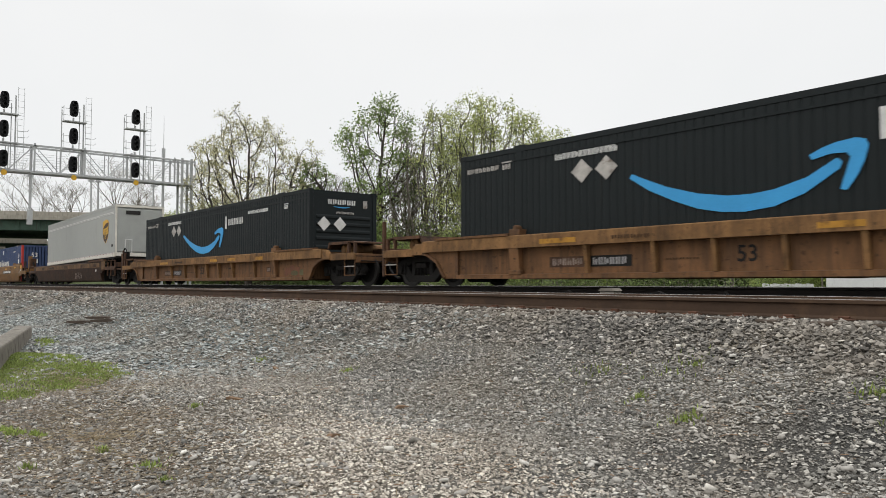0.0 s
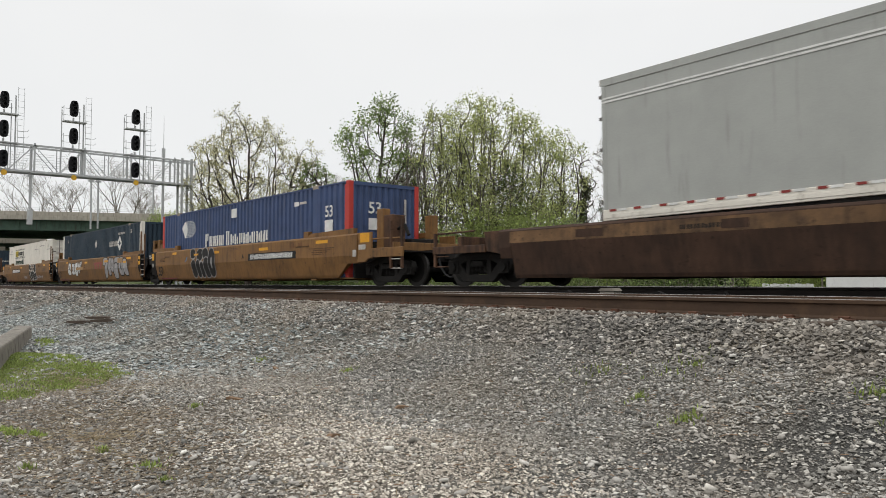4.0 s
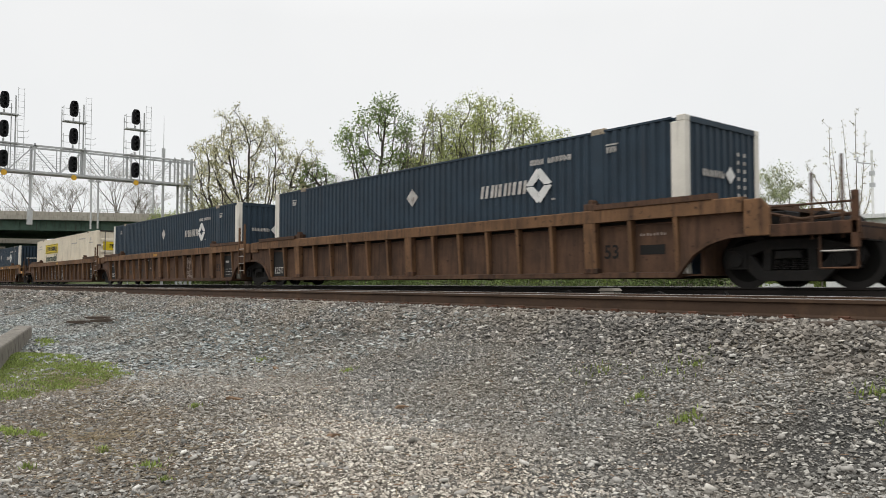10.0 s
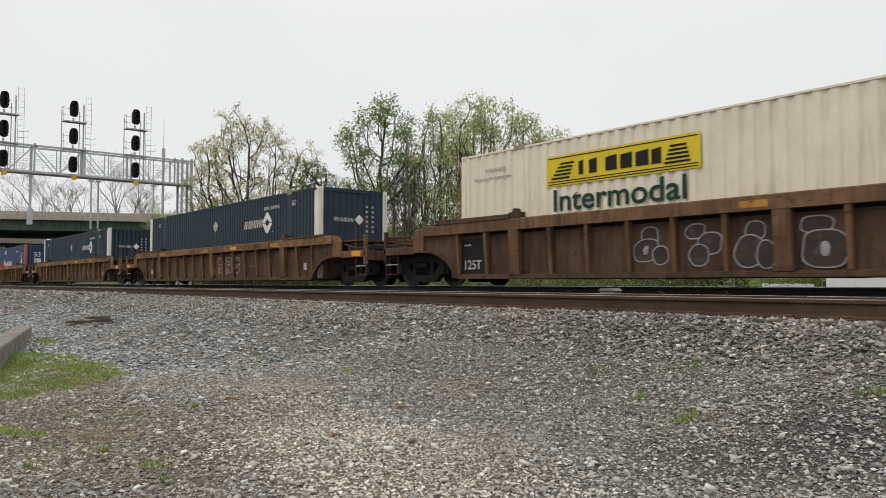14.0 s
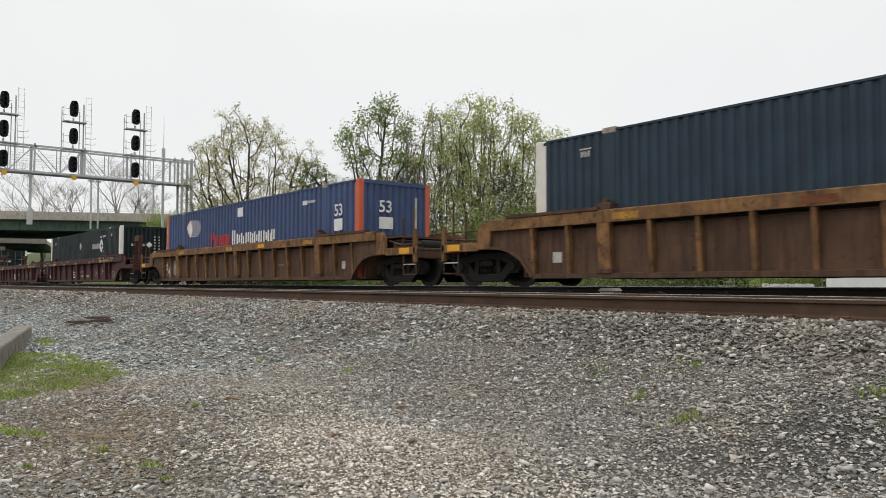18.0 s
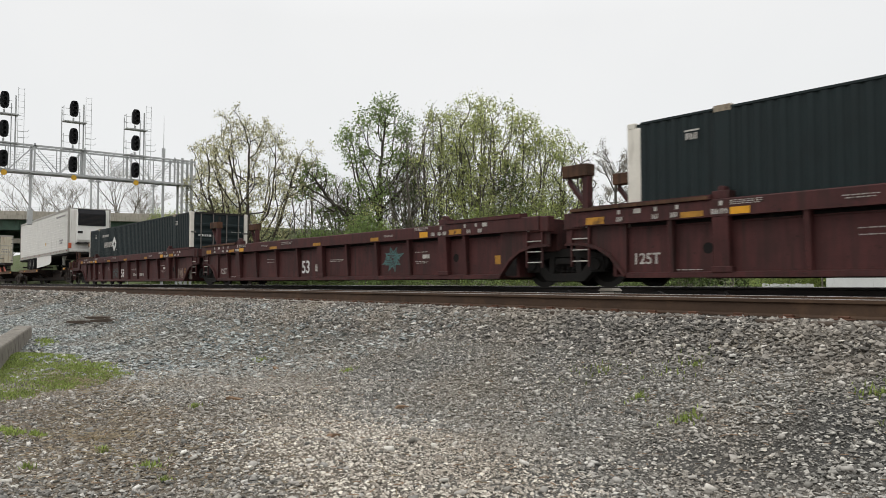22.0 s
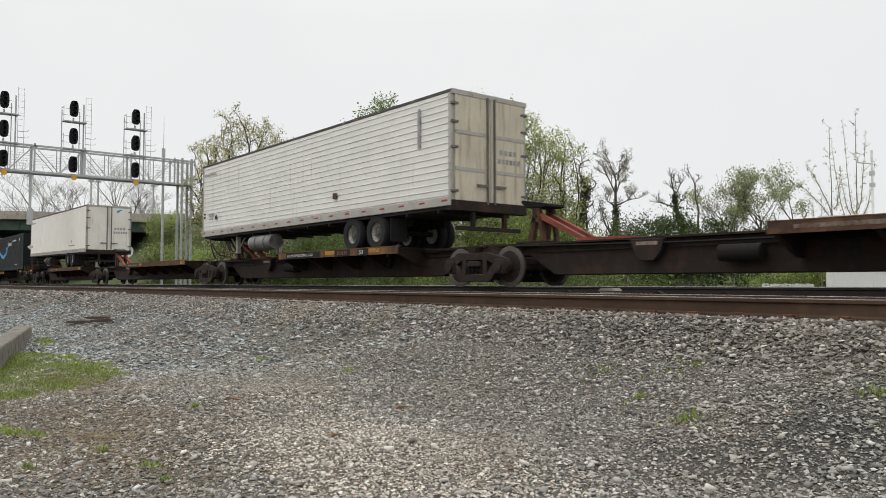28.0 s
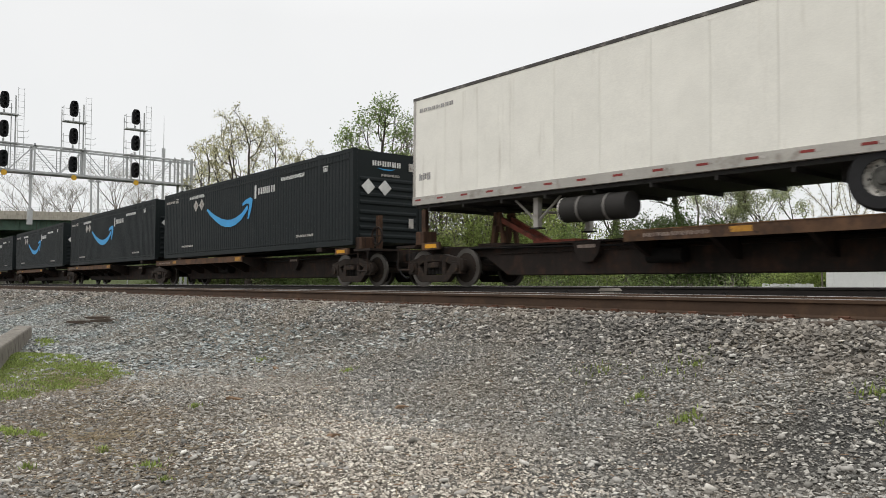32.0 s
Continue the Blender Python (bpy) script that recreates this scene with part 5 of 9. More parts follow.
crowned_tree(-41.7, 62.3, 10.7, 9.0, 4.0, "crooked bare tree with ivy round its trunk", 36, ivy=9.6, buds=0, limbs_count=5, crook=0.25, thick=0.02)
crowned_tree(-40.6, 64.6, 12.2, 10.2, 2.2, "thin leaning bare tree with few branches", 38, buds=0, limbs_count=3, crook=0.16, thick=0.011)
for x, y, h, seed, lean in ((-38.6, 71.6, 12.6, 41, 0.0), (-37.6, 72.6, 12.2, 42, 0.1), (-39.6, 71.0, 11.8, 40, -0.1)):
    slim_tree(x, y, h, 0.62, m_leaf_olive, 7, 0.085, "broad tree with olive green leaves", seed, bark=m_bark_dark, levels=4, fork=0.5, bare=0.6, shrink=0.55, wild=0.25, rise=0.1, thick=0.014, reach=0.3, lean=lean)
slim_tree(-40.6, 70.5, 11.3, 0.4, m_leaf_buds, 3, 0.06, "thin tree with a haze of buds", 43, bark=m_bark_dark, levels=4, fork=0.4, thick=0.01)
slim_tree(-36.3, 72.8, 9.8, 0.7, m_leaf_olive, 8, 0.085, "ivy-covered stub of a tree with green sprays", 44, bark=m_bark_dark, ivy=8.8, levels=3, fork=0.72, bare=0.7, shrink=0.4, wild=0.3, thick=0.026, reach=0.3)
SHOOT = "slender upright tree with pale budding shoots"
wand_tree(-20.7, 50.5, ((0, 0.1, 11.7, 0), (4.2, -1.5, 9.9, 0.5), (4.8, 1.3, 8.6, 0.5), (5.0, -0.7, 11.0, 0.4), (5.2, 0.7, 10.4, 0.3), (4.6, -0.9, 7.2, 0.2)), SHOOT, 47)
wand_tree(-21.85, 50.0, ((0, -0.2, 10.8, 0), (4.5, -1.7, 8.4, -0.3), (4.2, -2.3, 7.2, -0.35), (5.5, 0.5, 8.2, 0.3)), SHOOT, 49)
wand_tree(-22.9, 50.4, ((0, 0.1, 6.4, 0), (3.2, -0.5, 6.0, 0.3)), SHOOT, 51)
for i, (x, y, h) in enumerate(((-155.5, 30.5, 19.5), (-151.8, 34.9, 17), (-141.3, 39.9, 18), (-144.6, 43.9, 16), (-163, 25, 16), (-150, 46, 15.5), (-148, 29, 16))):
    slim_tree(x, y, h, 0.55, m_leaf_buds, 1, 0.07, "distant bare tree with a haze of buds", 60 + i, levels=4, group="distant trees behind the bridge")

for i, (x, y, w, h, c) in enumerate(((-54.5, 34.5, 3, 6.2, 0), (-56.5, 31.5, 3, 5.2, 0), (-60, 25.5, 3, 3.6, 0), (-56, 27, 3.2, 4.2, 0), (-52, 27.5, 3, 4.2, 1), (-50, 30, 3, 5.0, 1), (-47.5, 30.5, 3, 5.6, 1), (-46.2, 29.6, 2.6, 6.4, 1), (-48.6, 28.8, 2.4, 5.6, 1), (-45, 32, 2.6, 5, 2), (-43.5, 34.5, 2.6, 5.4, 2), (-41.5, 36.5, 2.8, 6.4, 2),
                                     (-40, 38.5, 2.8, 7.2, 2), (-39.3, 41.5, 2.8, 7.6, 2), (-39.2, 44.5, 2.8, 7.2, 1), (-40, 48, 2.8, 6.0, 2), (-40, 51, 2.8, 5.6, 0), (-40.5, 54, 3.2, 6.2, 3), (-40, 57.5, 3, 6.4, 3), (-40.5, 60.5, 3.8, 8.2, 3), (-40, 63.5, 3.4, 7.6, 3), (-37, 66, 3.4, 4.4, 3),
                                     (-34.5, 67.5, 3.4, 4.0, 3), (-32, 67, 3.2, 3.6, 0), (-30, 62, 3, 3.0, 2), (-64, 27, 3, 3.4, 0), (-68, 26, 3, 3.6, 2), (-73, 25.5, 3, 3.2, 0), (-78, 27, 3.4, 3.6, 2), (-84, 29, 3.6, 3.8, 0), (-90, 31, 4, 4, 2), (-70, 31, 4, 4.6, 0), (-80, 34, 4, 4.6, 2))):
    mat = (m_leaf_bush, m_leaf_green, m_leaf_spray, m_leaf_thicket)[c]
    bush(x, y, w, h * 1.1, mat, 8200 if c in (1, 2) else 5600, 0.085, ("dense olive undergrowth", "bright green undergrowth", "light green undergrowth with bare stems", "dark evergreen undergrowth")[c] + " behind the tracks", 200 + i)
for i in range(18):
    x = -46 + 1.5 * i
    bush(x, 24.5 + 0.5 * i + (i % 3), 1.5, 0.9 + 0.35 * (i % 3), (m_leaf_bush, m_leaf_bush, m_leaf_green)[i % 3], 700, 0.06, "low green weeds and brambles behind the tracks", 300 + i)

# ---------------------------------------------------------------- the train: how far it has gone at each time
TRAVEL = [(0, -195.394), (4, -146.023), (8, -97.259), (12, -48.671), (16, 0.0), (20, 48.864), (24, 97.911), (28, 147.028), (32, 196.034)]
YT = 13.19                              # centre line of the far track
MOVERS, WHEELS = [], []                 # things that ride the train, and its wheelsets


def rider(name, x, z, label, category, group="", tilt=0.0):
    """A thing of the train: x is its place along the train, that is where it is at 16 s."""
    t = thing(name, pose(x, YT, z, 0, tilt, 0), label, category, group)
    MOVERS.append((t, x, z, tilt))
    return t


def rider_copy(source, x, z, label="", tilt=0.0):
    t = copy_thing(source, pose(x, YT, z, 0, tilt, 0))
    if label:
        tagged(t, label)
    MOVERS.append((t, x, z, tilt))
    return t


HALF_TURN = pose(0, 0, 0, 0, 0, 180)


def pair(name, shape, material, parent, label="", bevel=0.0):
    """The same part on the near and on the far side."""
    a = part(name, shape, material, parent, label, bevel)
    b = part(name, a.data, None, parent, label, at=HALF_TURN)
    return a, b


def plate(x0, x1, z0, z1, y, thick=0.004):
    return Shape().box(x0, x1, y - thick, y, z0, z1)


def strokes_of(x0, x1, z0, z1, count, rnd):
    """A line of unreadable writing as plain upright bars: two thin strokes for each sign."""
    w, boxes = (x1 - x0) / count, []
    for i in range(count):
        p = x0 + i * w
        top = z1 if rnd.random() < 0.75 else z1 - (z1 - z0) * 0.2
        boxes.append((p + w * 0.04, p + w * 0.34, z0, z1))
        boxes.append((p + w * 0.5, p + w * 0.78, z0 + (z1 - z0) * rnd.choice((0, 0, 0.15)), top))
    return boxes


def bars(x0, x1, z0, z1, y, count, rnd, thick=0.004):
    s = Shape()
    for a, b, c, d in strokes_of(x0, x1, z0, z1, count, rnd):
        s.box(a, b, y - thick, y, c, d)
    return s


def diamond(cx, cz, r, y, thick=0.004, tall=1.0):
    return Shape().prism([(cx - r, cz), (cx, cz - r * tall), (cx + r, cz), (cx, cz + r * tall)], y - thick, y)


# ---- trucks (bogies)
_trucks = {}


def wheelset_mesh(m_steel):
    s = Shape()
    for y in (-0.75, 0.75):
        o = -1 if y < 0 else 1
        s.lathe([(0.09, -0.05 * o), (0.16, -0.1 * o), (0.18, -0.02 * o), (0.36, 0.0), (0.37, -0.05 * o), (0.455, -0.06 * o), (0.46, 0.055 * o * -0.6 + 0.02 * o), (0.485, 0.05 * o * -1 + 0.09 * o), (0.37, 0.05 * o), (0.2, 0.03 * o), (0.09, 0.05 * o)], y, 0, 0, 28)
    s.tube((0, -1.02, 0), (0, 1.02, 0), 0.085, 12)
    for y in (-1.02, 1.02):
        s.tube((0, y - 0.06, 0), (0, y + 0.06, 0), 0.12, 10)
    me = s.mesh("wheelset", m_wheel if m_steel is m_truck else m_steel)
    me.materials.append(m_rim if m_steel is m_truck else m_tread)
    for p in me.polygons:
        c = p.center
        r = math.hypot(c.x, c.z)
        if r > 0.405 and abs(abs(c.y) - 0.75) < 0.2:
            p.material_index = 1
    return me


def truck(parent, x, label="", m_steel=None):
    m_steel = m_steel or m_truck
    _truck = _trucks.setdefault(m_steel.name, {})
    if not _truck:
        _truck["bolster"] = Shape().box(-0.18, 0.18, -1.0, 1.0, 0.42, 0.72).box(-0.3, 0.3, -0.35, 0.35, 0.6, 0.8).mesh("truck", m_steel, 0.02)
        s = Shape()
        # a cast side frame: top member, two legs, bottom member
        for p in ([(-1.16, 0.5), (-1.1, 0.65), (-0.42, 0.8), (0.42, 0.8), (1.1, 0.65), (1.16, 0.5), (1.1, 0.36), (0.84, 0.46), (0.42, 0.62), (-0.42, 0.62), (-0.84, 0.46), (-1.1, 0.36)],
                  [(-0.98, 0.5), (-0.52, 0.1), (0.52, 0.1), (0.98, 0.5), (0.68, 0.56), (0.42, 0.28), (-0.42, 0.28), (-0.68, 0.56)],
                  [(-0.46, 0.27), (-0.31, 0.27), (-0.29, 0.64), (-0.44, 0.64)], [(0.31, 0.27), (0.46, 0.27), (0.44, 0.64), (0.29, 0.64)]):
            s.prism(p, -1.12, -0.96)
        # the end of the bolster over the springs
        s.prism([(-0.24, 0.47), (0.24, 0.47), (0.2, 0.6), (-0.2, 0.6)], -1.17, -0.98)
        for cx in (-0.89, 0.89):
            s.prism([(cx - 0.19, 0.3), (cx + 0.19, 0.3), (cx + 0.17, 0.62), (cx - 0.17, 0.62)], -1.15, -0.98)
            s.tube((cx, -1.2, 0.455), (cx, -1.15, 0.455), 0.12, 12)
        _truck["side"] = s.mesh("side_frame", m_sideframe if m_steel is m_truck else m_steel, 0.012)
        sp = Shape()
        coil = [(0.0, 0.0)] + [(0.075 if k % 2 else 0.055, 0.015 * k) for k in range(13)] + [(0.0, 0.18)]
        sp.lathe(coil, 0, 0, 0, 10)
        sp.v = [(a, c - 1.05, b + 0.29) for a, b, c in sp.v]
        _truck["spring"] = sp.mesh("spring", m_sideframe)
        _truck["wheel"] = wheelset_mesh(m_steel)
    t = part("truck", _truck["bolster"], None, parent, label or "black cast steel four-wheel truck", at=pose(x, 0, 0))
    for a in (None, HALF_TURN):
        part("side_frame", _truck["side"], None, t, at=a)
        for dx in (-0.225, -0.075, 0.075, 0.225):
            part("spring", _truck["spring"], None, t, at=pose(dx, 0, 0) @ (a or Matrix()))
    for k, dx in enumerate((-0.89, 0.89)):
        w = part("wheelset", _truck["wheel"], None, t, "dark greasy steel wheelset", at=pose(dx, 0, 0.46))
        WHEELS.append((w, k))
    return t


def coupler(parent, x, o):
    s = Shape().box(min(x, x + o * 0.5), max(x, x + o * 0.5), -0.09, 0.09, 0.72, 0.92)
    s.prism([(x + o * 0.5, -0.13), (x + o * 0.72, -0.16), (x + o * 0.8, 0.0), (x + o * 0.72, 0.12), (x + o * 0.5, 0.13)], 0.68, 0.96, "z")
    part("coupler", s, m_truck, parent, "dark steel coupler", 0.01)
    hose = [(x + o * 0.05, -0.34, 0.72), (x + o * 0.16, -0.36, 0.5), (x + o * 0.32, -0.33, 0.3), (x + o * 0.48, -0.3, 0.22), (x + o * 0.56, -0.28, 0.24)]
    part("air_hose", Shape().path(hose, 0.03, 6), m_tyre, parent)


def ladder(parent, x, y, z0, z1, width, material, rungs):
    l = part("ladder", Shape().box(x - width / 2 - 0.02, x - width / 2 + 0.02, y - 0.02, y + 0.02, z0, z1).box(x + width / 2 - 0.02, x + width / 2 + 0.02, y - 0.02, y + 0.02, z0, z1), material, parent)
    for k in range(rungs):
        z = z0 + (z1 - z0) * (k + 0.5) / rungs
        part("rung", Shape().tube((x - width / 2, y, z), (x + width / 2, y, z), 0.014, 5), m_pale, l)


def brake_wheel(parent, x, y, z, material):
    part("brake_wheel", Shape().lathe([(0.24, -0.02), (0.28, -0.02), (0.28, 0.02), (0.24, 0.02)], y, x, z, 18).tube((x - 0.25, y, z), (x + 0.25, y, z), 0.015, 4).tube((x, y, z - 0.25), (x, y, z + 0.25), 0.015, 4), material, parent, "round hand-brake wheel")


# ---- well cars
# end kinds: "coupler" (its own truck and coupler), "joint" (rests on a shared truck that belongs to it), "rest" (rests on the neighbour's truck)


def well_floor(t, material):
    part("well_floor", Shape().box(-8.35, 8.35, -1.3, 1.3, 0.2, 0.236), material, t)
    for x in (-6.1, -3, 0, 3, 6.1):
        part("crossbearer", Shape().box(x - 0.15, x + 0.15, -1.35, 1.35, 0.16, 0.2), material, t)


def end_structure(t, o, kind, body, top, edge, plated):
    """What stands over the truck beyond the well: arched side plates, a low band along the platform, posts and fittings."""
    def span(a, b):
        return sorted((o * a, o * b))

    low = top < 1.2
    far = 11.1 if kind == "coupler" else 9.5
    a0 = 0.45 if low else 0.0
    full = 9.35 if kind == "coupler" else far
    rise = 0.78 if low else 0.84
    bow = [(8.02 + a0, 0.18), (8.12 + a0, 0.3), (8.36 + a0 * 0.9, 0.56), (8.66 + a0 * 0.7, rise - 0.11), (9.0 + a0 * 0.4, rise - 0.02), (full, rise)]
    pts = [(o * p, q) for p, q in bow + [(full, top - 0.02), (8.0, top - 0.02), (8.0, 0.18)]]
    for y in (-1.46, 1.42):
        part("end_side_plate", Shape().prism(pts, y, y + 0.04), body, t)
    rim = [(o * p, q) for p, q in bow] + [(o * (p - 0.03), q + 0.05) for p, q in reversed(bow)]
    part("arch_flange", Shape().prism(rim, -1.53, -1.46), body, t)
    part("bulkhead", Shape().box(*span(8.36, 8.44), -1.3, 1.3, 0.2, top - 0.1), body, t)
    part("end_deck", Shape().box(*span(8.36, full), -1.42, 1.42, top - 0.1, top - 0.04), body, t)
    if kind != "coupler":
        part("draft_sill", Shape().box(*span(8.44, far), -0.32, 0.32, 0.82, top - 0.1), m_truck, t)
        part("end_sill", Shape().box(*span(far - 0.12, far), -1.44, 1.44, top - 0.34, top - 0.02), body, t, bevel=0.015)
        part("end_block", Shape().box(*span(8.95, far + 0.02), -1.53, -1.3, top - 0.3, top + 0.04), edge, t, bevel=0.02)
        if o > 0 and edge is m_rib_mid:
            ladder(t, 9.0, -1.56, 0.4, 1.44, 0.46, m_rib_mid, 4)
            part("hand_post", Shape().box(9.19, 9.25, -1.58, -1.52, 1.44, 2.2), m_rib_mid, t)
            part("hand_post", Shape().box(8.75, 8.81, -1.58, -1.52, 1.44, 2.1), m_rib_mid, t)
        if kind == "joint":
            truck(t, o * 9.61)
            part("articulated_joint", Shape().tube((o * 9.61, 0, 0.78), (o * 9.61, 0, 1.25), 0.3, 14), m_truck, t)
        return
    truck(t, o * 9.85)
    coupler(t, o * far, o)
    part("draft_sill", Shape().box(*span(8.44, far + (0.15 if low else 0)), -0.32, 0.32, 0.66, 1.1 if low else 0.98), m_rib_brown if low else m_truck, t)
    if low and o < 0:
        part("hand_post", Shape().box(-11.16, -11.06, -1.5, -1.42, 0.25, 1.75), m_rib_brown, t, "tall rusty post", 0.01)
    band = m_rib_brown if edge is m_rib_mid else edge
    for y in (-1.53, 1.45):
        part("end_bracket", Shape().prism([(o * p, q) for p, q in ((9.3, rise), (9.74, rise), (9.74, top - (0.16 if not low else 0.1)), (9.6, top), (9.3, top))], y, y + 0.08), edge, t, bevel=0.012)
        part("platform_band", Shape().box(*span(9.74, far), y + 0.01, y + 0.07, rise - 0.03, rise + 0.17), band, t, bevel=0.01)
    part("platform_floor", Shape().box(*span(9.35, far), -1.45, 1.45, rise + 0.06, rise + 0.09), m_truck, t, "dark grated platform floor")
    part("end_sill", Shape().box(*span(far - 0.1, far), -1.45, 1.45, rise - 0.12, rise + 0.15), body, t, bevel=0.015)
    if plated:
        part("yellow_mark", plate(*span(10.38, 10.84), rise, rise + 0.15, -1.527), m_yellow, t)
    z = rise + 0.09
    if low:
        part("walkway", Shape().prism([(o * p, q) for p, q in ((9.42, 1.1), (9.55, 1.29), (10.68, 1.31), (11.05, 1.27), (11.05, 1.23), (10.68, 1.27), (9.58, 1.25), (9.48, 1.1))], -1.42, -0.2), m_rib_brown, t)
        part("walkway_edge", Shape().box(*span(9.55, 10.7), -1.45, -1.42, 1.22, 1.3), m_rib_brown, t)
        for p in (10.66, 11.0):
            part("walkway_post", Shape().box(*span(p - 0.04, p + 0.04), -1.45, -1.37, z, 1.26), m_rib_brown, t)
        part("air_reservoir", Shape().tube((o * 10.1, -1.2, z + 0.2), (o * 10.1, 0.3, z + 0.2), 0.19, 14).tube((o * 10.1, -1.26, z + 0.2), (o * 10.1, -1.2, z + 0.2), 0.12, 14, 0.19), edge, t, "rusty round air reservoir")
    else:
        part("end_post", Shape().box(*span(10.98, 11.08), -1.52, -1.42, 0.6, top), band, t, bevel=0.01)
        for p, h in ((10.8, top + 0.58), (10.34, top + 0.34)):
            part("hand_post", Shape().tube((o * p, -1.36, 0.75), (o * p, -1.36, h), 0.024, 6), body, t)
        part("handrail", Shape().tube((o * 9.7, -1.4, top - 0.15), (o * 11.02, -1.4, top - 0.15), 0.018, 6), body, t)
        part("cross_beam", Shape().box(*span(9.8, 9.95), -1.3, 1.3, z, z + 0.22), body, t, bevel=0.01)
        part("valve_box", Shape().box(*span(9.45, 9.75), -1.0, -0.5, z, z + 0.34), m_truck, t, bevel=0.02)
        part("air_reservoir", Shape().tube((o * 10.2, -0.7, z + 0.16), (o * 10.2, 0.6, z + 0.16), 0.16, 12), m_truck, t)
        part("brake_rod", Shape().path([(o * 9.5, -1.2, z + 0.3), (o * 10.1, -1.2, z + 0.16), (o * 10.9, -1.2, z + 0.2)], 0.03, 6), body, t)
    f = 11.05
    part("step", Shape().path([(o * (f - 0.55), -1.46, rise), (o * (f - 0.55), -1.46, 0.3), (o * f, -1.46, 0.3), (o * f, -1.46, rise)], 0.018, 5), m_rib_brown if edge is m_rib_mid else body, t)
    part("step_rung", Shape().tube((o * (f - 0.55), -1.46, 0.56), (o * f, -1.46, 0.56), 0.016, 5), m_pale, t)
    part("cut_lever", Shape().path([(o * 11.12, -1.3, 0.72), (o * 11.14, -0.5, 0.7), (o * 11.3, -0.1, 0.8)], 0.018, 5), m_truck, t)


def ribbed_well_car(x, ends, label, top, chord, body, edge, ribs, wide, marks, rnd, rail_step=0.0):
    """A well car with upright ribs along its sides under a deep top chord."""
    t = rider("well_car", x, 0.0, label, "rail car", "well cars of the train")
    gap = 0.1 if top > 1.2 else 0.0
    pair("side_sheet", Shape().box(-8.02, 8.02, -1.39, -1.36, 0.2, top - chord + 0.01 - gap), body, t)
    if gap:
        pair("sheet_lip", Shape().box(-8.0, 8.0, -1.42, -1.345, top - chord - gap + 0.012, top - chord - gap + 0.032), body, t)
        # black sheet added behind the gap to paint the shade under the chord
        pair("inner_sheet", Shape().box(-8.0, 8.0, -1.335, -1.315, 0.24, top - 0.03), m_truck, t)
    pair("top_chord", Shape().prism([(-1.56, top - chord), (-1.56, top - 0.02), (-1.54, top), (-1.34, top), (-1.34, top - chord)], -9.28, 9.28, "x"), edge, t, "worn paint on the top chord" if edge is not body else "")
    pair("bottom_chord", Shape().prism([(-1.5, 0.17), (-1.5, 0.26), (-1.36, 0.28), (-1.2, 0.2), (-1.2, 0.17)], -8.0, 8.0, "x"), body, t)
    rib = Shape().prism([(-1.54, top - chord), (-1.39, top - chord), (-1.39, 0.27), (-1.46, 0.27)], -0.045, 0.045, "x").mesh("rib", edge if edge in (m_ribcar_tan, m_rib_mid, m_orangecar_worn) else (m_rib_brown if edge is m_ribcar else body), 0.006)
    broad = Shape().prism([(-1.555, top - chord), (-1.39, top - chord), (-1.39, 0.3), (-1.5, 0.3)], -0.15, 0.15, "x").mesh("broad_rib", edge if edge in (m_ribcar_tan, m_rib_mid) else body, 0.008)
    foot = Shape().box(-0.19, 0.19, -1.52, -1.39, 0.25, 0.36).mesh("rib_foot", m_rib_brown if edge in (m_ribcar_tan, m_rib_mid) else body, 0.012)
    for xx in ribs:
        if any(abs(xx - w) < 0.4 for w in wide):
            continue
        for a in (pose(xx, 0, 0), pose(-xx, 0, 0) @ HALF_TURN):
            part("rib", rib, None, t, at=a)
    for w in wide:
        for a in (pose(w, 0, 0), pose(-w, 0, 0) @ HALF_TURN):
            part("broad_rib", broad, None, t, at=a)
            part("rib_foot", foot, None, t, at=a)
            if not w:
                continue
            part("container_lock", Shape().box(w - 0.16, w + 0.16, -1.52, -1.3, top, top + 0.14).tube((w, -1.5, top + 0.16), (w, -1.34, top + 0.16), 0.07, 8) if a[1][1] > 0 else Shape().box(w - 0.16, w + 0.16, 1.3, 1.52, top, top + 0.14), body, t, bevel=0.01)
    for o in (-1, 1):
        lo, hi = sorted((o * 6.15, o * 8.75))
        if rail_step:
            pair("guide_plate", Shape().prism([(-1.58, top), (-1.58, top + rail_step), (-1.36, top + rail_step + 0.02), (-1.34, top)], lo, hi, "x"), body, t)
    well_floor(t, body)
    for o, kind in zip((-1, 1), ends):
        end_structure(t, o, kind, body, top - 0.05, edge if edge is not m_ribcar else m_rib_brown, edge is m_ribcar_tan)
    for kind, x0, x1, z0, z1, m in marks:
        y = -1.5625 if z0 > top - chord - 0.02 else -1.392
        if kind == "plate":
            part("marking", plate(x0, x1, z0, z1, y), m, t)
        elif kind == "bars":
            part("marking", bars(x0, x1, z0, z1, y - 0.003, max(3, int((x1 - x0) / 0.13)), rnd), m, t)
        else:
            part("lettering", lettering(kind, z1 - z0, m), None, t, at=pose(x0, y - 0.004, z0))
    return t


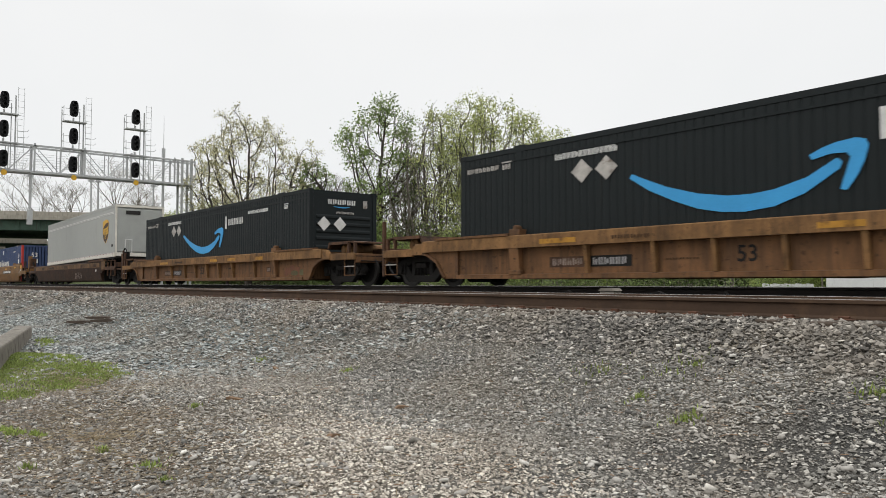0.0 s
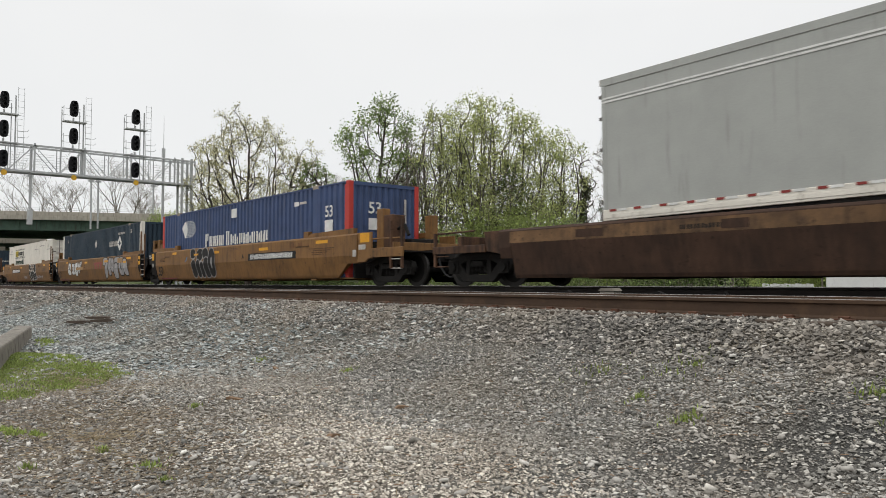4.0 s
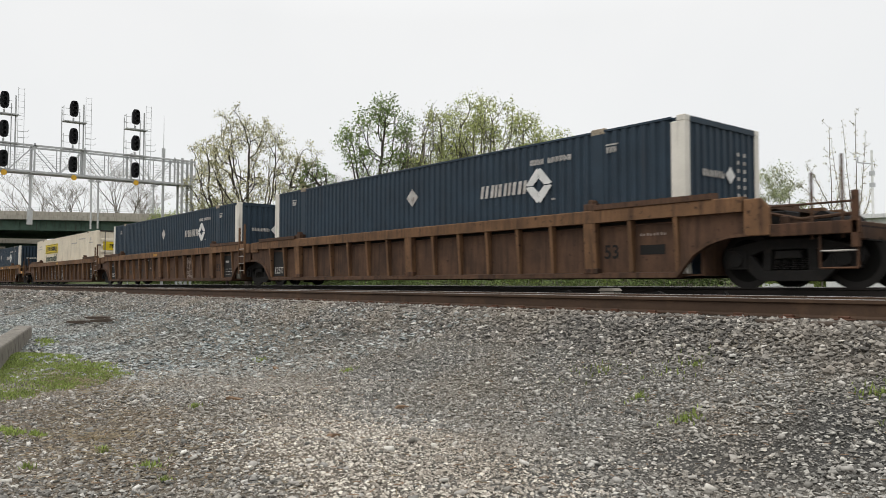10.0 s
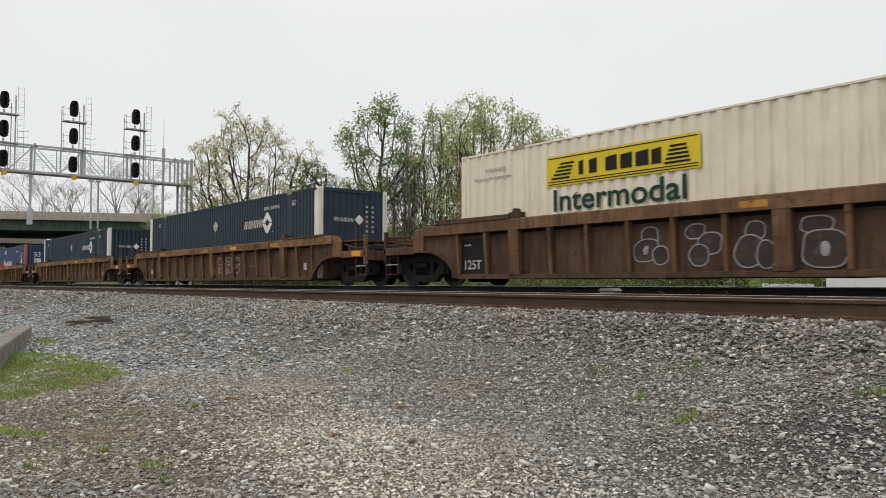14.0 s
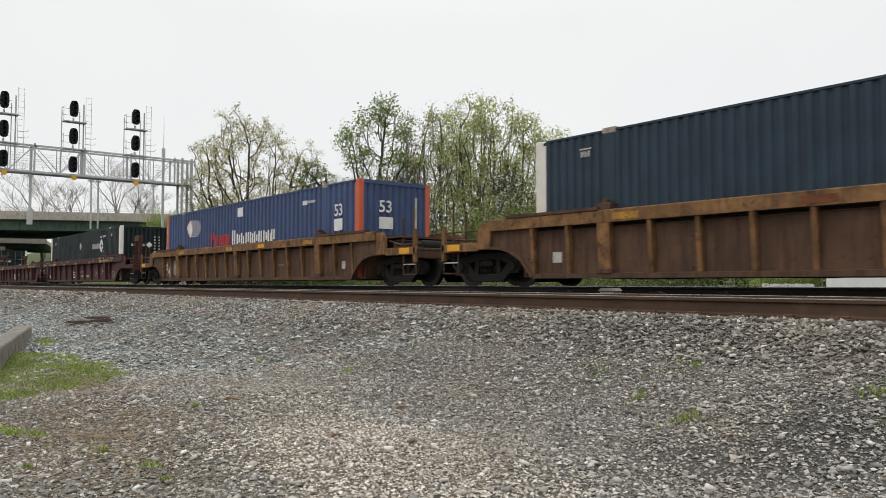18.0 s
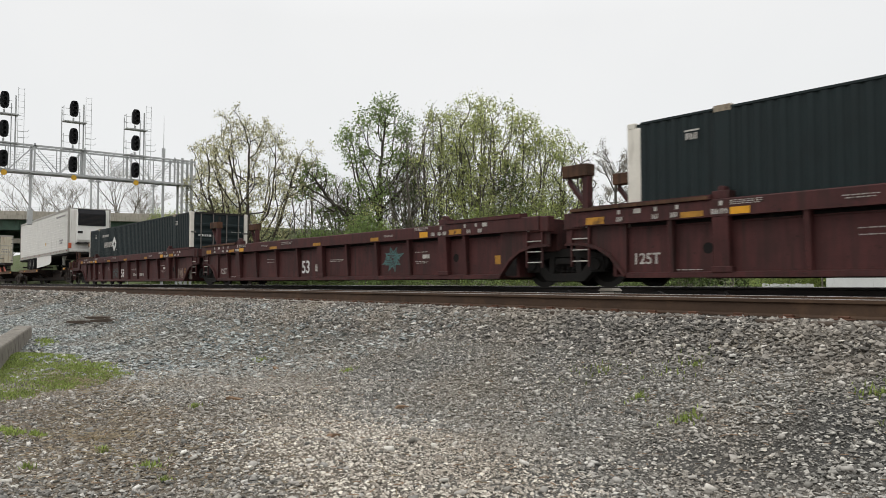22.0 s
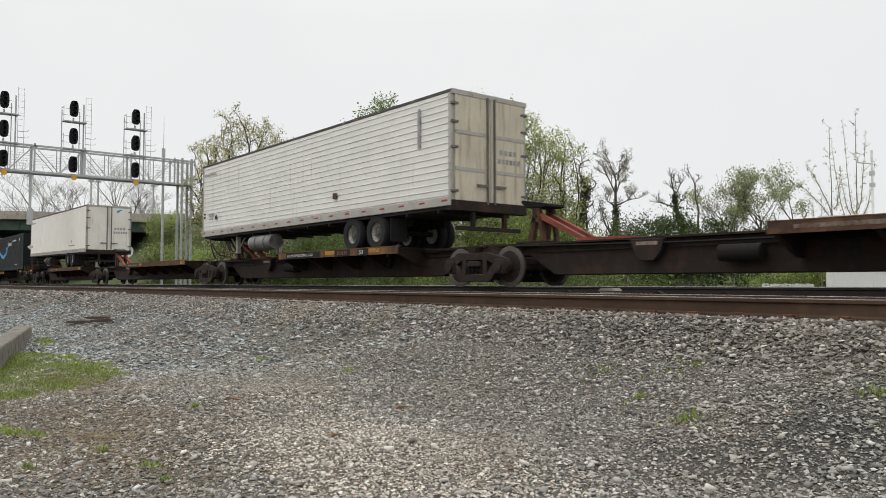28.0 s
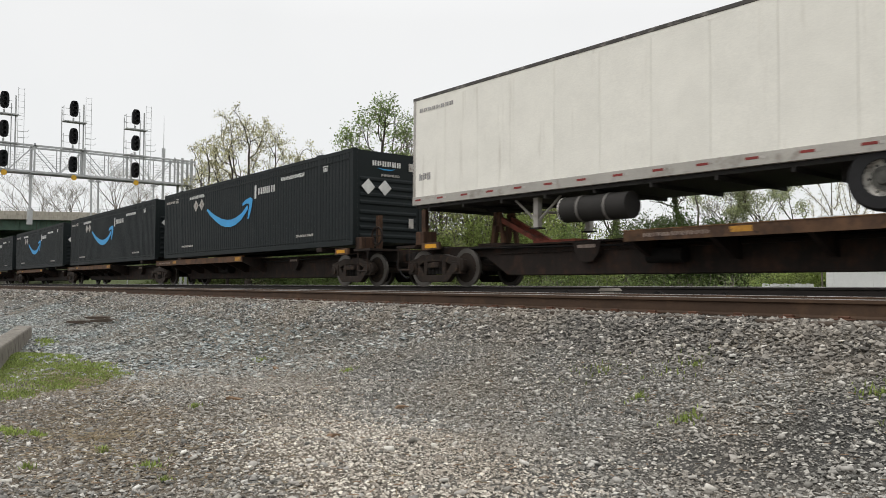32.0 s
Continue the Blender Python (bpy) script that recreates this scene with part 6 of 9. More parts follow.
def blob(s, cx, cz, rx, rz, lean, square, y, fold):
    """A rounded patch of paint in level bands that follow the folded side; square 1.0 is an ellipse, less makes it boxier."""
    rows = [math.sin(math.pi * (k / 14 - 0.5)) for k in range(15)]
    if fold and abs(0.86 - cz) < rz:
        rows = sorted(rows + [math.copysign((abs(0.86 - cz) / rz) ** (1 / square), 0.86 - cz)])
    last = None
    for q in rows:
        pz = rz * math.copysign(abs(q) ** square, q)
        half = rx * max(0.0, 1 - q * q) ** (square / 2)
        z, wob = cz + pz, 0.05 * rx * math.sin(5 * q + cx)
        d = y + (0.25 * max(0.0, 0.86 - z) if fold else 0.0)
        now = (cx - half + lean * pz + wob, cx + half + lean * pz + wob, d, z)
        if last:
            s.quad((last[0], last[2], last[3]), (last[1], last[2], last[3]), (now[1], now[2], now[3]), (now[0], now[2], now[3]))
        last = now
    return s


def bubbles(t, y, items, m_fill, m_line, rim=0.04, fold=False, label="spray-painted bubble shape"):
    """Sprayed rounded shapes that lap over one another, each with a rim; items: centre, half sizes, lean, squareness, hole."""
    for k, (cx, cz, rx, rz, lean, square, hole) in enumerate(items):
        d = y - 0.003 * k
        g = part("graffiti", blob(Shape(), cx, cz, rx + rim, rz + rim, lean, square, d, fold), m_line, t, label)
        part("fill", blob(Shape(), cx, cz, rx, rz, lean, square, d - 0.001, fold), m_fill, g)
        if hole:
            part("gap", blob(Shape(), cx, cz, rx * 0.2, rz * 0.42, lean, 0.8, d - 0.002, fold), m_line, g)


def loops(t, x0, x1, z0, z1, y, count, m, rnd, thick=0.021):
    """Thin sprayed strokes: each figure is made of a few round sweeps and an upright."""
    w, tall = (x1 - x0) / count, z1 - z0
    for k in range(count):
        cx, cz = x0 + w * (k + 0.5), (z0 + z1) / 2
        runs = []
        for j in range(3):
            rx, rz = w * rnd.uniform(0.2, 0.4), tall * rnd.uniform(0.18, 0.3)
            ox, oz = cx + w * rnd.uniform(-0.1, 0.1), cz + tall * (-0.2, 0.2, rnd.uniform(-0.1, 0.1))[j]
            a0, sweep = rnd.uniform(0, 6.28), rnd.choice((-1, 1)) * rnd.uniform(2.4, 5.2)
            runs.append([(ox + rx * math.cos(a0 + sweep * i / 16), oz + rz * math.sin(a0 + sweep * i / 16)) for i in range(17)])
        ux, bend = cx + w * rnd.uniform(-0.4, 0.0), rnd.uniform(-0.25, 0.25) * w
        runs.append([(ux + bend * math.sin(3.14 * i / 8), z0 + tall * i / 8) for i in range(9)])
        s = Shape()
        for j, pts in enumerate(runs):
            d = y - 0.0012 * j
            for (a, b), (c, e) in zip(pts, pts[1:]):
                n = Vector((-(e - b), c - a)).normalized() * thick
                s.quad((a - n.x, d, b - n.y), (c - n.x, d, e - n.y), (c + n.x, d, e + n.y), (a + n.x, d, b + n.y))
        part("graffiti", s, m, t, "thin spray-painted strokes")


SMOOTH = [(-1.36, 1.5), (-1.5, 1.5), (-1.56, 1.45), (-1.56, 0.86), (-1.42, 0.3), (-1.38, 0.22), (-1.3, 0.22), (-1.3, 1.5)]


def smooth_end(t, o, body, top, guide):
    """The coupler end of a smooth car: a recessed panel, a low platform, stacked boxes and tall posts."""
    def span(a, b):
        return sorted((o * a, o * b))

    truck(t, o * 9.85)
    coupler(t, o * 11.1, o)
    part("bulkhead", Shape().box(*span(8.36, 8.44), -1.3, 1.3, 0.22, top - 0.2), m_truck, t)
    part("draft_sill", Shape().box(*span(8.44, 11.1), -0.32, 0.32, 0.66, 0.98), m_truck, t)
    edge = body if guide else m_rib_brown
    z = 0.78
    if guide:
        for y in (-1.53, 1.47):
            part("recessed_panel", Shape().prism([(o * p, q) for p, q in ((8.9, 0.66), (9.3, 0.66), (9.45, 0.76), (9.62, 0.76), (9.62, top), (8.9, top))], y, y + 0.06), body, t, bevel=0.008)
        part("yellow_mark", plate(*span(9.06, 9.53), 1.22, top - 0.02, -1.531), m_yellow, t)
        part("white_mark", plate(*span(8.98, 9.34), 1.02, 1.16, -1.531), m_pale, t)
        part("white_mark", plate(*span(8.72, 8.9), 0.82, 1.02, -1.563), m_pale, t)
        part("end_box", Shape().box(*span(9.45, 9.9), -1.0, -0.55, 1.0, top + 0.5), m_rib_brown, t, "rust-red box on the end platform", 0.02)
        part("tall_bracket", Shape().box(*span(9.1, 9.44), -1.0, -0.75, 1.0, top + 0.7), body, t, bevel=0.02)
        part("far_bracket", Shape().box(*span(9.1, 9.44), 0.75, 1.0, 1.0, top + 0.6), body, t, bevel=0.02)
        part("brake_chain", Shape().path([(o * 9.9, -0.8, 1.6), (o * 10.2, -0.8, 1.7), (o * 10.4, -0.8, 1.4)], 0.05, 6), m_truck, t)
        posts = ((11.03, 2.28), (10.52, 2.28)) if o < 0 else ((11.03, 1.75), (10.52, 1.75))
    else:
        for y in (-1.53, 1.47):
            part("end_bracket", Shape().prism([(o * p, q) for p, q in ((8.6, 0.72), (9.1, 0.8), (9.2, top - 0.02), (8.6, top - 0.02))], y, y + 0.06), edge, t, bevel=0.008)
        posts = ((11.03, 1.3), (10.3, 1.25), (9.7, 1.2)) if o > 0 else ((11.03, 1.3),)
    for y in (-1.53, 1.47):
        part("platform_band", Shape().box(*span(9.6 if guide else 9.15, 11.1), y, y + 0.06, z, z + (0.26 if guide else 0.18)), edge, t, bevel=0.01)
    part("platform_floor", Shape().box(*span(8.9, 11.1), -1.47, 1.47, z + 0.12, z + 0.16), m_truck, t, "dark platform floor")
    part("cross_beam", Shape().box(*span(10.2, 10.4), -1.3, 1.3, z + 0.16, z + 0.42), edge, t, bevel=0.012)
    part("valve_box", Shape().box(*span(9.75, 10.1), -0.5, 0.5, z + 0.16, z + 0.55), m_truck, t, bevel=0.02)
    part("handrail", Shape().tube((o * 9.6, -1.45, z + 0.52), (o * 11.05, -1.45, z + 0.5), 0.022, 6), edge, t)
    for p, h in posts:
        part("hand_post", Shape().box(*span(p - 0.035, p + 0.035), -1.52, -1.46, 0.47, h), m_rib_brown, t)
    for q in (0.47, 0.72):
        part("step_rung", Shape().tube((o * 10.52, -1.49, q), (o * 11.03, -1.49, q), 0.016, 5), m_pale if guide else edge, t)


def smooth_well_car(x, ends, label, body, marks, rnd, profile=None, guide=0.16, half=8.55):
    """A well car with plain folded sides."""
    t = rider("well_car", x, 0.0, label, "rail car", "well cars of the train")
    prof = profile or SMOOTH
    top = max(z for _, z in prof)
    reach = [7.65 if guide and k == "coupler" else half - (0.34 if guide and i == 0 else 0.12) for i, k in enumerate(ends)]
    pair("side", Shape().prism(prof, -reach[0], reach[1], "x"), body, t, bevel=0.008) if reach[0] == reach[1] else [part("side", Shape().prism([(-y * q, z) for y, z in prof] if q > 0 else prof, -reach[0], reach[1], "x"), body, t, bevel=0.008) for q in (-1, 1)]
    for o, kind in zip((-1, 1), ends):
        if guide:
            pair("guide_plate", Shape().prism([(o * 5.9, top), (o * 6.2, top + guide * 0.75), (o * (half + 0.1), top + guide), (o * (half + 0.1), top)], -1.5, -1.36), body, t, bevel=0.006)
            pair("container_lock", Shape().box(*sorted((o * 5.65, o * 5.95)), -1.48, -1.32, top, top + 0.2), body, t, bevel=0.012)
        if guide and kind == "coupler":
            # over the truck the side is cut back to its upper half
            part("side_end", Shape().prism([(-1.36, top), (-1.5, top), (-1.56, top - 0.05), (-1.56, 0.86), (-1.505, 0.64), (-1.36, 0.64)], *sorted((o * 7.65, o * 8.93)), "x"), body, t)
            s = Shape().prism([(o * 7.65, 0.22), (o * 8.37, 0.64), (o * 7.65, 0.64)], -1.455, -1.36)
            s.v = [(p, y - 0.25 * (z - 0.43) if y < -1.4 else y, z) for p, y, z in s.v]
            part("side_gusset", s, body, t)
            continue
        # cut-back corner at the ends
        e0, e1 = half - 0.12, half
        s = Shape()
        q = [(a, b) for a, b in prof if b > 0.5]
        if guide and o < 0:
            e0 = half - 0.34
        s.prism([(-1.36, top), (-1.5, top), (-1.555, top - 0.05), (-1.555, 0.86), (-1.5, 0.62), (-1.36, 0.62)], *sorted((o * e0, o * (half + 0.26))), "x")
        part("side_end", s, m_truck if guide else body, t, "black end plate" if guide else "", bevel=0.006)
    well_floor(t, body)
    for o, kind in zip((-1, 1), ends):
        if kind == "coupler":
            smooth_end(t, o, body, top, guide)
            continue
        far = 9.45
        lo, hi = sorted((o * 8.36, o * far))
        part("end_deck", Shape().box(lo, hi, -1.4, 1.4, 1.2, 1.3), m_truck, t, bevel=0.01)
        lo, hi = sorted((o * 8.36, o * 8.44))
        part("bulkhead", Shape().box(lo, hi, -1.3, 1.3, 0.22, 1.2), m_truck, t)
        lo, hi = sorted((o * 8.44, o * far))
        part("draft_sill", Shape().box(lo, hi, -0.32, 0.32, 0.66 if kind == "coupler" else 0.82, 1.2), m_truck, t)
        lo, hi = sorted((o * (far - 0.3), o * far))
        part("end_sill", Shape().box(lo, hi, -1.3, 1.3, 0.95, 1.32), m_truck, t, bevel=0.015)
        brace = [(o * 8.5, 0.35), (o * 8.62, 0.35), (o * (far - 0.1), 0.98), (o * (far - 0.1), 1.2), (o * 8.5, 1.2)]
        part("end_gusset", Shape().prism(brace, -1.4, -1.36), m_truck, t)
        if guide and o > 0:
            for z in (0.98, 1.22):
                part("yellow_mark", plate(*sorted((o * (half - 0.04), o * (half + 0.2))), z, z + 0.17, -1.562), m_yellow, t)
            ladder(t, o * 9.02, -1.52, 0.35, 1.6, 0.54, m_rib_mid, 5)
            part("hand_post", Shape().box(9.26, 9.32, -1.55, -1.49, 1.6, 2.42), m_rib_mid, t)
            part("hand_post", Shape().box(8.72, 8.78, -1.55, -1.49, 1.6, 2.58), m_rib_mid, t)
        elif guide:
            part("end_face", Shape().box(-9.25, -8.8, -1.5, -1.44, 0.95, 1.5), m_truck, t, "black end plate")
            part("yellow_mark", plate(-8.72, -8.42, 1.12, 1.42, -1.562), m_yellow, t)
            part("lettering", lettering("125 T", 0.15, m_white), None, t, at=pose(-9.28, -1.506, 1.22))
            part("white_mark", plate(-8.62, -8.48, 0.8, 0.97, -1.562), m_pale, t)
        p0, p1 = (9.18, 9.4) if o > 0 else (-9.3, -9.1)
        web = Shape().box(p0, p0 + 0.05, -1.1, -0.9, 1.3, 2.12).box(p0 + 0.05, p1, -1.1, -1.06, 1.3, 2.12).box(p0 + 0.05, p1, -0.94, -0.9, 1.3, 2.12).box(p0 + 0.05, p1, -1.06, -0.94, 1.95, 2.12).box(p0 + 0.05, p1, -1.06, -0.94, 1.3, 1.6)
        part("tall_bracket", web, body, t, bevel=0.01)
        if guide:
            if o < 0:
                part("low_bracket", Shape().box(-8.37, -8.08, -1.3, -1.0, top, 1.86), body, t, bevel=0.012)
            for k, (yy, lift) in enumerate(((-1.15, 0.0), (-0.95, 0.1), (-0.7, -0.06))):
                hose = [(o * 9.15, yy, 1.3), (o * 9.22, yy, 1.46 + lift), (o * 9.42, yy, 1.54 + lift), (o * 9.62, yy, 1.42 + lift), (o * 9.78, yy, 1.15), (o * 9.8, yy, 0.9)]
                part("air_hose", Shape().path(hose, 0.035, 6), m_tyre, t)
            part("brake_lever", Shape().box(*sorted((o * 9.3, o * 9.6)), -1.2, -1.1, 1.02, 1.3), m_rustcar, t, "rusty bracket", 0.01)
        if kind == "joint":
            truck(t, o * 9.61)
            part("articulated_joint", Shape().tube((o * 9.61, 0, 0.78), (o * 9.61, 0, 1.2), 0.3, 14), m_truck, t)
    for kind, x0, x1, z0, z1, m in marks:
        y = -1.5625
        if z1 < 0.86:
            y = -1.56 + 0.25 * (0.86 - (z0 + z1) / 2) - 0.05
        if kind == "plate":
            part("marking", plate(x0, x1, z0, z1, y), m, t)
        elif kind == "bars":
            part("marking", bars(x0, x1, z0, z1, y - 0.004, max(3, int((x1 - x0) / 0.14)), rnd), m, t)
        else:
            part("lettering", lettering(kind, z1 - z0, m), None, t, at=pose(x0, y - 0.005, z0))
    return t


# ---- spine cars


def hitch(t, x, material, o):
    """A trailer hitch stand: post with a plate and a long diagonal strut."""
    s = Shape()
    for y in (-0.3, 0.16):
        s.prism([(x - o * 0.22, 1.0), (x - o * 0.06, 1.0), (x + o * 0.08, 1.84), (x - o * 0.06, 1.84)], y, y + 0.14)
        s.prism([(x + o * 0.18, 1.0), (x + o * 0.3, 1.0), (x + o * 0.14, 1.84), (x + o * 0.04, 1.84)], y + 0.02, y + 0.12)
    h = part("hitch", s.box(x - 0.1, x + 0.14, -0.3, 0.3, 1.5, 1.62), m_rib_brown, t, "rusty trailer hitch stand", 0.01)
    part("hitch_base", Shape().box(x - 0.42, x + 0.42, -0.5, 0.5, 0.998, 1.06), m_spine, h, bevel=0.012)
    part("hitch_plate", Shape().prism([(x - o * 0.42, 2.0), (x - o * 0.4, 2.06), (x + o * 0.4, 1.92), (x + o * 0.42, 1.86), (x + o * 0.2, 1.84), (x - o * 0.25, 1.86)], -0.32, 0.32), m_truck, h, bevel=0.01)
    part("hitch_strut", Shape().prism([(x + o * 0.1, 1.6), (x + o * 0.1, 1.74), (x + o * 1.45, 1.1), (x + o * 1.45, 1.0)], -0.26, -0.14).prism([(x + o * 0.1, 1.6), (x + o * 0.1, 1.74), (x + o * 1.45, 1.1), (x + o * 1.45, 1.0)], 0.14, 0.26), material, h, "faded red diagonal strut")
    part("hitch_foot", Shape().box(*sorted((x + o * 1.3, x + o * 2.6)), -0.3, 0.3, 0.998, 1.07), material, h)


def spine_unit(x, left, right, hitch_at, ho, deck, label, rnd, length=16.85, blocks=False):
    """One unit of a spine car between two truck centres; x is its middle. The left truck is its own."""
    t = rider("spine_car", x, 0.0, label, "rail car", "spine cars of the train")
    hl = length / 2
    pts = [(-hl + 0.2, 0.72), (-hl + 1.2, 0.72), (-hl + 2.0, 0.26), (hl - 2.0, 0.26), (hl - 1.2, 0.72), (hl - 0.2, 0.72), (hl - 0.2, 0.96), (-hl + 0.2, 0.96)]
    part("centre_sill", Shape().prism(pts, -0.42, 0.42), m_spine, t, "dark brown deep centre sill", 0.015)
    part("sill_flange", Shape().box(-hl + 0.2, hl - 0.2, -0.55, 0.55, 0.96, 0.998), m_spine, t)
    part("sill_ledge", Shape().box(-hl + 1.6, hl - 1.6, -0.47, 0.47, 0.78, 0.81), m_spine, t)
    for px in (-hl + 4.6, hl - 4.6):
        part("sill_bracket", Shape().prism([(px - 0.4, 0.955), (px + 0.4, 0.955), (px + 0.32, 0.7), (px + 0.15, 0.52), (px - 0.15, 0.52), (px - 0.32, 0.7)], -0.6, -0.421), m_spine, t, bevel=0.012)
        part("sill_plate", plate(px - 0.25, px + 0.25, 0.83, 0.9, -0.601), m_faintmark, t)
    for d0, d1 in deck:
        part("deck", Shape().box(d0, d1, -1.4, 1.4, 1.0, 1.035), m_spine, t, "timber-brown trailer deck")
        for y in (-1.44, 1.4):
            part("deck_edge", Shape().box(d0, d1, y, y + 0.04, 0.86, 1.06), m_deck_edge, t, "worn ochre edge of the deck")
        # strip in a lighter tan paints the lit top line of the edge
        part("deck_lip", Shape().box(d0, d1, -1.45, -1.3, 1.062, 1.076), m_ribcar_tan, t, "worn tan lip, lighter for the lit top of the deck edge")
        if blocks:
            for p, q in ((-1.18, -0.67), (1.6, 2.47), (3.33, 3.73), (4.29, 5.26)):
                part("paint_block", plate(p, q, 0.87, 1.05, -1.4405), m_ribcar_tan, t, "tan block of paint on the deck edge")
            for p, q in ((-0.67, 1.6), (2.47, 3.33), (3.73, 4.29)):
                part("paint_block", plate(p, q, 0.87, 1.05, -1.4405), m_darkmark, t, "black block of paint on the deck edge")
            for p, q in ((1.91, 2.45), (4.31, 4.83)):
                part("yellow_mark", plate(p, q, 0.93, 1.04, -1.4455), m_goldworn, t, "worn yellow block on the deck edge")
            part("marking", bars(2.6, 3.2, 0.9, 1.02, -1.4455, 3, rnd), m_fadedred, t)
            part("lettering", lettering("ALL PURPOSE SPINE CAR", 0.085, m_pale, 1.3), None, t, at=pose(-0.55, -1.4465, 0.92))
            part("lettering", lettering("53", 0.13, m_pale, 1.3), None, t, at=pose(3.8, -1.4465, 0.895))
        else:
            part("yellow_mark", plate(d1 - 0.6, d1 - 0.1, 0.9, 1.045, -1.4412), m_goldworn, t)
            part("yellow_mark", plate(d0 + 2.2, d0 + 2.6, 0.93, 1.03, -1.4412), m_goldworn, t)
            part("marking", bars(d0 + 0.45, d0 + 1.85, 0.93, 1.0, -1.4445, 14, rnd), m_faintmark, t)
        k = int((d1 - d0) / 1.5)
        for i in range(k + 1):
            xx = d0 + 0.1 + i * (d1 - d0 - 0.2) / max(k, 1)
            for q in (-1, 1):
                part("outrigger", Shape().prism([(q * 1.4, 0.998), (q * 0.42, 0.998), (q * 0.42, 0.5), (q * 0.6, 0.5), (q * 1.4, 0.88)], xx - 0.05, xx + 0.05, "x"), m_spine, t)
    if hitch_at is not None:
        hitch(t, hitch_at, m_redsteel, ho)
    part("brake_cylinder", Shape().tube((-2.2, -0.62, 0.62), (-1.4, -0.62, 0.62), 0.16, 12), m_truck, t)
    part("air_pipe", Shape().path([(-hl + 0.6, -0.56, 0.95), (-3, -0.56, 0.86), (3, -0.56, 0.86), (hl - 0.6, -0.56, 0.95)], 0.025, 5), m_truck, t)
    for s in (-1, 1):
        part("body_bolster", Shape().box(s * hl - 0.4, s * hl + 0.4, -0.5, 0.5, 0.74, 1.02) if (left if s < 0 else right) else Shape().box(s * (hl - 0.6) - 0.15, s * (hl - 0.6) + 0.15, -0.7, 0.7, 0.74, 1.0), m_spine, t, bevel=0.02)
    if left:
        truck(t, -hl, "rusty brown cast steel four-wheel truck", m_rusttruck)
    if right:
        truck(t, hl, "rusty brown cast steel four-wheel truck", m_rusttruck)
    for s, k in ((-1, left), (1, right)):
        if k == "coupler":
            part("draft_sill", Shape().box(*sorted((s * (hl + 0.4), s * (hl + 1.35))), -0.3, 0.3, 0.7, 1.0), m_spine, t)
            part("end_platform", Shape().box(*sorted((s * (hl + 0.5), s * (hl + 1.35))), -1.35, 1.35, 1.0, 1.06), m_spine, t)
            coupler(t, s * (hl + 1.2), s)
            part("step", Shape().path([(s * (hl + 0.75), -1.36, 1.0), (s * (hl + 0.75), -1.36, 0.42), (s * (hl + 1.25), -1.36, 0.42), (s * (hl + 1.25), -1.36, 1.0)], 0.02, 5), m_spine, t)
            if s > 0:
                brake_wheel(t, s * (hl + 0.9), -0.8, 1.45, m_spine)
            part("hand_post", Shape().box(s * (hl + 0.9) - 0.08, s * (hl + 0.9) + 0.08, -0.78, -0.66, 1.06, 2.05), m_rib_brown, t)
            part("valve_box", Shape().box(*sorted((s * (hl + 0.35), s * (hl + 0.7))), -1.2, -0.75, 1.06, 1.42), m_rib_brown, t, bevel=0.02)
            part("end_bracket", Shape().box(*sorted((s * (hl - 0.5), s * (hl + 0.2))), -1.38, -1.3, 0.92, 1.1), m_deck_edge, t)
            part("yellow_mark", plate(*sorted((s * (hl - 0.4), s * (hl + 0.05))), 0.96, 1.06, -1.3815), m_yellow, t)
    return t


# ---- containers
LC, WC, HC = 16.154, 2.591, 2.896
CX, CY = LC / 2, WC / 2


def corrugated(x0, x1, pitch, depth, flat=0.5, slope=0.18):
    """Points of a folded sheet from x0 to x1: outer flats at zero, inner flats at depth."""
    n = max(1, round((x1 - x0) / pitch))
    p = (x1 - x0) / n
    pts = []
    for i in range(n):
        a = x0 + i * p
        pts += [(a, 0.0), (a + p * flat * (1 - slope), 0.0), (a + p * (flat * (1 - slope) + slope), depth), (a + p * (1 - slope), depth)]
    pts.append((x1, 0.0))
    return pts


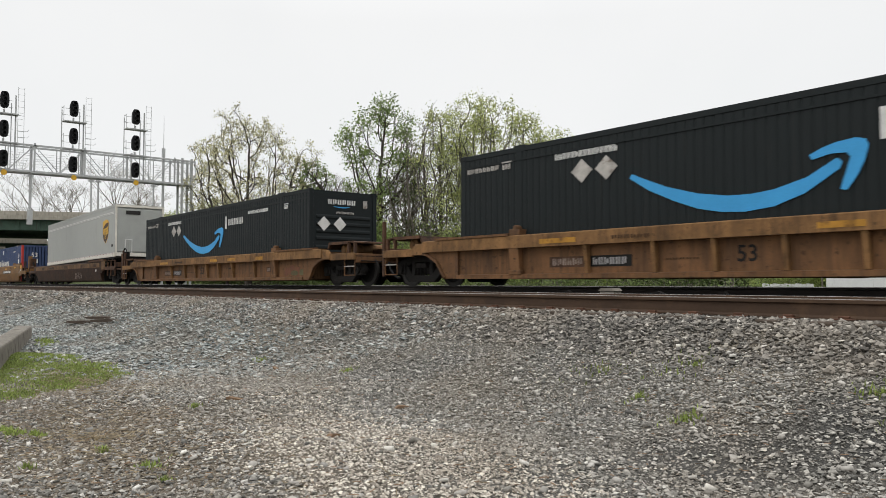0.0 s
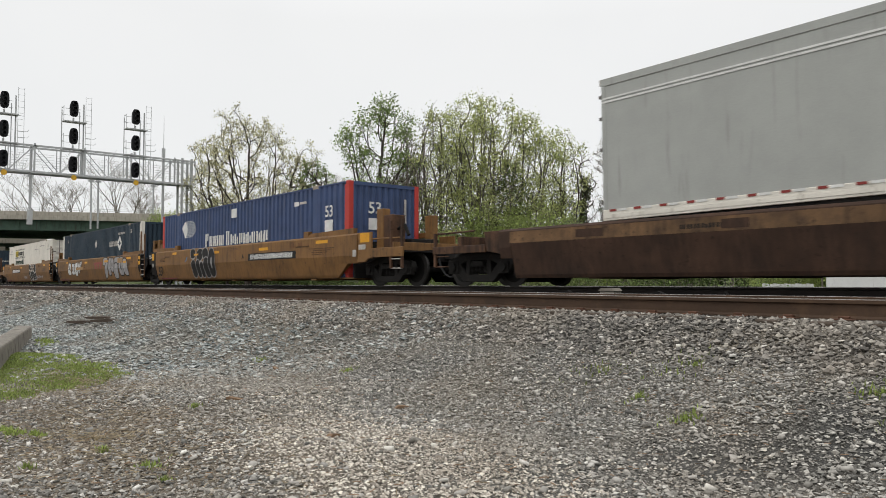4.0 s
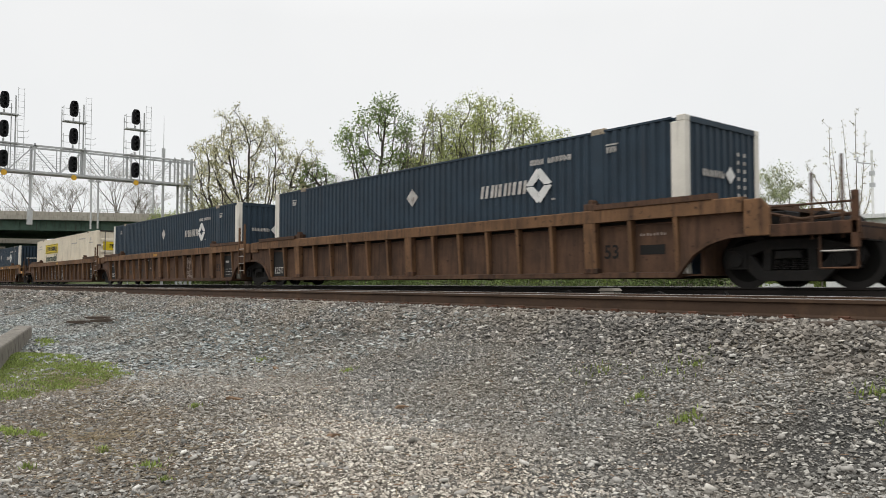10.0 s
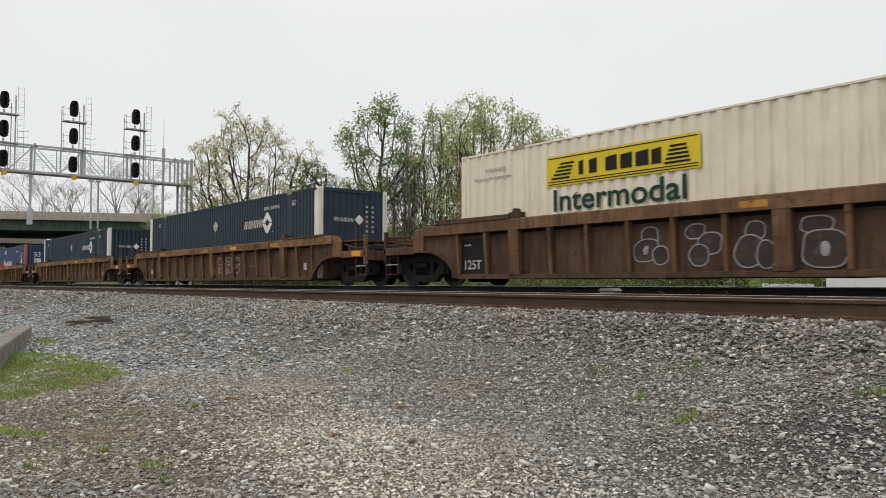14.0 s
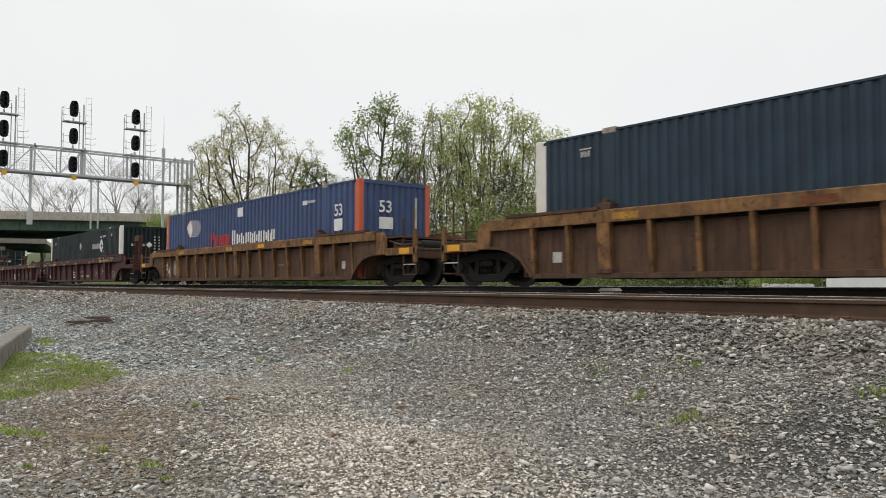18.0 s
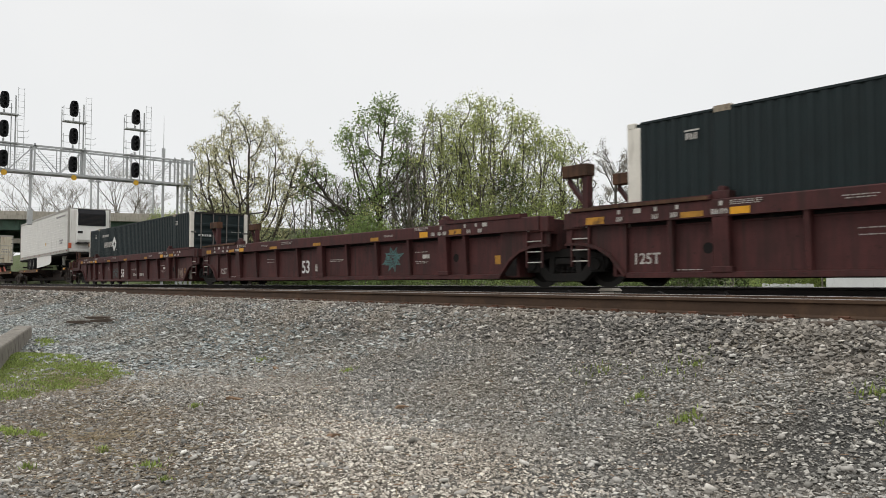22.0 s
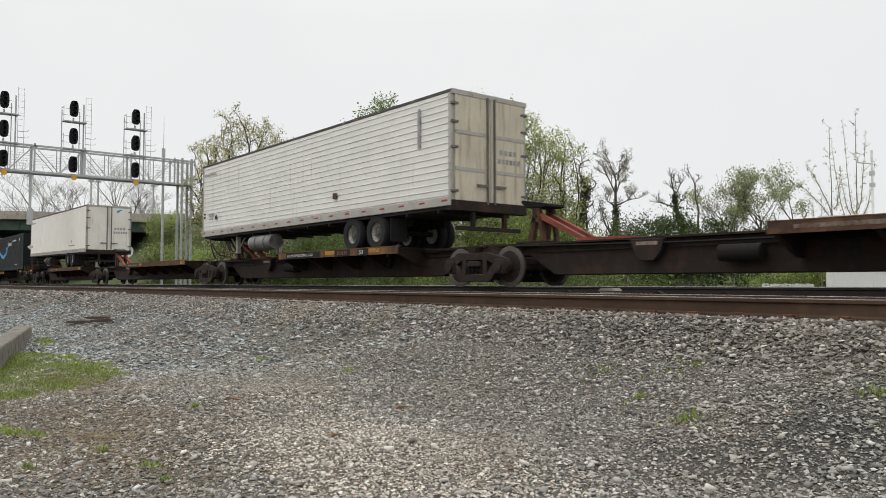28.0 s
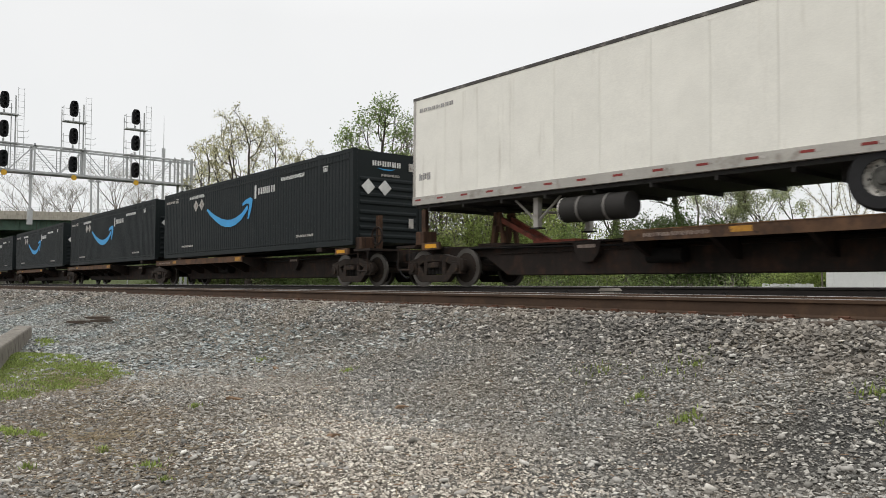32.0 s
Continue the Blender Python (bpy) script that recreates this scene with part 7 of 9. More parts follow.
def container(x, z, paint, post, label, end, pitch, depth, rail_mat=None, post_w=0.18, flat=0.5, rail=0.06, cast=None, band=0.14):
    t = rider("container", x, z, label, "shipping container", "containers on the train")
    rail_mat = rail_mat or paint
    part("box", Shape().box(-CX + 0.06, CX - 0.06, -CY + 0.06, CY - 0.06, 0.12, HC - 0.03), paint, t)
    cells = [(-CX + post_w, -6.08 - band), (-6.08 + band, 6.08 - band), (6.08 + band, CX - post_w)]
    for o in (-1, 1):
        for c0, c1 in cells:
            s = Shape().strip([(a, -CY + 0.012 + b) for a, b in corrugated(c0, c1, pitch, depth, flat)], 0.15, HC - rail)
            part("side_panel", s, paint, t, at=None if o < 0 else HALF_TURN)
        for cx in (-6.08, 6.08):
            part("side_post", Shape().box(cx - band, cx + band, -CY + 0.003, -CY + 0.06, 0.15, HC - 0.09), paint, t, at=None if o < 0 else HALF_TURN)
            part("side_casting", Shape().box(cx - 0.17, cx + 0.17, -CY, -CY + 0.12, HC - 0.1, HC + 0.025), cast or m_casting, t, bevel=0.012, at=None if o < 0 else HALF_TURN)
        part("top_rail", Shape().box(-CX + post_w, CX - post_w, -CY + 0.002, -CY + 0.07, HC - rail, HC - 0.012), rail_mat, t, at=None if o < 0 else HALF_TURN, bevel=0.006)
        part("bottom_rail", Shape().box(-CX + post_w, CX - post_w, -CY + 0.002, -CY + 0.07, 0.0, 0.15), rail_mat, t, at=None if o < 0 else HALF_TURN, bevel=0.006)
    part("roof", Shape().strip([(a, HC - 0.03 + b * 0.5) for a, b in corrugated(-CX + 0.1, CX - 0.1, 0.5, -0.03)], -CY + 0.07, CY - 0.07, "y"), paint, t)
    for sx in (-1, 1):
        for sy in (-1, 1):
            part("corner_post", Shape().box(*sorted((sx * CX, sx * (CX - post_w))), *sorted((sy * CY, sy * (CY - 0.16))), 0.11, HC - 0.11), post, t, bevel=0.008)
            for z0 in (0.0, HC - 0.12):
                part("corner_casting", Shape().box(*sorted((sx * (CX + 0.004), sx * (CX - 0.18))), *sorted((sy * (CY + 0.004), sy * (CY - 0.17))), z0, z0 + 0.12), post, t, bevel=0.015)
    # near end of the direction of travel
    if end == "corrugated":
        part("end_panel", Shape().strip([(CX - 0.02 - b, a) for a, b in corrugated(-CY + 0.16, CY - 0.16, 0.22, 0.04)], 0.15, HC - 0.12), paint, t)
    elif end == "ribs":
        part("end_panel", Shape().box(CX - 0.05, CX - 0.03, -CY + 0.16, CY - 0.16, 0.12, HC - 0.12), paint, t)
        for k in range(8):
            z0 = 0.22 + 0.235 * k + (0.06 if k > 3 else 0)
            part("end_rib", Shape().prism([(CX - 0.03, z0), (CX + 0.0, z0 + 0.045), (CX + 0.0, z0 + 0.1), (CX - 0.03, z0 + 0.15)], -CY + 0.26, CY - 0.26, "y"), paint, t)
    else:
        for o in (-1, 1):
            d = part("door", Shape().box(CX - 0.05, CX - 0.02, *sorted((o * 0.01, o * (CY - 0.17))), 0.14, HC - 0.13), paint, t, bevel=0.008)
            for k in range(7):
                zz = 0.2 + 0.33 * k
                part("door_rib", Shape().prism([(CX - 0.022, zz), (CX + 0.018, zz + 0.12), (CX + 0.018, zz + 0.2), (CX - 0.022, zz + 0.25)], *sorted((o * 0.06, o * (CY - 0.22))), "y"), paint, d)
            for k in (0.3, 0.85):
                part("lock_rod", Shape().tube((CX + 0.045, o * k, 0.08), (CX + 0.045, o * k, HC - 0.08), 0.026, 6).box(CX, CX + 0.06, o * k - 0.06, o * k + 0.06, 1.15, 1.3), m_rod, d)
            for zz in (0.4, 1.2, 2.0):
                part("hinge", Shape().box(CX - 0.01, CX + 0.03, *sorted((o * (CY - 0.24), o * (CY - 0.02))), zz, zz + 0.07), m_rod, d)
            part("door_seal", Shape().box(CX - 0.03, CX + 0.008, *sorted((o * 0.012, o * 0.05)), 0.14, HC - 0.13), m_dark, d)
        part("door_header", Shape().box(CX - 0.04, CX + 0.006, -CY + 0.17, CY - 0.17, HC - 0.075, HC + 0.004), m_dark, t, "dark worn header over the doors")
    part("back_end_panel", Shape().strip([(-CX + 0.02 + b, a) for a, b in corrugated(-CY + 0.16, CY - 0.16, 0.3, 0.03)], 0.15, HC - 0.12), paint, t)
    if end == "corrugated":
        part("end_rail", Shape().box(CX - 0.05, CX - 0.002, -CY + 0.16, CY - 0.16, HC - 0.12, HC - 0.012), rail_mat, t)
        part("end_sill", Shape().box(CX - 0.05, CX - 0.002, -CY + 0.16, CY - 0.16, 0.0, 0.15), rail_mat, t)
    return t


SIDE_Y = -CY - 0.001
END_X = CX + 0.004


def side_mark(t, shape, material, name="marking", label=""):
    return part(name, shape, material, t, label)


def end_plate(y0, y1, z0, z1, thick=0.004, x=None):
    q = END_X if x is None else x
    return Shape().box(q, q + thick, y0, y1, z0, z1)


def end_diamond(cy, cz, r):
    return Shape().prism([(cy - r, cz), (cy, cz - r), (cy + r, cz), (cy, cz + r)], END_X, END_X + 0.004, "x")


def end_bars(y0, y1, z0, z1, count, rnd):
    s = Shape()
    for a, b, c, d in strokes_of(y0, y1, z0, z1, count, rnd):
        s.box(END_X, END_X + 0.004, a, b, c, d)
    return s


def charcoal_container(x, z):
    r = random.Random(5)
    t = container(x, z, m_char, m_char, "charcoal container with a blue curved arrow and white markings", "ribs", 0.19, 0.015, flat=0.75, rail=0.13, cast=m_char, band=0.1)
    pair("upper_rail_line", Shape().box(-CX + 0.18, CX - 0.18, -CY - 0.004, -CY + 0.02, HC - 0.32, HC - 0.28), m_char, t)
    pair("lower_rail_line", Shape().box(-CX + 0.18, CX - 0.18, -CY - 0.004, -CY + 0.02, 0.2, 0.24), m_char, t)
    # curved band that sweeps up towards an arrow head
    band = [(-3.06, 1.84), (-2.62, 1.57), (-2.09, 1.33), (-1.6, 1.15), (-1.16, 1.06), (-0.7, 1.03), (-0.21, 1.08), (0.3, 1.25), (0.84, 1.58), (0.88, 1.68), (0.8, 1.75), (0.34, 1.5), (-0.2, 1.36), (-0.6, 1.32), (-1.03, 1.33), (-1.6, 1.42), (-2.23, 1.6), (-2.68, 1.78), (-3.0, 1.92)]
    side_mark(t, Shape().prism(band, SIDE_Y - 0.005, SIDE_Y), m_bluemark, "curved_band", "bright blue curved band")
    hook = [(0.38, 1.84), (0.58, 1.93), (0.8, 1.99), (1.08, 2.02), (1.22, 1.98), (1.26, 1.88), (1.2, 1.66), (1.1, 1.46), (0.94, 1.24), (0.84, 1.26), (0.92, 1.5), (1.0, 1.74), (0.94, 1.81), (0.7, 1.82), (0.42, 1.76)]
    side_mark(t, Shape().prism(hook, SIDE_Y - 0.0095, SIDE_Y - 0.0055), m_bluemark, "arrow_head", "bright blue arrow head")
    for a, w, h0, h1 in ((1.42, 0.14, -0.06, 0.42), (1.72, 0.1, 0.06, 0.3), (1.92, 0.09, 0.06, 0.3), (2.08, 0.08, 0.06, 0.3), (2.22, 0.09, 0.06, 0.3), (2.38, 0.09, 0.06, 0.3), (2.54, 0.09, 0.06, 0.3), (2.74, 0.1, 0.06, 0.3), (2.92, 0.1, 0.06, 0.3)):
        side_mark(t, plate(a, a + w, 2.0 + h0, 2.0 + h1, SIDE_Y), m_white)
    side_mark(t, bars(3.49, 5.14, 2.36, 2.48, SIDE_Y, 15, r), m_white)
    side_mark(t, bars(6.35, 6.62, 2.34, 2.46, SIDE_Y, 3, r).box(6.32, 6.64, SIDE_Y - 0.004, SIDE_Y, 2.49, 2.52), m_white)
    side_mark(t, bars(-4.98, -3.33, 2.43, 2.56, SIDE_Y, 15, r), m_white)
    side_mark(t, bars(-7.82, -6.7, 2.44, 2.55, SIDE_Y, 8, r), m_pale)
    side_mark(t, bars(-6.6, -6.32, 2.42, 2.54, SIDE_Y, 3, r).box(-6.62, -6.3, SIDE_Y - 0.004, SIDE_Y, 2.57, 2.6), m_pale)
    for cx in (-4.25, -3.62):
        side_mark(t, diamond(cx, 2.13, 0.28, SIDE_Y, tall=0.88), m_pale, "placard")
    side_mark(t, bars(4.6, 5.75, 0.38, 0.46, SIDE_Y, 8, r), m_pale)
    side_mark(t, bars(-5.85, -4.5, 0.42, 0.5, SIDE_Y, 8, r), m_pale)
    part("marking", end_bars(-0.62, 0.46, 2.42, 2.58, 6, r), m_white, t)
    part("curved_band", Shape().prism([(-0.45, 2.36), (-0.2, 2.31), (0.05, 2.31), (0.25, 2.37), (0.05, 2.345), (-0.2, 2.345)], END_X, END_X + 0.004, "x"), m_bluemark, t)
    for cy in (-0.76, -0.16):
        part("placard", end_diamond(cy, 1.77, 0.24), m_white, t)
    part("marking", end_plate(0.74, 0.9, 2.35, 2.6), m_pale, t)
    part("marking", end_bars(-0.3, 0.4, 2.12, 2.19, 7, r), m_pale, t)
    part("marking", end_plate(0.74, 0.92, 0.58, 0.88), m_pale, t)
    return t


def ring_mark(t, cx, cz, w, h, y, m):
    """A diamond ring in four pieces."""
    for sx in (-1, 1):
        for sz in (-1, 1):
            o = [(cx + sx * w, cz + sz * 0.04), (cx + sx * 0.05, cz + sz * h), (cx - sx * 0.0, cz + sz * h * 0.9), (cx + sx * 0.008, cz + sz * h * 0.4), (cx + sx * w * 0.42, cz + sz * 0.012), (cx + sx * w * 0.9, cz + sz * 0.012)]
            part("ring_piece", Shape().prism(o, y - 0.004, y), m, t)


def navy_container(x, z, paint, label, end, cream_front=True):
    r = random.Random(9)
    sh = 0.0 if cream_front else -7.5
    t = container(x, z, paint, m_post_white, label, end, 0.222, 0.036 if paint is m_navy else 0.024, rail_mat=paint, post_w=0.3 if cream_front else 0.14)
    # plain slanted bars in place of a name
    for a, w in ((2.56, 0.09), (2.72, 0.09), (2.9, 0.1), (3.04, 0.07), (3.16, 0.1), (3.34, 0.09), (3.48, 0.08), (3.62, 0.1), (3.8, 0.1), (3.96, 0.09)):
        side_mark(t, Shape().prism([(a + sh, 1.81), (a + w + sh, 1.81), (a + w + 0.05 + sh, 2.1), (a + 0.05 + sh, 2.1)], SIDE_Y - 0.004, SIDE_Y), m_pale)
    ring_mark(t, 4.45 + sh, 1.95, 0.38, 0.38, SIDE_Y, m_white)
    side_mark(t, bars(4.2 + sh * 1.27, 4.62 + sh * 1.27, 2.4, 2.52, SIDE_Y, 4, r), m_pale)
    side_mark(t, bars(4.72 + sh * 1.27, 5.4 + sh * 1.27, 2.4, 2.52, SIDE_Y, 6, r), m_pale)
    side_mark(t, plate(4.82 + sh, 4.92 + sh, 1.6, 1.64, SIDE_Y), m_pale)
    if cream_front:
        side_mark(t, diamond(-0.14, 2.08, 0.25, SIDE_Y, tall=0.95), m_pale, "placard")
    for a in (6.3, -6.8):
        side_mark(t, bars(a, a + 0.26, 2.4, 2.52, SIDE_Y, 3, r).box(a - 0.02, a + 0.28, SIDE_Y - 0.004, SIDE_Y, 2.55, 2.58), m_pale)
    if end == "corrugated":
        part("marking", end_bars(-0.75, 0.0, 1.82, 1.95, 6, r), m_pale, t)
        part("placard", end_diamond(0.2, 1.9, 0.17), m_white, t)
        for y0 in (0.45, 0.68):
            for k in range(6):
                part("marking", end_plate(y0, y0 + 0.08, 1.5 + 0.16 * k, 1.5 + 0.16 * k + 0.07), m_pale, t)
    else:
        part("marking", end_bars(-0.95, -0.35, 1.85, 2.0, 4, r), m_white, t)
        part("placard", end_diamond(-0.15, 1.92, 0.16), m_white, t)
        part("marking", end_bars(0.55, 1.0, 1.95, 2.1, 5, r), m_pale, t)
        part("placard", end_diamond(0.75, 1.6, 0.13), m_pale, t)
    return t


def blue_container(x, z, label, red_word, post):
    t = container(x, z, m_blue, post, label, "corrugated", 0.3, 0.055, post_w=0.24)
    gem = [(-5.58, 2.2), (-5.4, 2.36), (-5.2, 2.5), (-5.05, 2.34), (-4.9, 2.12), (-5.02, 1.94), (-5.18, 1.76), (-5.38, 1.96)]
    if red_word:
        side_mark(t, Shape().prism([(-5.24 + (p + 5.24) * 1.1, 2.13 + (q - 2.13) * 1.1) for p, q in gem], SIDE_Y - 0.002, SIDE_Y), m_redmark, "emblem_rim")
    side_mark(t, Shape().prism(gem, SIDE_Y - 0.006, SIDE_Y - 0.0025), m_white, "emblem", "white emblem with fine wavy stripes")
    for k in range(11):
        zz = 1.8 + 0.066 * k
        e = math.sqrt(max(0, 1 - ((zz - 2.13) / 0.42) ** 2))
        x0, x1 = -5.18 + 0.26 * (1 - abs(zz - 2.13) / 0.36), -4.95 + 0.95 * e
        s = Shape()
        pts = [(x0 + (x1 - x0) * i / 14, zz + 0.014 * math.sin(i * 1.5)) for i in range(15)]
        for (a, b), (c, d) in zip(pts, pts[1:]):
            s.quad((a, SIDE_Y - 0.001, b - 0.011), (c, SIDE_Y - 0.001, d - 0.011), (c, SIDE_Y - 0.001, d + 0.011), (a, SIDE_Y - 0.001, b + 0.011))
        side_mark(t, s, m_white, "stripe")
    word = m_redmark if red_word else m_white
    for k, a in enumerate((-2.94, -2.52, -2.12, -1.76, -1.4)):
        side_mark(t, plate(a, a + 0.13, 1.31, 1.84 if k == 0 else 1.72, SIDE_Y).box(a + 0.2, a + 0.3, SIDE_Y - 0.004, SIDE_Y, 1.55 if k == 0 else 1.31, 1.84 if k == 0 else 1.72), word)
    for k, a in enumerate((-0.86, -0.44, -0.06, 0.34, 0.72, 1.06, 1.42, 1.82, 2.16, 2.42)):
        z1 = 1.84 if k == 0 else 1.7
        side_mark(t, plate(a, a + 0.12, 1.3, z1, SIDE_Y).box(a + 0.19, a + 0.29, SIDE_Y - 0.004, SIDE_Y, 1.3 + 0.05 * (k % 2), z1 - 0.06 * (k % 3)), m_white)
    side_mark(t, plate(-0.38, 0.1, 2.32, 2.66, SIDE_Y), m_white, "placard")
    side_mark(t, plate(4.68, 5.0, 2.36, 2.5, SIDE_Y), m_white)
    side_mark(t, plate(5.05, 5.5, 2.4, 2.48, SIDE_Y), m_pale)
    part("lettering", lettering("53", 0.36, m_white), None, t, "white number", at=pose(6.68, SIDE_Y - 0.004, 1.88))
    side_mark(t, plate(6.68, 7.15, 1.42, 1.78, SIDE_Y), m_white, "placard")
    part("lettering", lettering("53", 0.36, m_white), None, t, "white number", at=pose(END_X + 0.004, -0.62, 1.95, 0, 0, 90))
    part("placard", end_plate(-0.6, -0.1, 1.45, 1.8), m_white, t)
    part("marking", end_plate(0.72, 0.8, 1.5, 2.45), m_pale, t)
    return t


def cream_container(x, z, paint, label, panel):
    r = random.Random(13)
    t = container(x, z, paint, paint, label, "doors", 0.275, 0.035, post_w=0.14)
    side_mark(t, plate(-5.25, -1.55, 1.88, 2.52, SIDE_Y), panel, "sign_panel", "sign panel with dark lettering shapes")
    for z0 in (1.91, 1.96, 2.46):
        side_mark(t, plate(-5.2, -1.6, z0, z0 + 0.02, SIDE_Y - 0.0045), m_darkmark)
    if panel is not m_signyellow:
        side_mark(t, plate(-5.2, -4.0, 1.99, 2.42, SIDE_Y - 0.0045), m_signyellow)
        for x0, x1, z0, z1 in ((-5.27, -1.53, 2.52, 2.55), (-5.27, -1.53, 1.85, 1.88)):
            side_mark(t, plate(x0, x1, z0, z1, SIDE_Y - 0.001), m_darkmark)
    for k in range(5):
        a = -4.95 + 0.09 * (k % 2)
        side_mark(t, plate(-5.1 + 0.06 * k, -4.6 + 0.03 * k, 2.02 + 0.075 * k, 2.06 + 0.075 * k, SIDE_Y - 0.0095), m_darkmark, "emblem_line")
        side_mark(t, plate(-2.3 + 0.03 * k, -1.75 - 0.02 * k, 2.02 + 0.075 * k, 2.06 + 0.075 * k, SIDE_Y - 0.0095), m_darkmark, "emblem_line")
    for a, w in ((-4.35, 0.12), (-4.08, 0.2), (-3.66, 0.28), (-3.3, 0.28), (-2.94, 0.3), (-2.58, 0.22)):
        side_mark(t, Shape().prism([(a, 2.06), (a + w, 2.06), (a + w, 2.36), (a, 2.33)], SIDE_Y - 0.0135, SIDE_Y - 0.0095), m_darkmark)
    part("lettering", lettering("Intermodal", 0.46, m_greenmark, 1.17), None, t, "green word", at=pose(-5.1, SIDE_Y - 0.005, 1.36))
    side_mark(t, bars(-7.2, -6.5, 2.42, 2.5, SIDE_Y, 5, r), m_rail_alu)
    side_mark(t, bars(-7.6, -6.3, 2.24, 2.3, SIDE_Y, 8, r), m_rail_alu)
    side_mark(t, bars(2.2, 3.6, 2.3, 2.37, SIDE_Y, 8, r), m_pale)
    side_mark(t, bars(4.0, 5.6, 2.5, 2.57, SIDE_Y, 9, r), m_rail_alu)
    side_mark(t, bars(6.4, 7.3, 2.2, 2.26, SIDE_Y, 6, r), m_rail_alu)
    side_mark(t, plate(6.7, 6.86, 2.36, 2.55, SIDE_Y), m_rail_alu)
    if panel is m_signyellow:
        part("sign_panel", end_plate(-0.95, 0.95, 1.75, 2.25, x=END_X + 0.02), panel, t)
        part("marking", end_bars(-0.6, 0.6, 1.88, 2.12, 9, r), m_darkmark, t).matrix_basis = pose(0.026, 0, 0)
    else:
        part("marking", end_bars(-0.45, 0.45, 1.95, 2.15, 6, r), m_greymark, t)
    return t


# ---- trailers


def road_wheel(t, x, y, z, o):
    w = part("road_wheel", Shape().lathe([(0.28, -0.12), (0.46, -0.13), (0.5, -0.08), (0.5, 0.08), (0.46, 0.13), (0.28, 0.12)], y, x, z, 24), m_tyre, t, "black rubber tyre")
    part("rim", Shape().lathe([(0.0, -0.04 * o), (0.12, 0.02 * o), (0.15, -0.03 * o), (0.27, -0.02 * o), (0.285, 0.1 * o), (0.285, -0.1 * o), (0.0, -0.1 * o)], y, x, z, 20), m_hub, w)
    part("hub", Shape().lathe([(0.0, 0.07 * o), (0.09, 0.065 * o), (0.11, 0.03 * o), (0.185, 0.024 * o), (0.185, -0.03 * o), (0.0, -0.03 * o)], y, x, z, 14), m_hubsteel, w, "dark greasy wheel hub")
    for k in range(6):
        q = 1.047 * k
        part("rim_hole", Shape().tube((x + 0.225 * math.cos(q), y - o * 0.03, z + 0.225 * math.sin(q)), (x + 0.225 * math.cos(q), y - o * 0.018, z + 0.225 * math.sin(q)), 0.022, 8), m_dark, w)


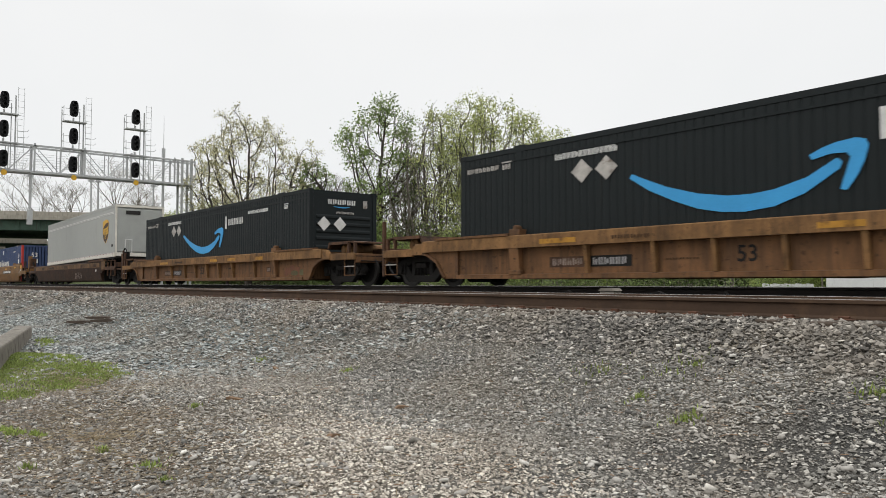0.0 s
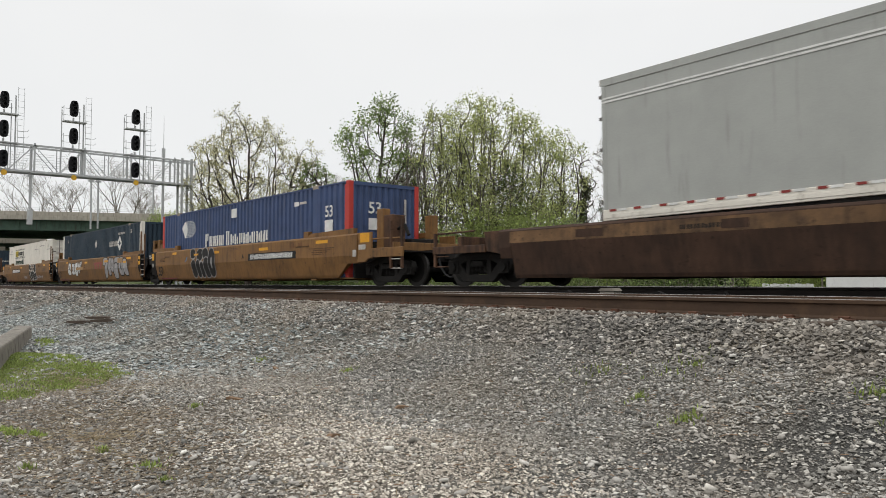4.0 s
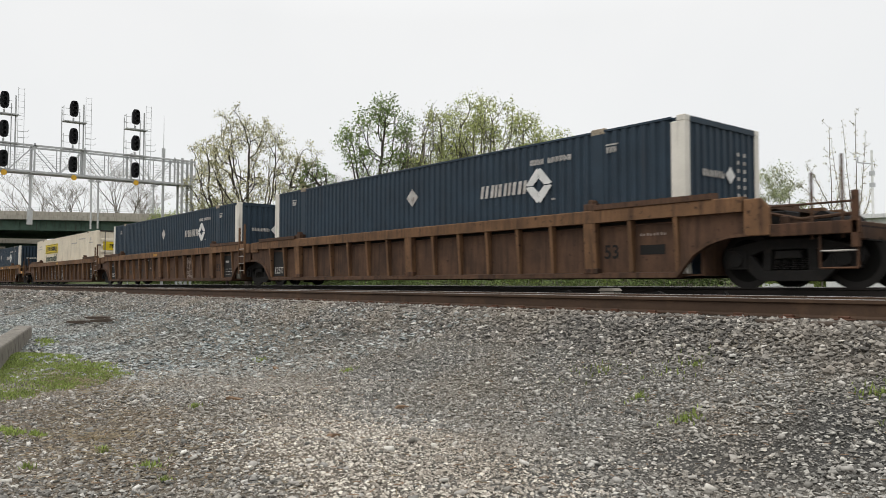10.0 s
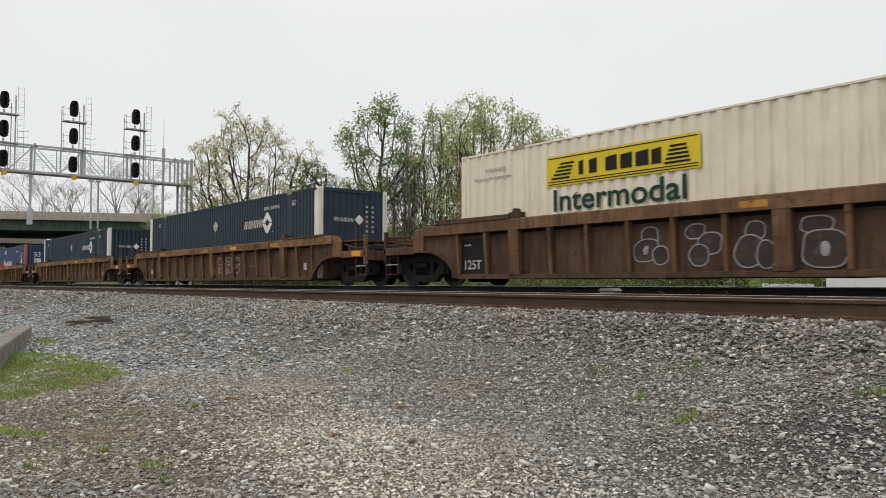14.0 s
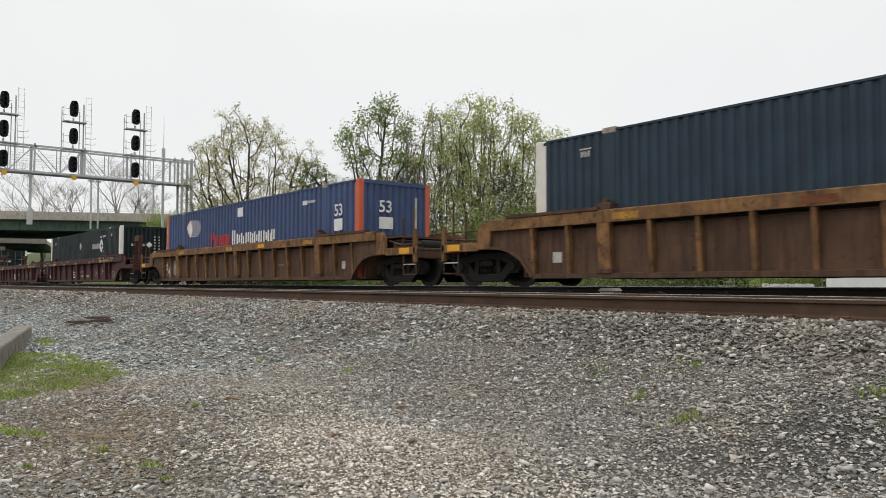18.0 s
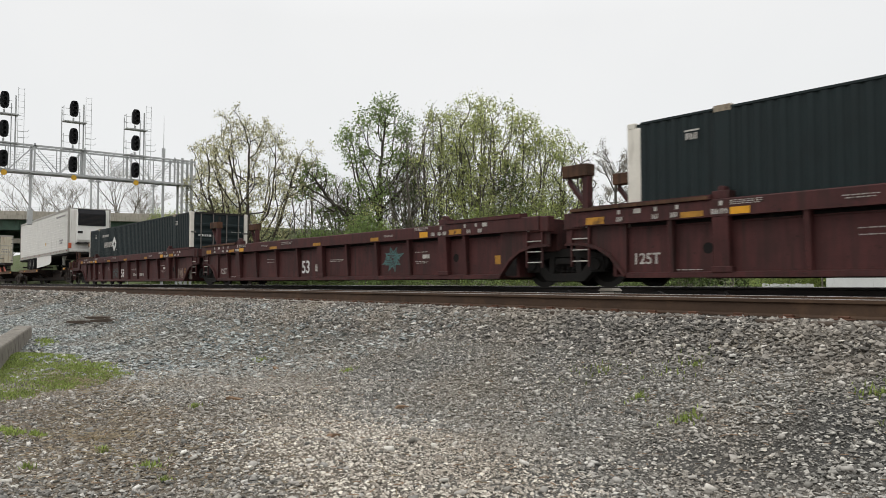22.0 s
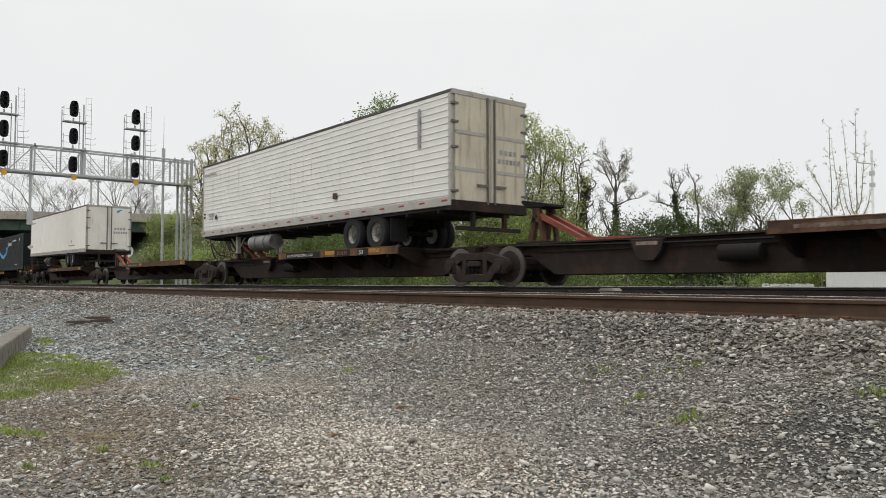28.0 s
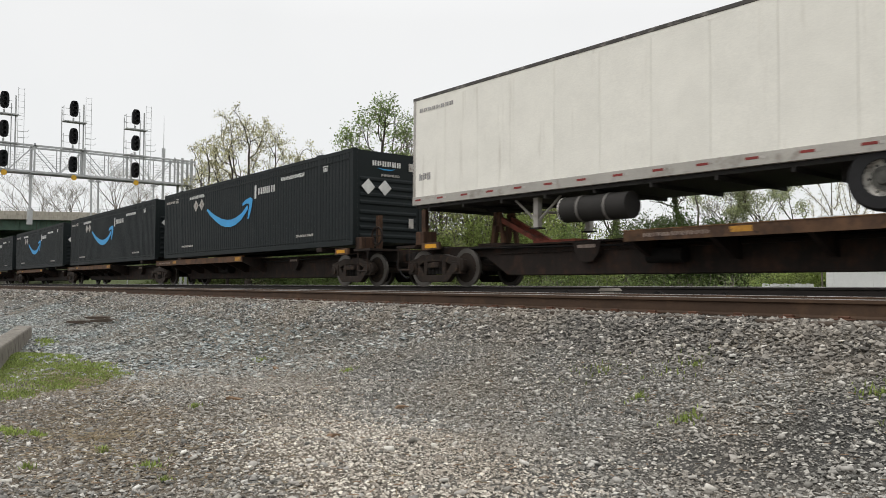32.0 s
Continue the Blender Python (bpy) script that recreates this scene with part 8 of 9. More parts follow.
def trailer(x, z, length, tall, paint, door_paint, label, nose, tilt, axles, ribs, legs, tank, skirt=None, rear_doors=True, plain_top=False, tank_mat=None, dark_top=False, drop=-0.4):
    """A semi-trailer; nose is the side (+1 or -1) that its front faces. z is the level of its floor rail."""
    t = rider("semi_trailer", x, z, label, "trailer", "trailers on the train", tilt)
    h, w = length / 2, 1.3
    part("box", Shape().box(-h + 0.03, h - 0.03, -w + 0.03, w - 0.03, 0.02, tall - 0.03), paint, t)
    for o in (-1, 1):
        a = None if o < 0 else HALF_TURN
        if ribs == "horizontal":
            n = 15
            pts = []
            for k in range(n):
                z0 = 0.24 + (tall - 0.4) * k / n
                p = (tall - 0.4) / n
                pts += [(-w + 0.006, z0), (-w + 0.002, z0 + p * 0.8), (-w - 0.014, z0 + p * 0.86), (-w - 0.014, z0 + p * 0.94)]
            pts.append((-w + 0.008, tall - 0.16))
            part("side_panel", Shape().strip(pts, -h + 0.12, h - 0.12, "x"), paint, t, at=a)
        else:
            n = 13 if ribs == "plates" else 1
            for k in range(n):
                x0 = -h + 0.1 + (2 * h - 0.2) * k / n
                part("side_panel", Shape().box(x0 + 0.0025, x0 + (2 * h - 0.2) / n - 0.0025, -w, -w + 0.02, 0.2, tall - 0.14), paint, t, at=a, bevel=0.003)
        part("top_rail", Shape().box(-h, h, -w - 0.015, -w + 0.06, tall - (0.08 if dark_top else 0.15), tall), m_topdark if dark_top else (m_rail_alu if not plain_top else paint), t, at=a, bevel=0.008)
        if dark_top:
            part("upper_panel", Shape().box(-h + 0.12, h - 0.12, -w - 0.002, -w + 0.03, tall - 0.17, tall - 0.08), paint, t, at=a)
        part("bottom_rail", Shape().box(-h, h, -w - 0.02, -w + 0.06, -0.02, 0.2), m_rail_alu if not plain_top else m_post_white, t, at=a, bevel=0.008)
    n = 0 if plain_top else 18
    for k in range(n):
        xx = -h + 0.25 + (2 * h - 0.5) * k / (n - 1)
        part("reflector_tape", plate(xx - 0.12, xx + 0.12, 0.09, 0.135, -w - 0.0205), m_tape_red, t)
        part("reflector_tape", plate(xx + 0.12, xx + 0.24, 0.09, 0.135, -w - 0.0205), m_pale, t)
    part("roof", Shape().prism([(-w, tall - 0.02), (w, tall - 0.02), (w - 0.06, tall + 0.02), (-w + 0.06, tall + 0.02)], -h, h, "x"), m_rail_alu, t)
    for sx in (-1, 1):
        for sy in (-1, 1):
            part("corner_post", Shape().box(*sorted((sx * h, sx * (h - 0.12))), *sorted((sy * (w + 0.012), sy * (w - 0.1))), 0, tall), m_rail_alu if not plain_top else paint, t, bevel=0.02)
    # rear
    q = -nose
    if rear_doors:
        for o in (-1, 1):
            d = part("door", Shape().box(*sorted((q * h, q * (h + 0.03))), *sorted((o * 0.012, o * (w - 0.1))), 0.12, tall - 0.12), door_paint, t, bevel=0.008)
            for k in (0.12,):
                part("lock_rod", Shape().tube((q * (h + 0.055), o * k, 0.06), (q * (h + 0.055), o * k, tall - 0.08), 0.032, 6), m_rod, d)
                part("lock_handle", Shape().box(*sorted((q * (h + 0.06), q * (h + 0.09))), *sorted((o * 0.1, o * 0.5)), 0.5, 0.56), m_rod, d)
            for zz in (0.35, tall * 0.5, tall * 0.72, tall - 0.35):
                part("hinge", Shape().box(*sorted((q * (h - 0.02), q * (h + 0.05))), *sorted((o * (w + 0.015), o * (w - 0.2))), zz - 0.03, zz + 0.03), m_rod, d)
            if ribs == "horizontal":
                for zz in (tall * 0.3, tall * 0.62):
                    part("door_band", Shape().box(*sorted((q * (h + 0.03), q * (h + 0.042))), *sorted((o * 0.18, o * (w - 0.1))), zz, zz + 0.09), m_rail_alu, d)
        part("rear_header", Shape().box(*sorted((q * (h - 0.05), q * (h + 0.04))), -w, w, tall - 0.12, tall), m_rail_alu, t)
        part("rear_sill", Shape().box(*sorted((q * (h - 0.2), q * (h + 0.05))), -w, w, -0.14, 0.12), m_spine, t, "rusty brown rear sill", 0.01)
        part("bumper", Shape().box(*sorted((q * (h - 0.1), q * (h + 0.0))), -1.1, 1.1, -0.62, -0.52).box(*sorted((q * (h - 0.1), q * h)), -0.6, -0.5, -0.55, -0.1).box(*sorted((q * (h - 0.1), q * h)), 0.5, 0.6, -0.55, -0.1), m_spine, t, "rusty steel bumper")
        rx = q * (h + 0.031)
        s, s2 = Shape(), Shape()
        for k in range(4):
            s.box(*sorted((rx, rx + q * 0.004)), 0.3 + 0.17 * k, 0.42 + 0.17 * k, tall * 0.48, tall * 0.48 + 0.13)
        for k in range(6):
            s2.box(*sorted((rx, rx + q * 0.004)), 0.25 + 0.14 * k, 0.35 + 0.14 * k, tall * 0.40, tall * 0.40 + 0.13)
        part("marking", s, m_greymark, t)
        part("marking", s2, m_greymark, t)
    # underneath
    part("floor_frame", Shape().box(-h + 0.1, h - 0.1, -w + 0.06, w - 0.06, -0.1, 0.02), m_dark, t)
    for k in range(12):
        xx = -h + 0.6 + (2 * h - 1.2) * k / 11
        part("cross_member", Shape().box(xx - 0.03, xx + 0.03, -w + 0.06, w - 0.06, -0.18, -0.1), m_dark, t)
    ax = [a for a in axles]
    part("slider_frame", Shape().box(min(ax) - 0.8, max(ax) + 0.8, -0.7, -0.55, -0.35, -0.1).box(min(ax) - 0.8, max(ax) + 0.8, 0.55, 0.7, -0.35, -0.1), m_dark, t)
    for a in ax:
        part("axle", Shape().tube((a, -1.0, drop), (a, 1.0, drop), 0.07, 10), m_dark, t)
        for o in (-1, 1):
            for y in (1.14, 0.85):
                road_wheel(t, a, o * y, drop, o)
        part("mud_flap", Shape().box(max(ax) * 0 + q * (abs(max(ax, key=abs)) + 0.75) - 0.01, q * (abs(max(ax, key=abs)) + 0.75) + 0.01, -1.28, -0.72, -0.8, -0.15), m_tyre, t) if a == ax[0] else None
    lg = part("landing_gear", Shape().box(legs - 0.07, legs + 0.07, -0.95, -0.81, -0.78, -0.1).box(legs - 0.07, legs + 0.07, 0.81, 0.95, -0.78, -0.1), m_rail_alu, t)
    part("leg_brace", Shape().tube((legs, -0.88, -0.65), (legs + 0.7, -0.88, -0.1), 0.03, 5).tube((legs, -0.88, -0.65), (legs - 0.7, -0.88, -0.1), 0.03, 5).tube((legs, -0.88, -0.4), (legs, 0.88, -0.4), 0.03, 5), m_rail_alu, lg)
    part("foot", Shape().box(legs - 0.14, legs + 0.14, -1.0, -0.76, -0.8, -0.77).box(legs - 0.14, legs + 0.14, 0.76, 1.0, -0.8, -0.77), m_dark, lg)
    if tank is not None:
        part("tank", Shape().tube((tank - 0.1, -1.1, -0.46), (tank + 1.6, -1.1, -0.46), 0.27, 16), tank_mat or m_dark, t, "round tank under the floor")
        part("tank_cap", Shape().lathe([(0.0, -0.02), (0.27, -0.02), (0.27, 0.02), (0.0, 0.02)], 0, 0, 0, 18), m_hub, t, at=pose(tank - 0.11, -1.1, -0.46, 0, 0, 90))
        for px in (tank + 0.4, tank + 1.1):
            part("tank_strap", Shape().lathe([(0.275, -0.03), (0.285, -0.03), (0.285, 0.03), (0.275, 0.03)], 0, 0, 0, 18), m_rod, t, at=pose(px, -1.1, -0.46, 0, 0, 90))
    if skirt:
        part("side_skirt", Shape().prism([(skirt[0], -0.02), (skirt[1], -0.02), (skirt[1], -0.5), (skirt[1] - 0.6, -0.66), (skirt[0], -0.8)], -w, -w + 0.03), paint, t, "white aerodynamic side skirt")
        part("side_skirt", Shape().prism([(skirt[0], -0.02), (skirt[1], -0.02), (skirt[1], -0.5), (skirt[1] - 0.6, -0.66), (skirt[0], -0.8)], w - 0.03, w), paint, t)
    return t


m_ribpatch = surface("pale_tan_patch_paint", (0.34, 0.21, 0.1), 0.7, dirt=(0.2, 0.11, 0.05), amount=0.4, vary=0.2, scale=4)
m_rustband = surface("worn_brown_band", (0.15, 0.088, 0.045), 0.8, dirt=(0.06, 0.038, 0.026), amount=0.55, vary=0.35, scale=1.5, spots=0.9, soot=0.3)
m_redrust = surface("red_rust_patch", (0.16, 0.055, 0.025), 0.8, dirt=RUST, amount=0.4, vary=0.3, scale=4)
m_dirtymark = surface("grimy_dark_spray", (0.045, 0.032, 0.026), 0.7, dirt=(0.1, 0.075, 0.06), amount=0.4, scale=3, vary=0.3, bump=0)
m_tank = surface("polished_tank_metal", (0.2, 0.2, 0.19), 0.45, 0.5, dirt=(0.06, 0.06, 0.055), amount=0.4, vary=0.15)
m_creamtrailer = surface("white_trailer_plate", (0.8, 0.78, 0.71), 0.45, dirt=(0.6, 0.57, 0.5), amount=0.2, streak=True, vary=0.05, bump=0.03)
m_topdark = surface("dark_worn_top_rail", (0.07, 0.066, 0.06), 0.6, dirt=(0.3, 0.28, 0.25), amount=0.35, vary=0.3, scale=3)
m_door_white = surface("white_door_with_rust_stains", (0.74, 0.72, 0.65), 0.5, dirt=(0.5, 0.37, 0.22), amount=0.3, streak=True, vary=0.08, scale=1.2, bump=0.04)
m_darkred = surface("dull_dark_red_stripe", (0.1, 0.02, 0.016), 0.6, vary=0.3, bump=0)
m_fadedred = surface("faded_red_spray", (0.15, 0.062, 0.036), 0.7, dirt=(0.1, 0.05, 0.03), amount=0.5, scale=5, vary=0.3, bump=0)
m_fadedgreen = surface("faded_green_spray", (0.095, 0.09, 0.045), 0.7, dirt=(0.1, 0.06, 0.03), amount=0.5, scale=5, vary=0.3, bump=0)

# ---- the train, front to back ----------------------------------------------------
R = random.Random(21)
WF = 0.238                              # level of the well floors
OCHRE = [("plate", 4.7, 5.27, 0.88, 1.0, m_goldworn), ("plate", -5.2, -4.2, 0.9, 1.0, m_goldworn), ("plate", 0.6, 1.3, 0.9, 1.0, m_goldworn), ("plate", 2.3, 3.0, 0.9, 1.0, m_goldworn), ("bars", -3.3, -2.4, 0.92, 0.99, m_brownmark), ("53", -0.82, 0, 0.44, 0.72, m_darkmark), ("plate", -5.06, -4.08, 0.4, 0.62, m_ribcar), ("bars", -4.98, -4.15, 0.44, 0.58, m_faintmark), ("plate", -4.076, -2.95, 0.4, 0.62, m_darkmark), ("bars", -3.9, -3.05, 0.44, 0.58, m_greymark), ("bars", 2.0, 2.3, 0.6, 0.64, m_darkmark), ("plate", 5.25, 5.6, 0.45, 0.62, m_rib_brown), ("bars", 5.3, 5.55, 0.48, 0.59, m_faintmark), ("bars", -2.2, -1.5, 0.5, 0.53, m_brownmark)]
ochre_label = "rust-stained ochre well car with ribbed sides"
RIB_WIDE = (-6.0, 6.0)
OCHRE_RIBS = (-4.0, -2.4, -1.18, 0.06, 1.26, 2.55, 4.42)
CLOSE_RIBS = [float(k - 8) for k in range(17)]
ribbed_well_car(197.54 - CX, ("coupler", "coupler"), ochre_label, 1.12, 0.28, m_orangecar, m_orangecar_worn, OCHRE_RIBS, RIB_WIDE, OCHRE, R, 0.05)
a1 = charcoal_container(197.54 - CX, WF)
oc = ribbed_well_car(173.89 - CX, ("coupler", "coupler"), ochre_label, 1.12, 0.28, m_orangecar, m_orangecar_worn, OCHRE_RIBS, RIB_WIDE, OCHRE, R, 0.05)
rider_copy(a1, 173.89 - CX, WF)
bubbles(oc, -1.393, [(6.75, 0.45, 0.16, 0.14, 0.2, 0.8, False), (7.1, 0.5, 0.2, 0.16, 0.3, 0.8, False), (7.5, 0.44, 0.2, 0.15, 0.2, 0.7, False)], m_fadedred, m_orangecar, 0.03, label="faded red spray paint")
bubbles(oc, -1.401, [(7.3, 0.4, 0.24, 0.08, 0.1, 0.8, False), (7.8, 0.42, 0.16, 0.1, 0.1, 0.8, False)], m_fadedgreen, m_orangecar, 0.02, label="faded green spray paint")

RUSTPROF = [(-1.36, 1.27), (-1.5, 1.27), (-1.56, 1.22), (-1.56, 0.93), (-1.42, 0.26), (-1.38, 0.18), (-1.3, 0.18), (-1.3, 1.27)]
rust = smooth_well_car(142.3, ("coupler", "coupler"), "rusty brown well car with plain folded sides", m_rustcar, [("bars", -4, -3, 1.02, 1.1, m_darkmark)], R, RUSTPROF, 0.0, 8.4)
loops(rust, 2.9, 4.6, 0.3, 0.7, -1.545, 5, m_faintmark, R, 0.016)
pair("guide_plate", Shape().prism([(5.9, 1.27), (6.05, 1.36), (9.05, 1.4), (9.05, 1.27)], -1.58, -1.4), m_rib_brown, rust)
for px, w in ((-6.4, 0.7), (-3.2, 0.5), (0.2, 0.8), (4.3, 0.4), (7.0, 0.6)):
    part("bare_patch", plate(px, px + w, 0.99, 1.15, -1.567), m_rustcar, rust)
part("marking", plate(7.5, 7.75, 0.72, 0.84, -1.562), m_pale, rust)
part("end_gusset", Shape().box(8.55, 9.25, -1.55, -1.5, 0.82, 1.3), m_rustband, rust, "worn ochre end plate", 0.01)
pair("upper_band", Shape().box(-8.3, 8.3, -1.566, -1.561, 0.95, 1.2), m_rustband, rust, "worn ochre upper band")
brake_wheel(rust, 11.75, -1.2, 1.62, m_truck)
part("brake_stand", Shape().box(11.4, 11.9, -1.18, -1.0, 0.85, 1.7), m_truck, rust)
part("end_platform", Shape().box(10.9, 12.4, -1.4, 1.2, 0.78, 0.86), m_rib_brown, rust)
for px in (12.2, 12.75):
    part("hand_post", Shape().box(px - 0.035, px + 0.035, -1.5, -1.43, 0.32, 1.6), m_rib_brown, rust)
part("trailer_support", Shape().box(7.4, 8.2, -0.6, 0.6, 0.236, 1.26), m_truck, rust)
grey = trailer(152.55 - CX, 1.42, LC, 2.82, m_greytrailer, m_greytrailer, "grey van trailer with a brown and gold shield", 1, -0.75, (-6.0, -4.8), "plain", 5.0, None, plain_top=True)
for z0, z1 in ((2.33, 2.365), (2.4, 2.435)):
    part("side_stripe", plate(-8.05, 7.8, z0, z1, -1.3005, 0.012), m_white, grey)
shield = [(p + 0.18, q - 0.2) for p, q in ((5.58, 2.16), (5.75, 2.24), (6.12, 2.29), (6.5, 2.24), (6.67, 2.16), (6.67, 1.62), (6.62, 1.4), (6.48, 1.22), (6.12, 1.0), (5.76, 1.22), (5.63, 1.4), (5.58, 1.62))]
sh = part("shield", Shape().prism([(6.3 + (p - 6.3) * 1.05, 1.5 + (q - 1.5) * 1.045) for p, q in shield], -1.3065, -1.302), m_goldmark, grey, "brown and gold shield")
part("shield_field", Shape().prism(shield, -1.311, -1.307), m_brownmark, sh, "dark brown field")
part("shield_top", Shape().prism([(5.76, 1.96), (5.93, 2.04), (6.3, 2.09), (6.68, 2.04), (6.85, 1.96), (6.85, 1.9), (6.58, 1.92), (6.28, 1.86), (5.98, 1.74), (5.76, 1.6)], -1.3155, -1.3115), m_goldmark, sh)
for px, z0, z1 in ((5.87, 1.3, 1.62), (6.05, 1.28, 1.62), (6.2, 1.02, 1.64), (6.38, 1.28, 1.66), (6.52, 1.22, 1.68), (6.66, 1.3, 1.7)):
    part("shield_bar", Shape().box(px, px + 0.1, -1.3155, -1.3115, z0, z1), m_goldmark, sh)
part("marking", bars(7.45, 7.78, 0.52, 0.68, -1.3015, 3, R), m_darkmark, grey)
for px in np.arange(-7.9, 7.9, 0.575):
    part("reflector_tape", plate(float(px), float(px) + 0.16, 0.155, 0.2, -1.326), m_tape_red, grey)
    part("reflector_tape", plate(float(px) + 0.2, float(px) + 0.4, 0.155, 0.2, -1.326), m_white, grey)
part("rail_step", Shape().box(-8.05, 7.85, -1.33, -1.322, 0.03, 0.1), m_post_white, grey)
part("nose_cover", Shape().box(CX, CX + 0.05, -1.2, 1.2, 0.25, 2.6), m_greytrailer, grey, bevel=0.03)
for y0, y1, z0, z1 in ((-1.3, -1.2, 0.0, 2.79), (1.2, 1.3, 0.0, 2.79), (-1.2, 1.2, 2.68, 2.79), (-1.2, 1.2, 0.0, 0.2)):
    part("nose_frame", Shape().box(CX + 0.002, CX + 0.06, y0, y1, z0, z1), m_post_white, grey, "pale frame of the nose", 0.01)
part("nose_vent", Shape().box(CX + 0.05, CX + 0.09, -0.75, 0.0, 2.3, 2.5), m_dark, grey)
part("nose_box", Shape().box(CX + 0.05, CX + 0.1, 0.6, 1.0, 0.35, 0.85), m_dark, grey)
part("nose_ladder", Shape().box(CX + 0.05, CX + 0.08, -0.8, -0.76, 0.2, 0.95).box(CX + 0.05, CX + 0.08, -0.45, -0.41, 0.2, 0.95).box(CX + 0.05, CX + 0.08, -0.8, -0.41, 0.91, 0.95), m_white, grey)

gold_label = "golden brown articulated well car with plain folded sides and spray paint"
GOLD = [("plate", 6.6, 7.3, 1.28, 1.38, m_yellow), ("plate", -1.5, -0.9, 1.22, 1.32, m_yellow), ("plate", 2.6, 3.3, 1.2, 1.3, m_yellow), ("bars", 5.3, 6.2, 1.2, 1.25, m_brownmark), ("bars", -6.9, -6.2, 1.2, 1.25, m_brownmark), ("bars", 3.9, 4.6, 1.05, 1.1, m_brownmark), ("plate", -6.0, -5.5, 1.3, 1.4, m_yellow)] + [("bars", 6.2 + 0.05 * k, 7.7 - 0.2 * k, 1.12 - 0.06 * k, 1.145 - 0.06 * k, m_brownmark) for k in range(4)] + [("bars", -7.6, -6.9, 1.15 - 0.06 * k, 1.175 - 0.06 * k, m_brownmark) for k in range(3)] + [("bars", 0.2, 0.9, 1.34 - 0.05 * k, 1.36 - 0.05 * k, m_brownmark) for k in range(2)] + [("plate", 4.9, 5.2, 1.22, 1.4, m_orangecar), ("plate", 5.45, 5.7, 1.22, 1.36, m_orangecar), ("plate", -7.6, -5.6, 0.25, 0.31, m_darkred)]
g4 = smooth_well_car(126.9 - CX, ("rest", "coupler"), gold_label, m_tancar, GOLD + [("plate", 1.73, 5.3, 0.87, 1.12, m_darkmark), ("bars", 1.9, 5.1, 0.91, 1.08, m_white), ("53", -7.8, 0, 0.41, 0.82, m_darkmark), ("A", 1.2, 0, 0.95, 1.12, m_darkmark)], R)
bubbles(g4, -1.5625, [(-3.6, 1.28, 0.26, 0.19, 0.0, 0.7, False), (-2.85, 1.22, 0.3, 0.24, 0.1, 0.75, False), (-2.28, 1.26, 0.3, 0.21, -0.1, 0.9, False), (-3.52, 0.66, 0.27, 0.36, -0.05, 0.85, False), (-3.03, 0.66, 0.22, 0.36, -0.1, 0.85, False), (-2.62, 0.62, 0.2, 0.32, -0.1, 0.85, False), (-2.14, 0.7, 0.3, 0.4, -0.1, 0.8, False), (-1.62, 0.88, 0.32, 0.56, 0.0, 0.8, True)], m_darkmark, m_greymark, 0.035, True)
part("marking", plate(-3.42, -2.95, 1.2, 1.27, -1.584), m_yellow, g4)
for px in (-4.5, -4.3):
    part("graffiti", Shape().prism([(px, 0.98), (px + 0.07, 0.98), (px + 0.22, 1.16), (px + 0.15, 1.16)] if px < -4.4 else [(px, 1.16), (px + 0.07, 1.16), (px - 0.08, 0.98), (px - 0.15, 0.98)], -1.5665, -1.5635), m_fadedred if px < -4.4 else m_bluemark, g4, "small crossed spray strokes")
g5 = smooth_well_car(107.67 - CX, ("joint", "joint"), gold_label, m_tancar, GOLD + [("53", -7.8, 0, 0.41, 0.82, m_darkmark), ("plate", 0.49, 2.1, 1.12, 1.23, m_tape_red), ("plate", 0.72, 0.96, 0.87, 1.119, m_tape_red), ("plate", 1.28, 1.5, 0.87, 1.119, m_tape_red), ("plate", 1.84, 2.06, 0.87, 1.119, m_tape_red), ("C", -1.6, 0, 0.98, 1.15, m_darkmark)], R)
bubbles(g5, -1.5625, [(-5.1, 1.02, 0.3, 0.28, 0.25, 0.6, True), (-5.15, 0.74, 0.36, 0.16, 0.0, 0.7, False), (-4.15, 1.16, 0.3, 0.1, 0.0, 0.6, False), (-4.15, 0.95, 0.12, 0.3, 0.1, 0.6, False), (-4.18, 0.7, 0.32, 0.1, 0.0, 0.6, False), (-3.42, 0.9, 0.34, 0.4, 0.05, 0.8, True), (-2.85, 0.98, 0.12, 0.34, -0.35, 0.7, False), (-2.5, 1.05, 0.12, 0.3, 0.3, 0.7, False), (-2.22, 1.24, 0.1, 0.13, 0.2, 0.9, False)], m_white, m_darkmark, 0.035, True)
part("patch", plate(-3.4, -1.8, 0.86, 1.02, -1.586), m_ribpatch, g5, "pale repainted patch")
bubbles(g5, -1.5625, [(2.8, 1.24, 0.42, 0.2, 0.0, 0.5, False), (2.95, 0.78, 0.26, 0.42, 0.35, 0.65, False), (3.62, 0.95, 0.24, 0.46, 0.1, 0.6, False), (4.12, 1.04, 0.3, 0.36, 0.0, 0.95, True), (5.0, 1.26, 0.45, 0.16, 0.0, 0.5, False), (4.75, 0.72, 0.38, 0.4, 0.15, 0.7, False), (5.75, 0.95, 0.4, 0.46, 0.0, 0.55, True), (6.45, 0.9, 0.34, 0.42, -0.3, 0.6, False)], m_greymark, m_darkmark, 0.05, True)
for px, z0 in ((2.9, 1.2), (6.1, 1.1)):
    part("marking", plate(px, px + 0.5, z0, z0 + 0.11, -1.585), m_yellow, g5)
part("patch", plate(5.15, 6.0, 1.12, 1.36, -1.587), m_ribpatch, g5, "pale repainted patch")
